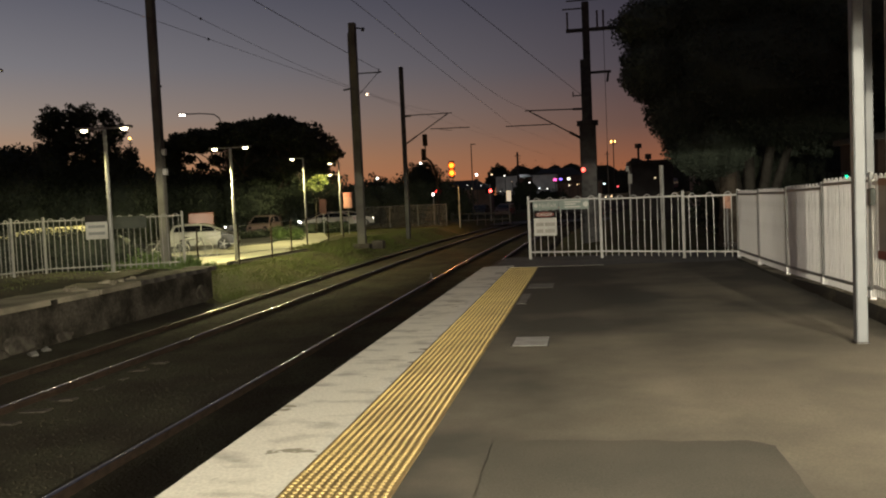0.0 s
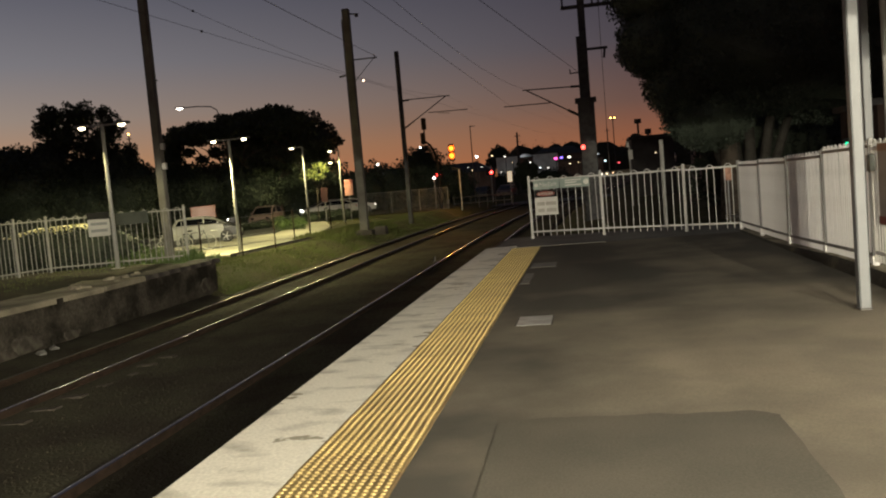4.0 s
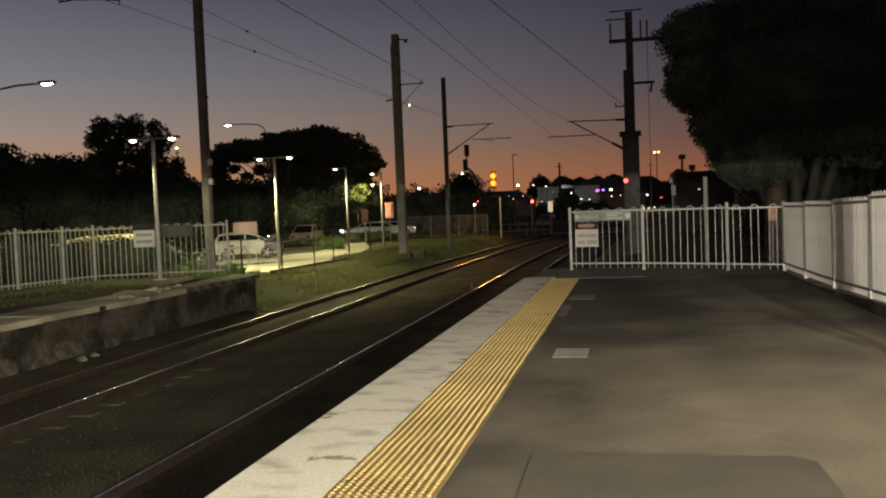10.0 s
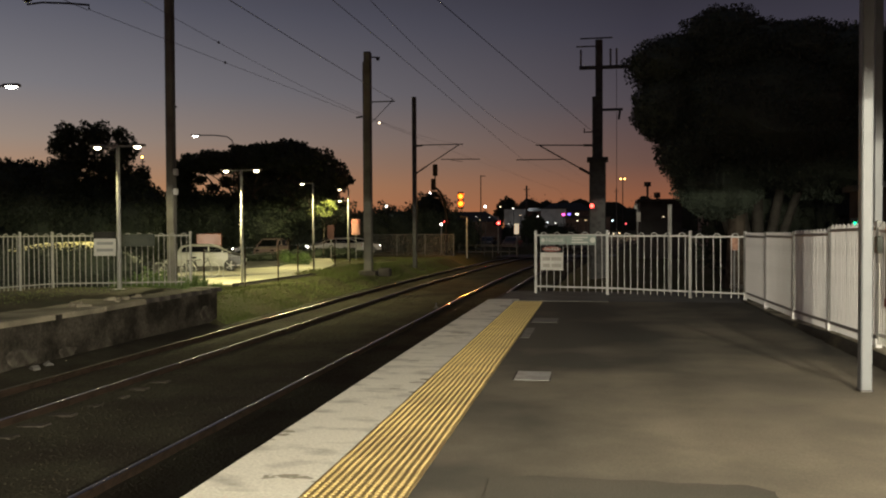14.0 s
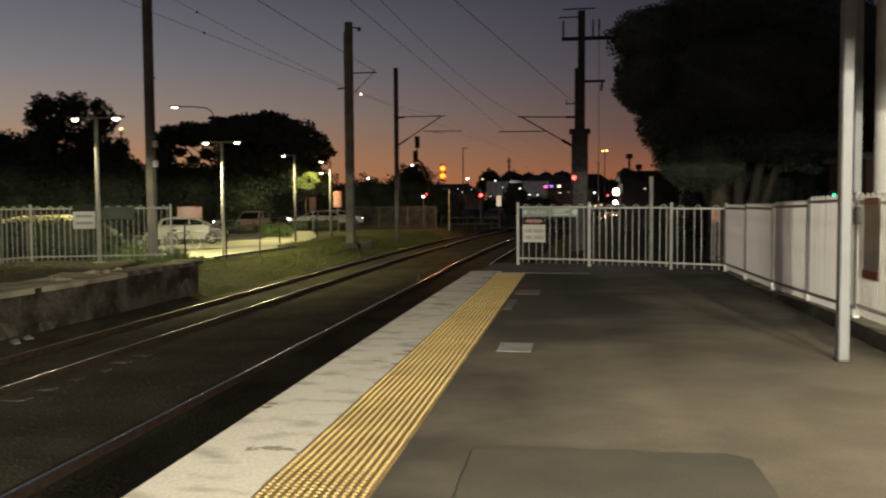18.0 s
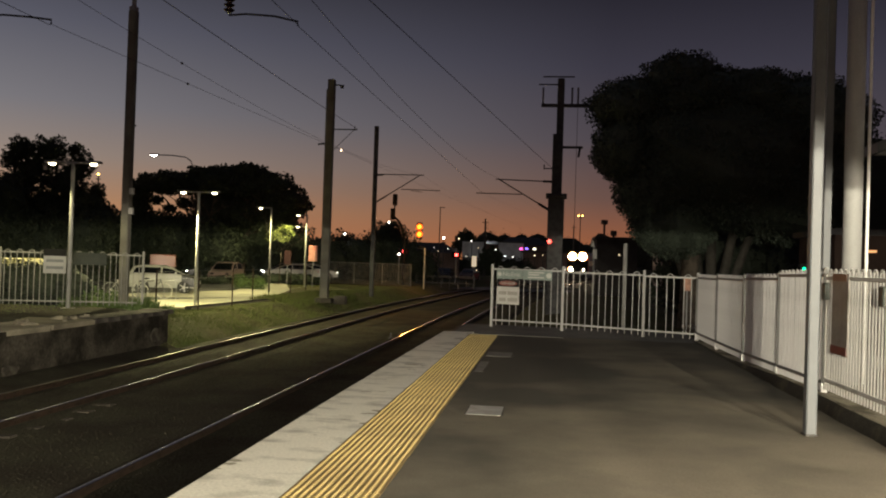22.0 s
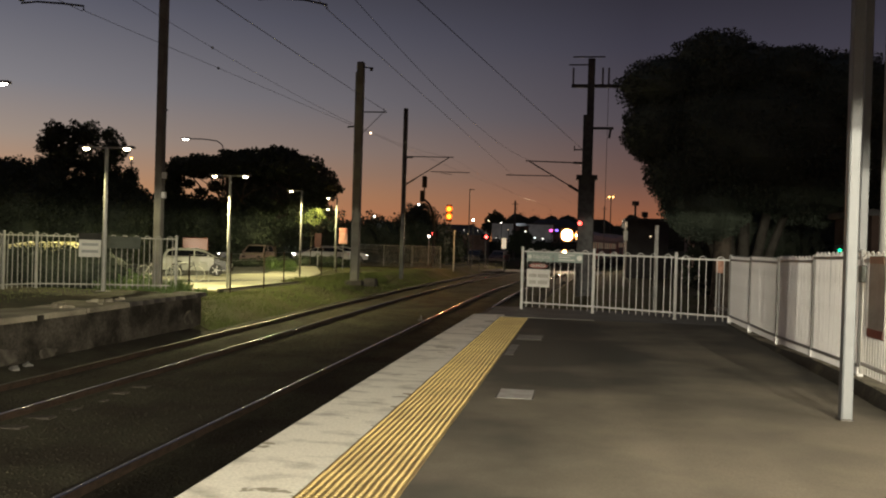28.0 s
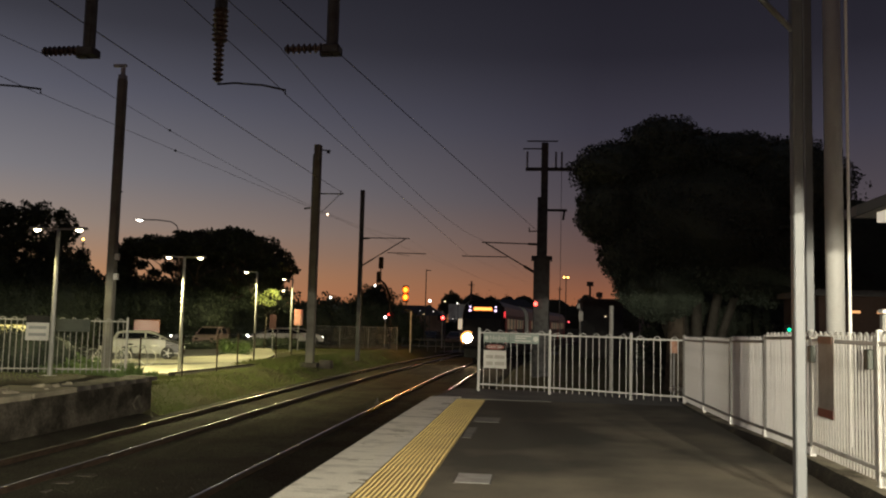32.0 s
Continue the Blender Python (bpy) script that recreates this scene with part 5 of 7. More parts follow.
UMBRELLA = tree("umbrella_tree", (-23.0, 63.0, -0.6), "broad flat crowned tree with bare limbs under it", (-0.4, 0, 3.0), 0.34,
     [(-28.2, 62, 6.75, 2.8, 2.2, 0.9), (-29.7, 62.3, 5.5, 0.5, 0.5, 0.35), (-27.5, 62.3, 5.3, 0.6, 0.5, 0.45), (-28.6, 62.3, 4.9, 0.5, 0.5, 0.3), (-24.6, 62, 6.95, 2.9, 2.4, 1.1), (-21.4, 62, 6.6, 2.7, 2.4, 1.25), (-19.2, 62, 5.4, 1.5, 2.0, 1.2), (-22.4, 62, 7.6, 1.6, 1.5, 0.75), (-25.4, 62, 7.4, 1.5, 1.5, 0.6),
      (-21.6, 62.5, 4.6, 2.9, 2.4, 1.5), (-21.8, 64.0, 3.2, 3.4, 1.8, 1.7), (-24.6, 61.5, 2.0, 2.4, 1.6, 1.9), (-28.4, 61.8, 2.2, 2.4, 1.6, 2.0), (-25.0, 62.6, 5.1, 2.0, 1.5, 1.6), (-31.0, 62.4, 6.1, 0.8, 1.2, 0.9), (-31.2, 62.4, 4.6, 1.0, 1.2, 1.5), (-28.8, 62, 3.0, 2.3, 1.5, 1.7), (-25.4, 62, 3.0, 2.6, 1.5, 1.6)], 46000, 0.24, 3, None, 0.78, 0.9)
for base, mid, tip, rad in (((-26.2, 62.8, 1.5), (-28.2, 62.6, 4.6), (-30.2, 62.4, 6.8), 0.09), ((-26.6, 62.6, 2.5), (-27.4, 62.5, 5.0), (-28.4, 62.2, 6.9), 0.08), ((-28.2, 62.6, 4.6), (-29.6, 62.5, 5.2), (-31.2, 62.4, 5.6), 0.05),
                            ((-26.0, 62.6, 3.5), (-26.9, 62.5, 5.6), (-27.2, 62.3, 6.9), 0.07), ((-27.4, 62.5, 5.0), (-28.9, 62.4, 5.9), (-30.0, 62.3, 6.9), 0.04)):
    bough = MB().tube([(p[0] + 23.0, p[1] - 63.0, p[2] + 0.6) for p in (base, mid, tip)], rad, 7, rad * 0.5)
    part("bough", bough, M_BARK, UMBRELLA, "bare bough below the crown", True)
tree("gum_tree", (-34.5, 56.0, -0.6), "tall ragged dark gum tree behind the lamps", (0.2, 0, 3.2), 0.3,
     [(-35.9, 54.8, 8.3, 0.85, 0.8, 0.75), (-34.4, 55.7, 8.2, 1.3, 1.2, 0.95), (-32.7, 56.8, 7.4, 0.9, 0.9, 0.95), (-31.7, 57.3, 5.6, 0.55, 0.6, 0.6), (-35.3, 55.2, 6.9, 1.3, 1.2, 1.15), (-33.5, 56.3, 6.1, 1.4, 1.3, 1.35),
      (-36.4, 54.5, 7.5, 0.65, 0.6, 0.6), (-32.2, 57.0, 4.7, 1.0, 1.0, 1.0), (-34.5, 55.7, 4.6, 1.7, 1.5, 1.5), (-33.0, 56.6, 8.5, 0.55, 0.5, 0.4), (-36.2, 54.8, 5.6, 1.2, 1.2, 1.2), (-33.0, 55.2, 3.2, 1.6, 1.3, 1.7), (-35.2, 54.6, 3.4, 1.6, 1.2, 1.5), (-31.2, 57.2, 3.0, 1.1, 1.0, 1.5)], 40000, 0.17, 1, None, 0.6, 0.5, "", 0.3)
tree("shrub_tree", (-40.2, 52.0, -0.6), "dark bushy tree beside the gum tree", (0, 0, 2.2), 0.22,
     [(-39.0, 51.5, 4.2, 3.2, 2.2, 2.0), (-41.5, 51, 5.6, 2.0, 1.8, 1.7), (-43.5, 50, 4.4, 3.0, 2.2, 2.6), (-41.5, 51.5, 2.4, 2.4, 1.6, 1.9), (-37.0, 52, 3.4, 2.6, 2.0, 1.9), (-38.2, 53.0, 4.9, 2.2, 1.8, 1.6), (-36.2, 53.6, 4.6, 1.8, 1.6, 1.7), (-31.6, 57.0, 3.0, 1.9, 1.4, 2.2), (-32.2, 56.6, 4.6, 1.2, 1.2, 1.2)], 26000, 0.24, 1, None, 0.78)


def thicket(name, x0, y0, x1, y1, h, label, n, count, size=0.5, z=-0.8, material=None, wide=2.4, even=False, core=0.8):
    blobs = []
    for i in range(n):
        f = (i + 0.5) / n
        hh = h * (random.uniform(0.95, 1.04) if even else random.uniform(0.7, 1.12))
        blobs.append((x0 + (x1 - x0) * f, y0 + (y1 - y0) * f + random.uniform(-0.5, 0.5), z + hh * 0.45, wide * random.uniform(0.85, 1.2), wide * 0.7, hh * 0.56))
    ob = new(name, leaf_mesh(name, blobs, count, size, material or M_LEAF, core))
    return tagged(ob, label, "shrubs", "", "stuff")


thicket("thicket", -64, 56, -29, 68, 4.7, "dense dark scrub behind the car park", 14, 26000, 0.3, -0.8, None, 3.2)
thicket("thicket", -33, 73, -14.5, 86, 5.0, "dense dark scrub below the umbrella tree", 10, 22000, 0.28, -0.8, None, 2.6)
thicket("thicket", -25, 90, -13, 93, 5.0, "dark trees along the road", 6, 11000, 0.3, -0.9, None, 2.2)
thicket("thicket", 7.0, 46, 44, 41, 6.8, "dark bushes behind the fig tree", 17, 34000, 0.3, -0.9, M_LEAF_DARK, 2.6)
thicket("treeline", -30, 372, 150, 366, 15.5, "distant dark trees along the horizon", 26, 16000, 0.55, -2.0, M_LEAF_DARK, 6.5, False, 0.97)
thicket("hedge", -18.5, 128, -3.0, 129, 3.1, "dark hedge before the pale warehouse", 12, 6000, 0.3, -0.8, M_LEAF_DARK, 1.4, True)
thicket("thicket", 15, 45, 46, 40, 9.6, "tall dark trees behind the forecourt", 11, 30000, 0.22, -0.9, M_LEAF_DARK, 3.6, True, 0.97)
thicket("thicket", 10.5, 39.5, 24, 38, 3.6, "dark undergrowth beyond the fig tree", 7, 9000, 0.26, -0.9, M_LEAF_DARK, 1.7)
thicket("thicket", -34, 63.5, -27.5, 66, 4.9, "dense dark shrubs below the umbrella tree", 6, 13000, 0.26, -0.8, None, 2.2)
thicket("shrubs", -24.6, 54.6, -17.2, 65.0, 0.75, "low dark shrubs before the parked cars", 9, 6000, 0.16, -0.55, None, 0.9)
thicket("hedge", -25, 25.4, -15.0, 25.6, 1.42, "low dark hedge behind the far platform fence", 18, 17000, 0.11, -0.33, M_LEAF_DARK, 0.95, True)


def weeds(x0, y0, x1, y1, h, z, clumps, blades, label):
    """Clumps of long arching blades."""
    mb = MB()
    for _ in range(clumps):
        f = random.random()
        cx, cy, ch = x0 + (x1 - x0) * f + random.uniform(-0.2, 0.2), y0 + (y1 - y0) * f + random.uniform(-0.25, 0.25), h * random.uniform(0.5, 1.1)
        for _ in range(blades):
            a, b, ln, lean = random.uniform(0, 2 * math.pi), random.uniform(0, math.pi), ch * random.uniform(0.5, 1.0), random.uniform(0.1, 0.7)
            dx, dy, wx, wy = math.cos(a) * ln * lean, math.sin(a) * ln * lean, math.cos(b) * 0.009, math.sin(b) * 0.009
            px, py = cx + random.uniform(-0.09, 0.09), cy + random.uniform(-0.09, 0.09)
            mb.add([(px - wx, py - wy, z), (px + wx, py + wy, z), (px + dx * 0.4 + wx, py + dy * 0.4 + wy, z + ln * 0.65), (px + dx * 0.4 - wx, py + dy * 0.4 - wy, z + ln * 0.65), (px + dx, py + dy, z + ln * (1 - 0.35 * lean))], [(0, 1, 2, 3), (3, 2, 4)])
    tagged(part("weeds", mb, M_LEAF_LIT), label, "weeds", "", "stuff")


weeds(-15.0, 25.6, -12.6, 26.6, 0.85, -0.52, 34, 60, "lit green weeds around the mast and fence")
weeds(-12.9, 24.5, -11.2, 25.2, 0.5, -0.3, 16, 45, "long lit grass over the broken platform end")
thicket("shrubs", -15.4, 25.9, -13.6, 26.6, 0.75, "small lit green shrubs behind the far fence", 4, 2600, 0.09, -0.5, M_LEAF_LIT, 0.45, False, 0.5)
thicket("thicket", -36.2, 51.4, -29.6, 55.2, 4.5, "dark scrub below the gum tree", 7, 15000, 0.22, -0.8, None, 1.7)
tree("round_tree", (-16.0, 84.2, -0.8), "small rounded dark tree beside the crossing", (0, 0, 1.8), 0.2, [(-15.9, 84, 3.4, 1.9, 1.7, 1.9), (-15.2, 84, 2.2, 1.5, 1.5, 1.6)], 7000, 0.22, 1)
tree("round_tree", (-16.2, 166, -0.6), "rounded dark tree behind the pale building", (0, 0, 3), 0.3, [(-16.2, 165, 5.7, 1.9, 1.6, 1.9), (-17.4, 165.5, 4.6, 1.4, 1.4, 1.3), (-14.9, 165.5, 4.7, 1.3, 1.4, 1.2)], 5000, 0.35, 1)
tree("round_tree", (-4.0, 120, -0.6), "low dark tree beside the road", (0, 0, 1.6), 0.2, [(-5.0, 119, 0.7, 1.6, 1.4, 1.1), (-8.2, 120, 2.0, 1.6, 1.5, 1.6)], 7000, 0.28, 1)
# these leaves carry part of the lamplight in their colour
tree("lit_tree", (-19.3, 60.4, -0.6), "small tree with lamplight painted into its yellow green leaves", (0.1, 0, 2.6), 0.035, [(-19.5, 59.8, 3.1, 0.55, 0.5, 0.28), (-18.7, 59.7, 3.5, 0.5, 0.4, 0.25), (-18.9, 59.7, 2.75, 0.45, 0.4, 0.22), (-18.4, 59.9, 3.2, 0.3, 0.3, 0.2), (-19.9, 59.9, 2.75, 0.3, 0.3, 0.15)], 900, 0.13, 1, mat("lamplit_leaves", (0.15, 0.18, 0.05), 0.6, 0, 2.0, 0.4, 0, 8), 0, 0.5, "", 0.3)
thicket("lit_shrub", -18.7, 50.2, -16.9, 50.4, 0.95, "round shrub with lamplight painted into its green leaves", 3, 1800, 0.10, -0.55, M_LEAF_LIT, 0.5, False, 0.5)


def build_grass():
    mb = MB()
    v, f = [], []
    cnt = 42000
    for _ in range(cnt):
        y = 23.6 + 42 * random.random() ** 1.5
        e = track_x(y) - 6.05
        x = e - random.random() ** 1.2 * (3.4 if y < 60 else 7.5)
        h = random.uniform(0.02, 0.06) * (1.0 + 1.8 * max(0, noise.noise(Vector((x * 0.5, y * 0.35, 2)))))
        if 38 < y < 50 and x < e - 0.9:
            h *= 2.5 + 5.0 * max(0.0, noise.noise(Vector((x * 0.9, y * 0.5, 6))) + 0.25)
        z = ground_z(x, y)
        a = random.uniform(0, math.pi)
        dx, dy = math.cos(a) * 0.011, math.sin(a) * 0.011
        lx, ly = random.uniform(-0.6, 0.6) * h, random.uniform(-0.6, 0.6) * h
        k = len(v)
        v += [(x - dx, y - dy, z - 0.02), (x + dx, y + dy, z - 0.02), (x + lx + dx * 0.2, y + ly + dy * 0.2, z + h), (x + lx * 0.6 - dx * 0.9, y + ly * 0.6 - dy * 0.9, z + h * 0.7)]
        f += [(k, k + 1, k + 2, k + 3)]
    for _ in range(2000):
        x, y = random.uniform(-15.6, -12.9), 23.6 - 22 * random.random() ** 1.4
        z, h, a = FAR_Z + 0.01, random.uniform(0.015, 0.05), random.uniform(0, math.pi)
        dx, dy = math.cos(a) * 0.009, math.sin(a) * 0.009
        k = len(v)
        v += [(x - dx, y - dy, z), (x + dx, y + dy, z), (x + dx * 0.3, y + dy * 0.2 + 0.02, z + h), (x - dx * 0.4, y, z + h * 0.8)]
        f += [(k, k + 1, k + 2, k + 3)]
    mb.v, mb.f = v, f
    ob = part("grass", mb, M_GRASS)
    tagged(ob, "rough uncut grass along the railway bank", "grass", "", "stuff")


build_grass()


# ---- car park ----
def build_car_park():
    p = MB().add([(-13.2, 30.8, -0.50), (-12.7, 39.2, -0.50), (-16.2, 50.5, -0.50), (-22, 66, -0.50), (-40, 66, -0.50), (-34, 44, -0.50), (-24.0, 35.0, -0.50), (-19.0, 31.2, -0.50)], [(0, 1, 2, 3, 4, 5, 6, 7)])
    setting("car_park", p, M_ROAD, "dark asphalt car park under lamps", "car park")
    q = MB()
    for poly, z in (([(-13.1, 30.7), (-12.55, 39.4), (-14.2, 40.0), (-16.6, 34.6), (-15.2, 31.2)], -0.47), ([(-13.5, 40.6), (-15.4, 50.5), (-20.2, 64.5), (-22.0, 64.5), (-17.6, 47.0), (-20.6, 37.4), (-19.6, 36.2), (-15.6, 38.8)], -0.475)):
        n = len(poly)
        q.add([(x, y, z) for x, y in poly] + [(x, y, z - 0.2) for x, y in poly], [tuple(range(n))] + [(i, n + i, n + (i + 1) % n, (i + 1) % n) for i in range(n)])
    setting("footpath", q, M_CONC_PATH, "pale lit concrete footpath through the car park", "pavement")
    k = thing("path_kerb", (-12.9, 35, -0.55), "dark timber edging along the path", "kerb")
    part("board", MB().box((0, -0.2, 0.02), (0.1, 8.9, 0.26), pose(0, 0, 0, 0, 0, -3.6), 0.01), M_CONC_DARK, k)


build_car_park()


def build_wire_fence():
    fe = thing("wire_fence", (-12.6, 28.6, -0.55), "thin rusty steel posts with wire strands beside the path", "fence")
    pts = [(-12.75, 27.0), (-12.65, 30.2), (-12.65, 33.6), (-12.9, 36.7), (-13.2, 39.8), (-14.0, 45.9), (-14.9, 52), (-15.6, 58.1), (-17.5, 72.9)]
    for i, (x, y) in enumerate(pts):
        po = part("post", MB().cyl((0, 0, -0.1), (0, 0, 1.5), 0.028, None, 8), M_RAIL_SIDE, fe)
        po.location = (x + 12.6, y - 28.6, 0)
        if i:
            a = pts[i - 1]
            for z in (0.3, 0.75, 1.2, 1.46):
                part("strand", MB().cyl((a[0] + 12.6, a[1] - 28.6, z), (x + 12.6, y - 28.6, z), 0.004, None, 4), M_GALV, fe)


build_wire_fence()


def build_mesh_fence():
    """A chain-link fence between the car park and the road."""
    fe = thing("chain_link_fence", (-18.3, 69.6, -0.6), "galvanised chain link fence before the dark scrub", "fence")
    w, h, pitch, r = 2.36, 1.74, 0.075, 0.0035
    mesh = MB()
    span = w + h
    for sgn in (-1, 1):
        for i in range(int(span / pitch)):
            s0 = i * pitch
            a, b = max(0.0, s0 - h), min(w, s0)
            xa, za, xb, zb = a, s0 - a, b, s0 - b
            if sgn < 0:
                xa, xb = w - xa, w - xb
            mesh.cyl((xa, 0.004 * sgn, za + 0.04), (xb, 0.004 * sgn, zb + 0.04), r, None, 4)
    link = mesh.mesh("chain_link", M_GALV)
    for i in range(4):
        part("post", MB().cyl((i * w, 0.03, -0.1), (i * w, 0.03, h + 0.08), 0.03, None, 8), M_GALV, fe)
        if i < 3:
            part("top_rail", MB().cyl((i * w, 0.03, h + 0.05), ((i + 1) * w, 0.03, h + 0.05), 0.021, None, 6), M_GALV, fe)
            part("chain_link", link, None, fe).location = (i * w, 0, 0)


build_mesh_fence()


def car(at, rz, paint, label, lights=False, ln=4.0, ht=1.48, wd=1.72, shaded_front=False, estate=True, tail=False):
    """A car with its nose towards +y in its own space."""
    c = thing("car", at, label, "car", "parked and waiting cars", rz)
    h2 = ln / 2
    low = [(-h2, 0.28), (-h2 - 0.02, 0.62), (-h2 + 0.05, 0.92), (-h2 + 0.3, 0.98), (h2 * 0.28, 0.98), (h2 * 0.62, 0.90), (h2 - 0.15, 0.76), (h2, 0.58), (h2 - 0.02, 0.27)]
    roof = [(-h2 + 0.06, 0.94), (-h2 + 0.28 if estate else -h2 + 0.8, ht - 0.06), (-h2 + 0.7 if estate else -h2 + 1.2, ht), (-0.05, ht), (h2 * 0.22, ht - 0.1), (h2 * 0.66, 0.92)]

    def shell(outline, w0, w1, z0, z1):
        mb = MB()
        n = len(outline)
        for s, inset in ((-1, 0), (-1, 1), (1, 1), (1, 0)):
            for y, z in outline:
                f = (z - z0) / (z1 - z0)
                w = w0 + (w1 - w0) * f
                if inset:
                    mb.v.append((s * (w / 2), y, z))
                else:
                    mb.v.append((s * (w / 2 - 0.05), y * 0.985, z0 + (z - z0) * 0.97))
        for j in range(3):
            mb.f += [(j * n + i, j * n + (i + 1) % n, (j + 1) * n + (i + 1) % n, (j + 1) * n + i) for i in range(n)]
        mb.f += [tuple(range(n))[::-1], tuple(range(3 * n, 4 * n))]
        return mb

    part("body", shell(low, wd, wd, 0.27, 0.98), paint, c)
    part("roof_shell", shell(roof, wd - 0.06, wd - 0.36, 0.92, ht), paint, c)
    win = [(roof[0][0] + 0.18, 1.0), (roof[1][0] + 0.12, ht - 0.14), (roof[2][0], ht - 0.1), (-0.08, ht - 0.1), (h2 * 0.2, ht - 0.17), (h2 * 0.5, 1.0)]
    for s in (-1, 1):
        mb = MB()
        n = len(win)
        w = [(wd - 0.06 + (-0.30) * ((z - 0.92) / (ht - 0.92))) / 2 + 0.008 for _, z in win]
        mb.add([(s * w[i], y, z) for i, (y, z) in enumerate(win)] + [(s * (w[i] - 0.03), y, z) for i, (y, z) in enumerate(win)], [tuple(range(n)), tuple(range(2 * n - 1, n - 1, -1))] + [(i, n + i, n + (i + 1) % n, (i + 1) % n) for i in range(n)])
        part("side_window", mb, M_GLASS, c, "dark side glass")
        part("pillar", MB().box((s * (wd / 2 - 0.08), -0.1, (0.98 + ht) / 2 - 0.02), (0.03, 0.07, ht - 1.08), pose(0, 0, 0, 0, -s * 14, 0)), paint, c)
        part("door_mirror", MB().box((s * (wd / 2 + 0.07), h2 * 0.34, 1.02), (0.16, 0.1, 0.12), None, 0.02), paint, c)
        part("headlight", MB().ball((s * (wd / 2 - 0.27), h2 - 0.07, 0.64), 0.12, 10, 6, (1.2, 0.5, 0.7)), glow("car_headlight_lit", (1, 0.95, 0.85), 10) if lights else M_GLASS, c)
        part("tail_light", MB().box((s * (wd / 2 - 0.12), -h2 - 0.0, 0.8), (0.14, 0.05, 0.2), None, 0.01), glow("tail_light_lit", (1, 0.05, 0.03), 6) if tail else M_RED, c)
        for y in (-h2 + 0.72, h2 - 0.75):
            wh = part("wheel", MB().tube([(s * (wd / 2 - 0.2), y, 0.31), (s * (wd / 2 + 0.015), y, 0.31)], 0.31, 18), M_RUBBER, c)
            rim = MB().tube([(s * (wd / 2 - 0.02), y, 0.31), (s * (wd / 2 + 0.02), y, 0.31)], 0.075, 12)
            for k in range(5):
                a = k * 2 * math.pi / 5
                rim.box((s * (wd / 2 + 0.016), y + math.cos(a) * 0.12, 0.31 + math.sin(a) * 0.12), (0.02, 0.24, 0.05), pose(0, 0, 0, math.degrees(a), 0, 0))
            rim.tube([(s * (wd / 2 + 0.005), y, 0.31), (s * (wd / 2 + 0.022), y, 0.31)], 0.225, 18, 0.215, False)
            part("rim", rim, M_ALLOY, wh)
    part("windscreen", MB().add([(-wd / 2 + 0.14, h2 * 0.64, 0.955), (wd / 2 - 0.14, h2 * 0.64, 0.955), (wd / 2 - 0.24, h2 * 0.25, ht - 0.10), (-wd / 2 + 0.24, h2 * 0.25, ht - 0.10)], [(0, 1, 2, 3)]), M_GLASS, c)
    part("bumper", MB().box((0, h2 - 0.03, 0.38), (wd - 0.1, 0.14, 0.2), None, 0.04), M_BLACK if shaded_front else paint, c)
    # a near-black skin over bonnet and wings paints in the shade on the nose
    if shaded_front:
        hood = MB()
        for y, z in ((h2 * 0.5, 0.965), (h2 * 0.62, 0.925), (h2 - 0.15, 0.785), (h2 + 0.012, 0.60), (h2 + 0.012, 0.36)):
            hood.v += [(-wd / 2 - 0.008, y, 0.34), (-wd / 2 - 0.008, y, max(0.345, z - 0.06)), (-wd / 2 + 0.08, y, z), (wd / 2 - 0.08, y, z), (wd / 2 + 0.008, y, max(0.345, z - 0.06)), (wd / 2 + 0.008, y, 0.34)]
        hood.f = [(j * 6 + i, j * 6 + i + 1, j * 6 + i + 7, j * 6 + i + 6) for j in range(4) for i in range(5)]
        part("bonnet", hood, P_NOSE_SHADE, c, "bonnet and nose with painted-in shade")
    return c


def paint(name, col):
    return mat(name, col, 0.32, 0.1, 2, 0.06, 0, 40)


P_SILVER, P_DARK, P_WHITE, P_RED, P_CREAM = paint("silver_car_paint", (0.25, 0.25, 0.24)), paint("dark_car_paint", (0.05, 0.05, 0.055)), paint("white_car_paint", (0.42, 0.42, 0.40)), paint("maroon_car_paint", (0.16, 0.115, 0.112)), paint("cream_car_paint", (0.62, 0.58, 0.32))
# near black, for the shade painted on the hatchback's nose
P_NOSE_SHADE = paint("nose_shade_paint", (0.008, 0.008, 0.009))
car((-19.4, 42.0, -0.5), -70, P_SILVER, "silver hatchback beneath a lamp, its nose painted dark for shade", False, 3.45, 1.38, 1.6, True)


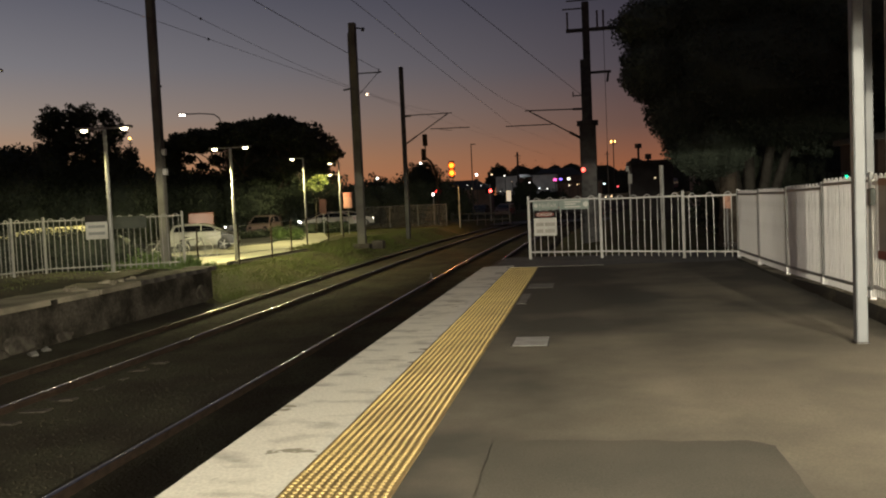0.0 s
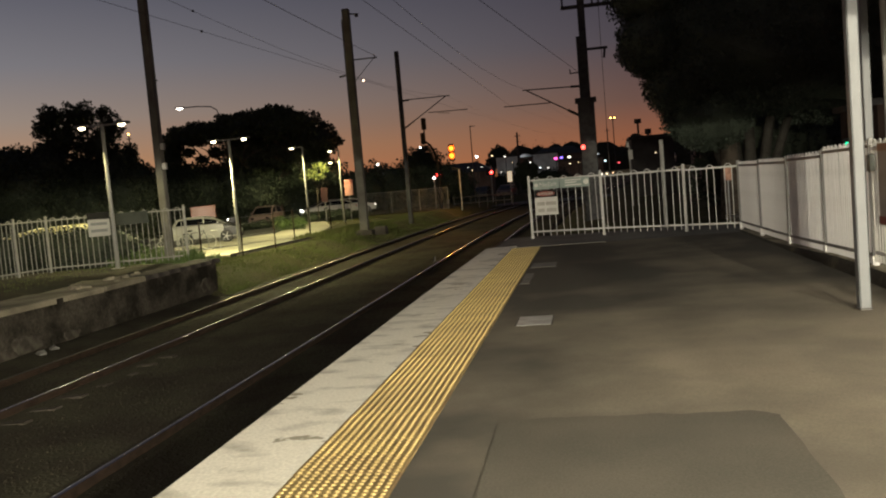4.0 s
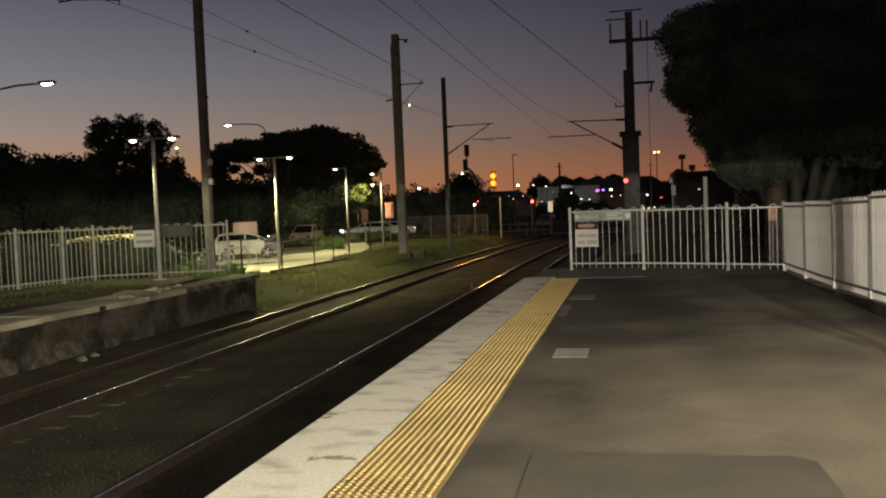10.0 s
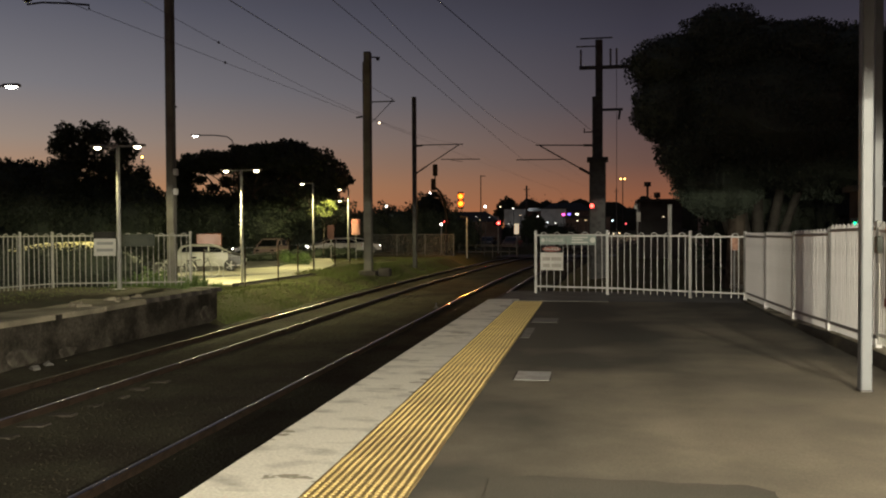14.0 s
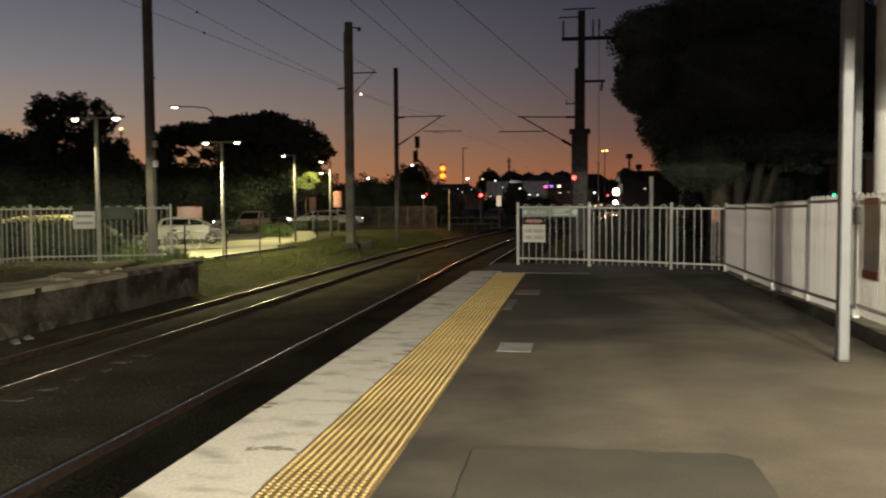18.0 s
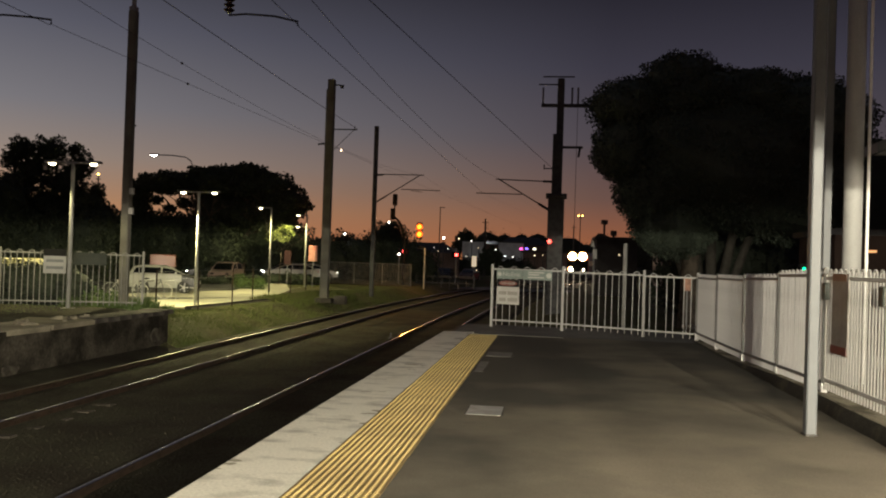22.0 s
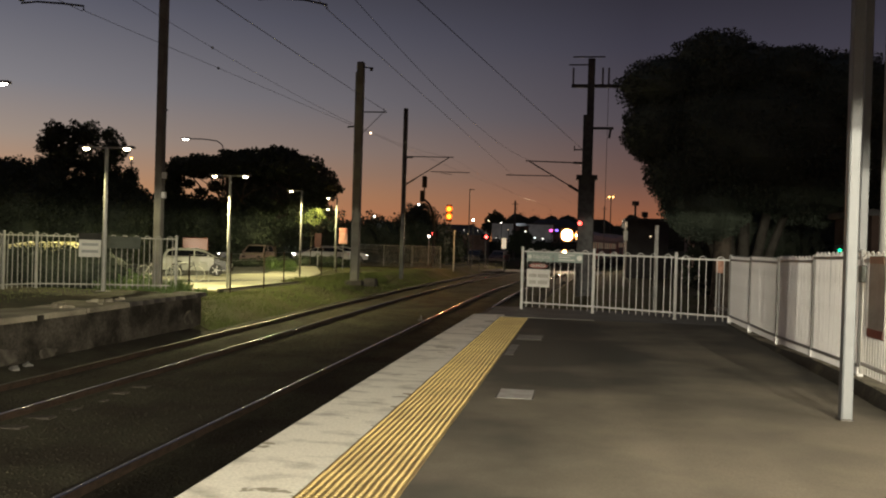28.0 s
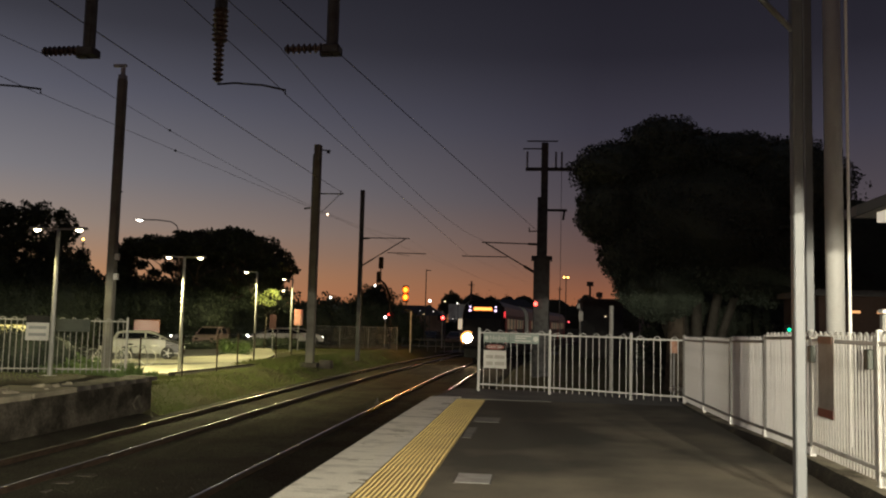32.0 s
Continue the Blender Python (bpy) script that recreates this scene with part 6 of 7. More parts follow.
def panel_van(at, rz, label):
    """A small sloping-nosed van without side windows."""
    v = thing("van", at, label, "van", "", rz)
    side = [(-2.0, 0.3), (-2.05, 0.9), (-2.0, 1.40), (-1.85, 1.58), (-1.5, 1.68), (-0.2, 1.66), (0.7, 1.52), (1.6, 1.34), (2.0, 1.18), (2.1, 0.75), (2.1, 0.3)]
    mb, n = MB(), len(side)
    for w, f in ((-0.82, 0.96), (-0.9, 0.985), (0.9, 0.985), (0.82, 0.96)):
        for y, z in side:
            mb.v.append((w * (1.0 if z < 1.0 else 1 - 0.12 * (z - 1.0)), y * f, 0.3 + (z - 0.3) * (1.0 if abs(w) < 0.85 else 0.97)))
    for j in range(3):
        mb.f += [(j * n + i, j * n + (i + 1) % n, (j + 1) * n + (i + 1) % n, (j + 1) * n + i) for i in range(n)]
    mb.f += [tuple(range(n))[::-1], tuple(range(3 * n, 4 * n))]
    part("body", mb, P_CREAM, v)
    part("rear_window", MB().box((0, -2.03, 1.15), (1.3, 0.04, 0.36), None, 0.01), M_GLASS, v)
    for s in (-1, 1):
        part("tail_light", MB().box((s * 0.78, -2.02, 0.8), (0.12, 0.05, 0.3), None, 0.01), M_RED, v)
        for y in (-1.3, 1.35):
            part("wheel", MB().tube([(s * 0.7, y, 0.3), (s * 0.9, y, 0.3)], 0.3, 16), M_RUBBER, v)


panel_van((-22.8, 33.5, -0.56), 96, "small cream van with lamplight on its roof behind the hedge")
car((-23.1, 60.0, -0.5), 184, P_RED, "reddish estate car parked under the trees", False, 3.3, 1.5, 1.62)
car((-21.7, 70.9, -0.5), 112, P_WHITE, "pale sedan with lit headlights in the car park", True, 4.5, 1.42, 1.75, False, False)
car((-21.4, 77.0, -0.5), -75, P_WHITE, "pale sedan waiting beside the road", True, 4.4, 1.42, 1.75, False, False)
car((-25.8, 64.5, -0.5), 115, P_DARK, "dark car with a lit headlight under the trees", True, 4.2, 1.45)
car((-23.8, 76.2, -0.5), 115, P_DARK, "dark car with lit headlights behind the pale sedan", True, 4.2, 1.45)
car((-30.6, 86.0, -0.5), -110, P_DARK, "dark car with lit headlights on the road", True, 4.4, 1.42, 1.75, False, False)
car((-12.6, 104, -0.7), 178, P_DARK, "dark car facing the crossing with its lights off", False, 4.4, 1.45)
car((-9.4, 102, -0.7), 175, P_RED, "reddish car waiting behind the crossing", False, 4.3, 1.45)
car((-5.6, 108, -0.7), 4, P_DARK, "dark car with lit tail lights past the crossing", False, 4.3, 1.45, 1.72, False, True, True)
car((-1.4, 96, -0.7), -60, P_DARK, "dark car standing beside the road", False, 4.3, 1.45)


def build_van():
    v = thing("box_trailer", (-22.6, 48.6, -0.5), "reddish brown box trailer behind the silver car", "trailer", "", 24)
    part("box", MB().box((0, 0, 1.17), (1.45, 2.2, 1.5), None, 0.05), paint("red_trailer_paint", (0.15, 0.062, 0.045)), v)
    part("chassis", MB().box((0, 0, 0.32), (1.5, 2.6, 0.12)), M_DARK_STEEL, v)
    for s in (-1, 1):
        part("wheel", MB().tube([(s * 0.7, 0, 0.3), (s * 0.9, 0, 0.3)], 0.3, 16), M_RUBBER, v)


build_van()


def bicycle(at, rz, colour, rim_paint):
    b = thing("bicycle", at, "bicycle leaning at a rack on the footpath", "bicycle", "bicycles", rz)
    for x in (-0.5, 0.5):
        pts = [(x + 0.33 * math.cos(a * math.pi / 12), 0, 0.34 + 0.33 * math.sin(a * math.pi / 12)) for a in range(25)]
        w = part("wheel", MB().tube(pts, 0.016, 6, None, False), rim_paint, b)
        sp = MB()
        for k in range(8):
            a = k * math.pi / 8
            sp.cyl((x - 0.31 * math.cos(a), 0, 0.34 - 0.31 * math.sin(a)), (x + 0.31 * math.cos(a), 0, 0.34 + 0.31 * math.sin(a)), 0.003, None, 4)
        part("spokes", sp, M_GALV, w)
    fr = MB()
    for p, q in (((-0.5, 0.34), (-0.08, 0.32)), ((-0.08, 0.32), (-0.22, 0.8)), ((-0.5, 0.34), (-0.2, 0.72)), ((-0.08, 0.32), (0.34, 0.76)), ((-0.2, 0.74), (0.33, 0.82)), ((0.5, 0.34), (0.33, 0.86))):
        fr.cyl((p[0], 0, p[1]), (q[0], 0, q[1]), 0.017, None, 8)
    part("frame", fr, colour, b)
    part("saddle", MB().ball((-0.24, 0, 0.86), 0.13, 10, 6, (1, 0.5, 0.3)), M_BLACK, b)
    part("handlebar", MB().tube([(0.3, -0.26, 0.98), (0.34, -0.1, 0.95), (0.34, 0.1, 0.95), (0.3, 0.26, 0.98)], 0.014), M_GALV, b)


bicycle((-18.0, 34.9, -0.47), 40, P_SILVER, M_GALV)
bicycle((-17.0, 35.6, -0.47), 18, P_DARK, M_SIGN_WHITE)
rack = thing("bicycle_rack", (-17.2, 35.3, -0.47), "bent steel tube bicycle rack", "bicycle rack", "", 20)
for i in range(3):
    part("hoop", MB().tube([(-0.8 + i * 0.8, 0, 0), (-0.8 + i * 0.8, 0, 0.7), (-0.7 + i * 0.8, 0, 0.82), (-0.4 + i * 0.8, 0, 0.82), (-0.3 + i * 0.8, 0, 0.7), (-0.3 + i * 0.8, 0, 0)], 0.025), M_GALV, rack)


def board(name, at, w, h, post_h, face, label, rz=0):
    s = thing(name, at, label, "sign", "", rz)
    for x in (-w * 0.35, w * 0.35) if w > 0.8 else (0,):
        part("post", MB().cyl((x, 0.03, 0), (x, 0.03, post_h + h), 0.035, None, 8), M_GALV, s)
    part("panel", MB().box((0, 0, post_h + h / 2), (w, 0.04, h), None, 0.01), face, s)
    return s


# one fixed reddish tone for a sign whose display changes colour
M_BOARD_PINK = mat("reddish_board", (0.60, 0.29, 0.235), 0.5, 0, 2, 0.2)
sb = board("car_park_sign", (-16.52, 59.2, -0.55), 0.62, 1.1, 1.8, M_BOARD_PINK, "reddish board on a post standing in for an electronic sign")
part("title_band", MB().box((0, -0.025, 2.72), (0.6, 0.01, 0.3)), mat("sign_red_panel", (0.62, 0.22, 0.18), 0.4, 0, 3, 0.1), sb)
board("crossing_notice", (-6.8, 77.7, -0.8), 0.42, 0.95, 1.95, glow("lit_white_board", (1.0, 0.85, 0.62), 0.45), "white lit notice board beside the crossing")
board("red_post_sign", (-18.6, 60.0, -0.55), 0.5, 1.0, 1.5, mat("maroon_board", (0.03, 0.008, 0.008), 0.5, 0, 2, 0.2), "dark maroon board near the trees")
# notices on the far fence
fs = thing("warning_sign", (-15.0, 23.3, 0), "grey warning sign with a black header on the far fence", "sign", "", 23.2)
part("panel", MB().box((0.80, -0.06, 1.13), (0.62, 0.012, 0.60), None, 0.004), mat("grey_notice", (0.21, 0.21, 0.20), 0.5, 0, 4, 0.15), fs)
part("header", MB().box((0.80, -0.07, 1.44), (0.62, 0.014, 0.2)), M_BLACK, fs)
for z in (1.2, 1.0):
    part("text_bar", MB().box((0.80, -0.068, z), (0.46, 0.004, 0.085)), M_POST, fs)
fb = thing("notice_board", (-15.0, 23.3, 0), "dark green board fixed to the far fence", "sign", "", 23.2)
part("panel", MB().box((1.72, 0.06, 1.28), (0.95, 0.014, 0.36), None, 0.004), mat("dark_green_board", (0.045, 0.05, 0.045), 0.95, 0, 4, 0.2), fb)


# ---- level crossing and distance ----
def build_crossing():
    r = MB()
    r.add([(-70, 92, -0.93), (-20, 80.5, -0.95), (-2.2, 80, -1.0), (14, 84, -0.95), (40, 96, -0.9), (40, 104, -0.9), (14, 91.5, -0.95), (-2, 88.5, -1.0), (-20, 89.5, -0.95), (-70, 101, -0.93)], [(0, 1, 2, 3, 4, 5, 6, 7, 8, 9)])
    setting("road", r, M_ROAD, "dark road that crosses the railway", "road")
    s = thing("crossing_signal", (-12.1, 71.2, -0.85), "curved dark road signal arm with black heads", "traffic light")
    part("pole", MB().tube([(0, 0, 0), (0, 0, 3.6), (-0.12, 0, 4.8), (-0.5, 0, 5.6), (-0.95, 0, 6.0)], 0.13, 10, 0.08), M_BLACK, s)
    for x, z in ((-0.9, 7.4), (-1.05, 6.2)):
        part("signal_head", MB().box((x, 0, z), (0.38, 0.3, 0.95), None, 0.05), M_BLACK, s, "black signal head seen from behind")
    part("head_bracket", MB().cyl((-0.95, 0, 5.9), (-0.9, 0, 7.0), 0.06), M_DARK_STEEL, s)
    part("lamp", MB().ball((-1.35, 0, 5.5), 0.075), glow("white_lamp_lit", (1, 0.9, 0.8), 8), s)
    red = glow("crossing_red_lit", (1.0, 0.05, 0.04), 14)
    for x, y, z in ((-12.9, 75.5, 2.3), (-9.2, 84.5, 2.2)):
        c = thing("crossing_light", (x, y, -0.95), "level crossing mast with red lamps lit", "crossing light", "crossing lights")
        part("mast", MB().cyl((0, 0.1, 0), (0, 0.1, z + 1.6), 0.06), M_GALV, c)
        part("backboard", MB().box((0, 0.04, z + 0.95), (0.9, 0.06, 0.5), None, 0.05), M_BLACK, c)
        part("lens", MB().ball((0.05, -0.02, z + 0.95), 0.15, 12, 6, (1, 0.5, 1)), red, c, "glowing red lens")
    side = thing("side_lamp", (-13.25, 75.4, 2.05), "pale lit lamp beside the crossing mast", "lamp")
    part("lens", MB().ball((0, 0, 0), 0.1), glow("pale_lamp_lit", (1, 0.8, 0.75), 9), side)
    part("pole", MB().cyl((0, 0.06, -3.0), (0, 0.06, 0.1), 0.04), M_GALV, side)
    f = thing("crossing_barrier", (-11.9, 77, -0.95), "low rail barrier with pale rails before the crossing", "barrier", "", 2)
    for i in range(8):
        part("upright", MB().box((i * 0.75, 0, 0.6), (0.06, 0.06, 1.2)), M_DARK_STEEL, f)
    for z in (0.55, 1.12):
        part("rail", MB().box((2.6, 0, z), (5.4, 0.05, 0.07)), M_DARK_STEEL, f)


build_crossing()


def building(name, at, size, material, label, roof="flat", windows=(), rz=0, roof_m=None):
    b = thing(name, at, label, "building", "", rz)
    w, d, h = size
    part("wall", MB().box((0, 0, h / 2), (w, d, h)), material, b)
    rm = roof_m or M_DARK_STEEL
    if roof == "flat":
        part("roof", MB().box((0, 0, h + 0.1), (w + 0.4, d + 0.4, 0.2)), rm, b)
    elif roof == "gable":
        part("roof", MB().add([(-w / 2 - 0.3, -d / 2 - 0.3, h), (w / 2 + 0.3, -d / 2 - 0.3, h), (w / 2 + 0.3, d / 2 + 0.3, h), (-w / 2 - 0.3, d / 2 + 0.3, h), (-w / 2 + w * 0.2, 0, h + d * 0.22), (w / 2 - w * 0.2, 0, h + d * 0.22)], [(0, 1, 5, 4), (1, 2, 5), (2, 3, 4, 5), (3, 0, 4), (3, 2, 1, 0)]), rm, b)
    for x, z, ww, hh, m in windows:
        part("window", MB().box((x, -d / 2 - 0.02, z), (ww, 0.06, hh)), m, b)
    return b


M_WALL_PALE = mat("pale_rendered_wall", (0.50, 0.52, 0.50), 0.8, 0, 1, 0.2, 0.1, 20)
M_WALL_DARK = mat("dark_brick_wall", (0.16, 0.11, 0.09), 0.85, 0, 1, 0.3, 0.2, 20)
M_WIN_WARM = glow("warm_window_lit", (1.0, 0.75, 0.45), 1.2)
M_WIN_COOL = glow("cool_window_lit", (0.85, 0.95, 1.0), 3.0)
building("warehouse", (-9.95, 153, -0.8), (10.4, 8, 5.85), M_WALL_PALE, "long pale warehouse beyond the level crossing", "flat")
building("house", (-5.0, 164, -0.8), (9, 7, 5.8), M_WALL_DARK, "dark house with a hipped roof", "gable")
building("house", (-9.2, 135, -0.8), (2.2, 2.2, 5.2), M_WALL_DARK, "small dark tower house with a pointed roof", "gable")
building("house", (-16.5, 112, -0.8), (9, 6, 3.4), M_WALL_DARK, "low dark house with a few lit windows", "gable", ((-2, 1.8, 0.6, 0.5, M_WIN_WARM), (1.6, 1.7, 0.5, 0.6, M_WIN_COOL)))
building("shop", (-0.9, 142, -0.8), (7, 6, 4.2), M_WALL_DARK, "dark shop with glowing signs on its front", "flat")
building("signal_hut", (5.2, 72, -0.9), (3.2, 4, 4.6), mat("dark_hut_cladding", (0.035, 0.033, 0.032), 0.85, 0, 1, 0.3, 0.2, 20), "dark flat roofed hut beside the railway", "flat", ((0.2, 3.4, 0.12, 0.1, M_WIN_WARM),))
building("depot", (24, 92, -0.9), (26, 8, 4.4), M_WALL_DARK, "dark low depot building behind the fig tree", "flat")
hut = thing("roof_vent", (5.0, 71.2, 3.7), "dark roof vents and aerial on the hut", "vent")
part("stack", MB().cyl((-0.75, 0, 0), (-0.75, 0, 1.6), 0.09).cyl((-0.75, 0, 1.25), (-0.75, 0, 1.6), 0.28, None, 10).cyl((0, 0, 0), (0, 0, 0.7), 0.1).cyl((0, 0, 0.35), (0, 0, 0.75), 0.26, None, 10), M_DARK_STEEL, hut)


def far_pole(x, y, top, label, lampcol=None, twin=False, r=0.12):
    p = thing("street_pole", (x, y, -0.8), label, "pole", "distant poles")
    part("pole", MB().cyl((0, 0, 0), (0, 0, top + 0.8), r, r * 0.6, 8), M_DARK_STEEL, p)
    part("crossarm", MB().box((0.22, 0, top + 0.72), (0.5, 0.08, 0.07)) if lampcol is None and r < 0.1 else MB().box((0, 0, top + 0.3), (0.9 if lampcol is None else 0.5, 0.08, 0.08)), M_DARK_STEEL, p)
    if lampcol is not None:
        for dx in ((-0.35, 0.35) if twin else (0.0,)):
            part("lens", MB().ball((dx, -0.05, top + 0.75), 0.12 if y < 100 else 0.16, 10, 6, (1, 0.8, 0.9)), lampcol, p, "glowing lens")


M_SODIUM = glow("sodium_lamp_lit", (1.0, 0.55, 0.12), 10)
M_COOL = glow("white_far_lamp_lit", (1.0, 0.95, 0.86), 9)
far_pole(-9.07, 119.7, 7.6, "dark timber power pole with a crossarm", None, False, 0.2)
far_pole(5.36, 165, 10.97, "slim pole with twin lit lamps", M_SODIUM, True)
far_pole(4.07, 160, 8.94, "dark power pole beyond the pylon", None, False, 0.16)
far_pole(-10.9, 84.6, 6.9, "slim dark pole beside the crossing", None, False, 0.07)
far_pole(-10.55, 85.2, 3.9, "low lamp beside the crossing, lit", M_COOL, False, 0.05)
far_pole(-20.0, 82.8, 3.95, "slim grey pole with a lit lamp", M_COOL, False, 0.07)
far_pole(-43.5, 78.8, 8.9, "street pole with a lit orange lamp behind the trees", M_SODIUM, False, 0.1)
gp = thing("cable_pole", (2.2, 26.2, -1.0), "slim dark pole behind the end fence", "pole")
part("pole", MB().cyl((0, 0, 0), (0, 0, 3.25), 0.06, None, 10), M_RAILING, gp)
sp = thing("trackside_sign", (2.68, 54.9, -0.9), "small trackside signal post with pale boards", "sign")
part("post", MB().cyl((0, 0, 0), (0, 0, 3.7), 0.06), M_GALV, sp)
part("board", MB().box((-0.1, -0.06, 3.85), (0.2, 0.04, 0.36), None, 0.01), M_SIGN_WHITE, sp)
part("box", MB().box((0.05, -0.06, 3.2), (0.26, 0.1, 0.6), None, 0.02), M_SIGN_WHITE, sp)

# shop, street and car lights alike, placed to fit the camera's view
GLOWS = [(-4.75, 141, 3.95, 0.34, (1.0, 0.10, 0.42)), (-3.85, 141, 4.0, 0.28, (0.25, 0.15, 1.0)), (-2.6, 141, 4.0, 0.3, (1.0, 0.95, 0.7)), (-0.4, 141, 4.3, 0.14, (1.0, 0.3, 0.25)), (0.95, 138.4, 3.8, 0.14, (0.9, 0.95, 1.0)), (-2.5, 138.4, 2.9, 0.13, (1.0, 0.8, 0.5)),
         (-1.2, 138.4, 3.0, 0.1, (1.0, 0.7, 0.35)), (2.9, 138.4, 2.9, 0.2, (0.75, 0.95, 1.0)), (1.75, 138.4, 4.0, 0.2, (0.85, 0.95, 1.0)), (1.4, 136.4, 0.85, 0.14, (1.0, 0.75, 0.45)), (2.2, 136.4, 0.9, 0.2, (1.0, 0.9, 0.75)), (3.0, 136.4, 0.88, 0.18, (1.0, 0.8, 0.5)), (3.9, 136.4, 0.95, 0.15, (1.0, 0.65, 0.35)), (4.9, 136.4, 2.4, 0.16, (1.0, 0.1, 0.12)), (-13.3, 146, 5.1, 0.16, (1.0, 0.9, 0.8)), (-8.2, 131, 3.3, 0.14, (0.9, 0.95, 1.0)), (-6.8, 131, 2.6, 0.16, (0.9, 0.95, 1.0)), (-5.6, 131, 2.5, 0.13, (1.0, 0.9, 0.8))]
for k, (x, z) in enumerate(((-11.4, 4.39), (-6.84, 3.2), (-14.76, 3.25), (-13.97, 2.79), (-12.87, 3.15), (-12.9, 2.02), (-15.7, 2.32), (-14.3, 1.75), (-17.8, 1.91), (-8.94, 3.36), (-10.5, 2.29))):
    GLOWS.append((x, 108 + (k % 3), z, 0.06 if k > 1 else 0.12, (1.0, 0.92, 0.8) if k % 3 else (1.0, 0.7, 0.4)))
for x, y, z, s, col in GLOWS:
    g = thing("distant_light", (x, y, z), "small distant coloured light", "light", "distant shop lights")
    part("lit_face", MB().box((0, -0.6, 0), (s * 1.5, 0.1, s), None, 0.02), glow("distant_light_lit", col, 3.2), g)
    # mount and housing are added to carry the light
    part("mount", MB().cyl((0, 0.5, -s * 0.5), (0, 0.5, -z - 0.85), 0.05, None, 6), M_DARK_STEEL, g)
    part("housing", MB().box((0, 0.0, 0), (s * 1.6, 1.0, s * 1.1), None, 0.02), M_DARK_STEEL, g)


nt = thing("trackside_notice", (3.5, 22.8, -0.8), "small faded orange notice on a thin post", "sign")
part("post", MB().cyl((0, 0.03, 0), (0, 0.03, 2.1), 0.02, None, 8), M_GALV, nt)
part("plate", MB().box((0, 0, 1.95), (0.2, 0.012, 0.32), None, 0.004), mat("faded_orange_plate", (0.26, 0.12, 0.07), 0.6, 0, 6, 0.4), nt)


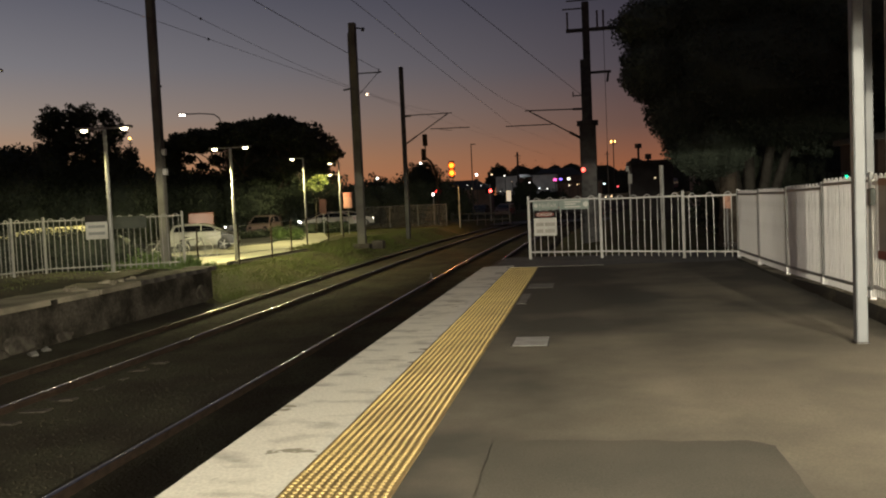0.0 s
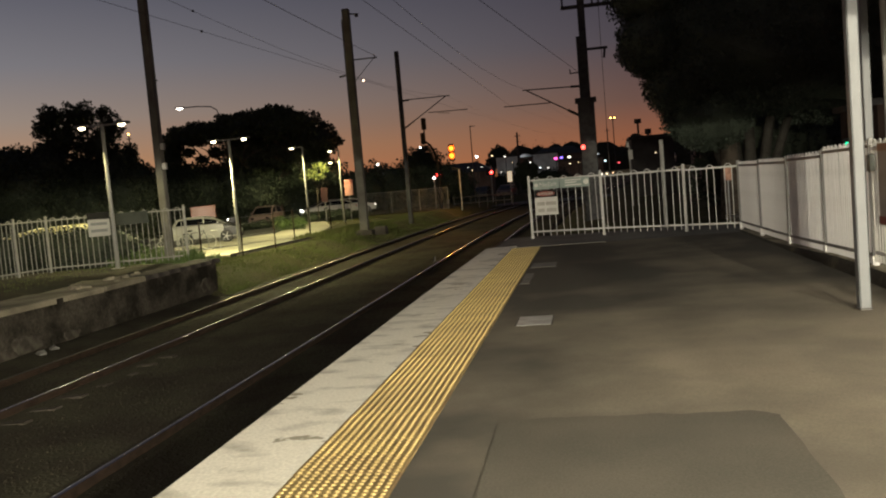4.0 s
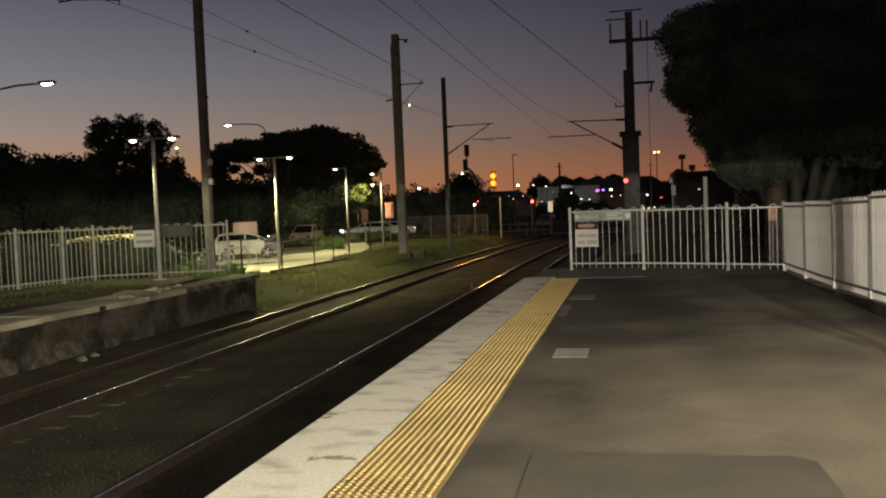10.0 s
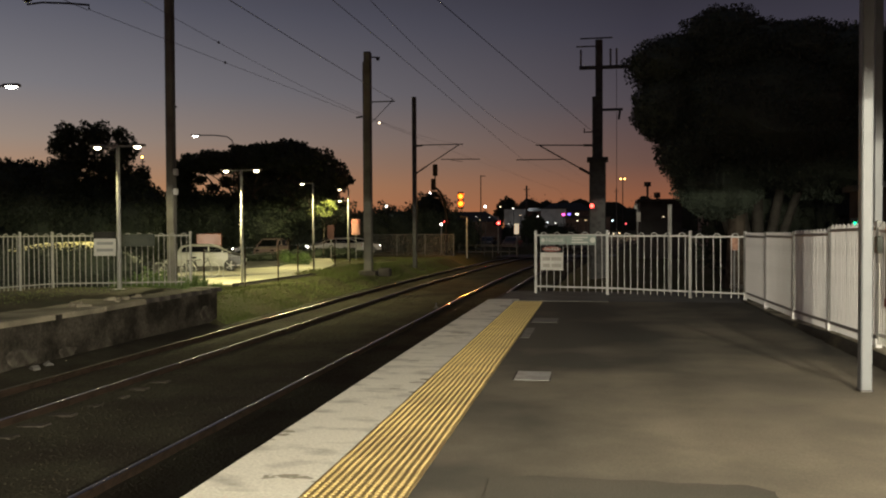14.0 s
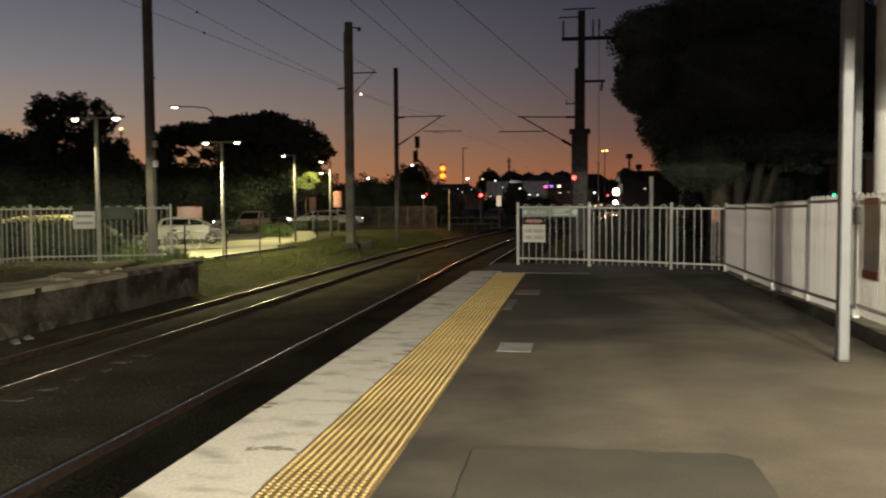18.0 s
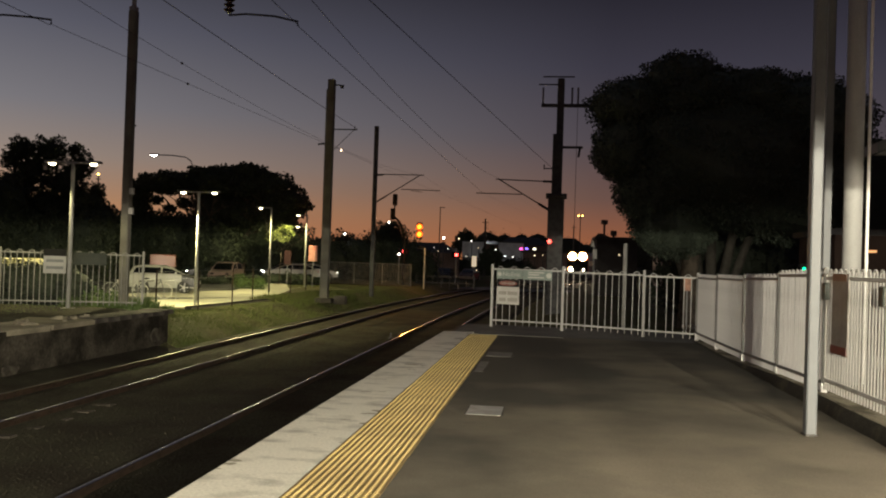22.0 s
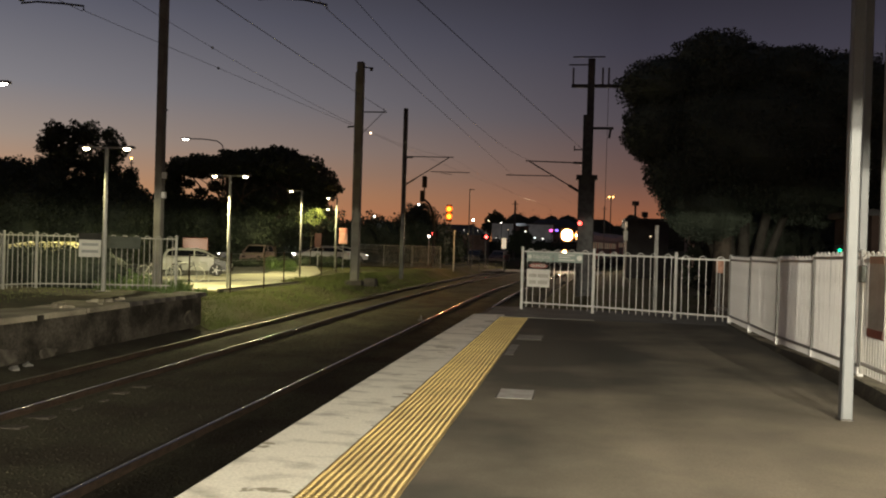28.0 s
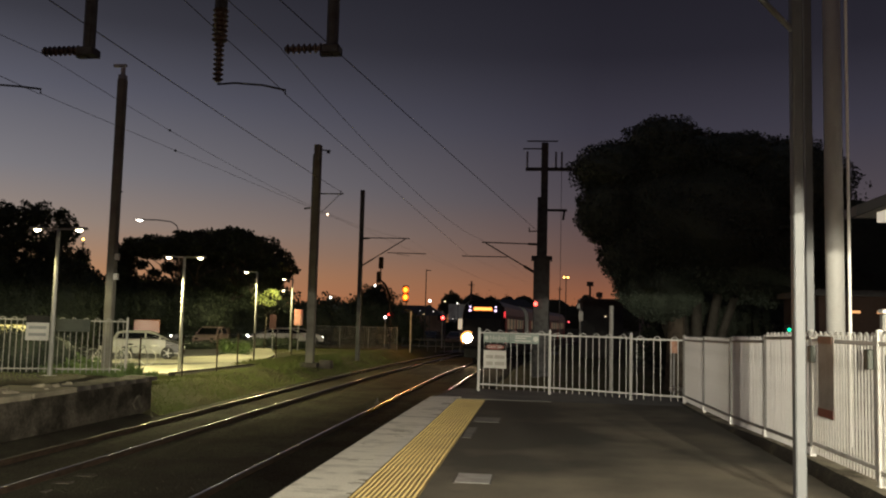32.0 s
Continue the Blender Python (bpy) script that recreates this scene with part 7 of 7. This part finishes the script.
# ---- beyond the side fence ----
def build_shelter():
    s = thing("forecourt_shelter", (6.8, 13.4, 0), "pitched grey forecourt shelter with a white gable fascia", "shelter")
    slab = MB()
    for y in (0.6, 1.3):
        slab.v += [(-1.87, y, 3.43), (-1.87, y, 3.59), (0.9, y, 4.75), (3.7, y, 3.59), (3.7, y, 3.43), (0.9, y, 4.58)]
    slab.f = [(0, 1, 2, 5), (5, 2, 3, 4), (6, 11, 8, 7), (11, 10, 9, 8), (0, 6, 7, 1), (1, 7, 8, 2), (2, 8, 9, 3), (3, 9, 10, 4), (4, 10, 11, 5), (5, 11, 6, 0)]
    part("roof", slab, M_POST, s, "grey pitched roof")
    part("gable_panel", MB().add([(-1.85, 0.75, 3.42), (3.68, 0.75, 3.42), (0.9, 0.75, 4.6), (-1.85, 0.85, 3.42), (3.68, 0.85, 3.42), (0.9, 0.85, 4.6)], [(0, 1, 2), (5, 4, 3), (0, 3, 4, 1), (1, 4, 5, 2), (2, 5, 3, 0)]), M_RAILING, s)
    fa = MB()
    for y in (-1.45, -0.9):
        fa.v += [(-2.13, y, 3.14), (-2.13, y, 3.28), (-0.3, y, 3.92), (1.6, y, 3.28), (1.6, y, 3.14)]
    fa.f = [(0, 1, 2, 3, 4), (9, 8, 7, 6, 5), (0, 5, 6, 1), (1, 6, 7, 2), (2, 7, 8, 3), (3, 8, 9, 4), (4, 9, 5, 0)]
    # emission stands in for lamplight falling on the white fascia
    part("fascia", fa, glow("fascia_glow", (1.0, 0.90, 0.72), 0.45), s, "white gable fascia that glows in place of lamplight")
    for x in (0.2, 3.2):
        part("post", MB().box((x, 0.95, 1.72), (0.1, 0.1, 3.44), None, 0.01), M_POST, s)
    part("post", MB().box((1.4, -1.2, 1.56), (0.1, 0.1, 3.16), None, 0.01), M_POST, s)
    m = thing("ticket_cabinet", (5.10, 13.2, 0), "white steel cabinet with a dark lower part", "cabinet")
    part("body", MB().box((0, 0, 1.6), (0.27, 0.14, 0.6), None, 0.02), M_POLE, m)
    part("lower_part", MB().box((0, 0.01, 0.65), (0.2, 0.1, 1.3), None, 0.01), M_DARK_STEEL, m, "dark narrower lower part")
    part("cap", MB().box((0, 0, 1.93), (0.30, 0.18, 0.05), None, 0.01), M_WHITE, m)
    for x, y, z, col in ((8.05, 28.95, 1.68, (0.0, 1.0, 0.42)), (11.26, 27.8, 1.87, (0.0, 1.0, 0.45)), (11.24, 27.75, 2.07, (1.0, 0.03, 0.02))):
        t = thing("traffic_light", (x, y, -0.8), "traffic light on a dark pole, lit", "traffic light", "traffic lights")
        part("pole", MB().cyl((0, 0.15, 0), (0, 0.15, z + 0.6), 0.05), M_DARK_STEEL, t)
        part("head", MB().box((0, 0.06, z + 0.8), (0.3, 0.16, 0.34), None, 0.03), M_BLACK, t)
        part("lens", MB().ball((0, -0.04, z + 0.8), 0.055, 12, 6, (1, 0.5, 1)), glow("traffic_lens_lit", col, 2.2), t, "glowing lens")
    building("brick_building", (16, 31, -0.2), (14, 4, 3.0), mat("old_dark_brick", (0.06, 0.042, 0.035), 0.9, 0, 1, 0.3, 0.3, 20), "dark brick building with warm lights under its eave", "flat", ((-5.9, 2.5, 0.3, 0.08, glow("eave_lamp_lit", (1.0, 0.5, 0.2), 0.9)), (-5.1, 2.5, 0.25, 0.08, glow("eave_lamp_lit", (1.0, 0.5, 0.2), 0.9))))


build_shelter()


def build_canopy():
    # out of view; its soffit edge keeps lamplight off the posts' upper parts
    c = thing("platform_canopy", (0.8, -6, 0), "plain flat platform canopy, out of view, that cuts off the lamps", "canopy")
    part("soffit", MB().box((0.45, 0.1, 2.745), (6.7, 14.4, 0.14)), M_CONC_DARK, c)
    for x, y in ((1.9, -1.2), (1.9, -6.0)):
        part("post", MB().box((x, y, 1.335), (0.12, 0.12, 2.67), None, 0.01), M_POST, c)
    # unseen canopy added above the forecourt lamp to cut off its light
    f = thing("forecourt_canopy", (7.4, 5.2, 0), "unseen flat canopy added to cut off the forecourt lamp", "canopy")
    part("soffit", MB().box((0, 0, 2.95), (3.6, 5.4, 0.14)), M_WHITE, f)
    part("post", MB().box((1.2, 0, 1.44), (0.14, 0.14, 2.88), None, 0.01), M_POST, f)
    w = MB().box((4.7, -5, 1.5), (0.2, 12, 3.0)).box((0.5, -14, 1.5), (7, 0.2, 3.0))
    setting("station_wall", w, M_WALL_DARK, "plain wall of the station building", "wall")


build_canopy()


motions()
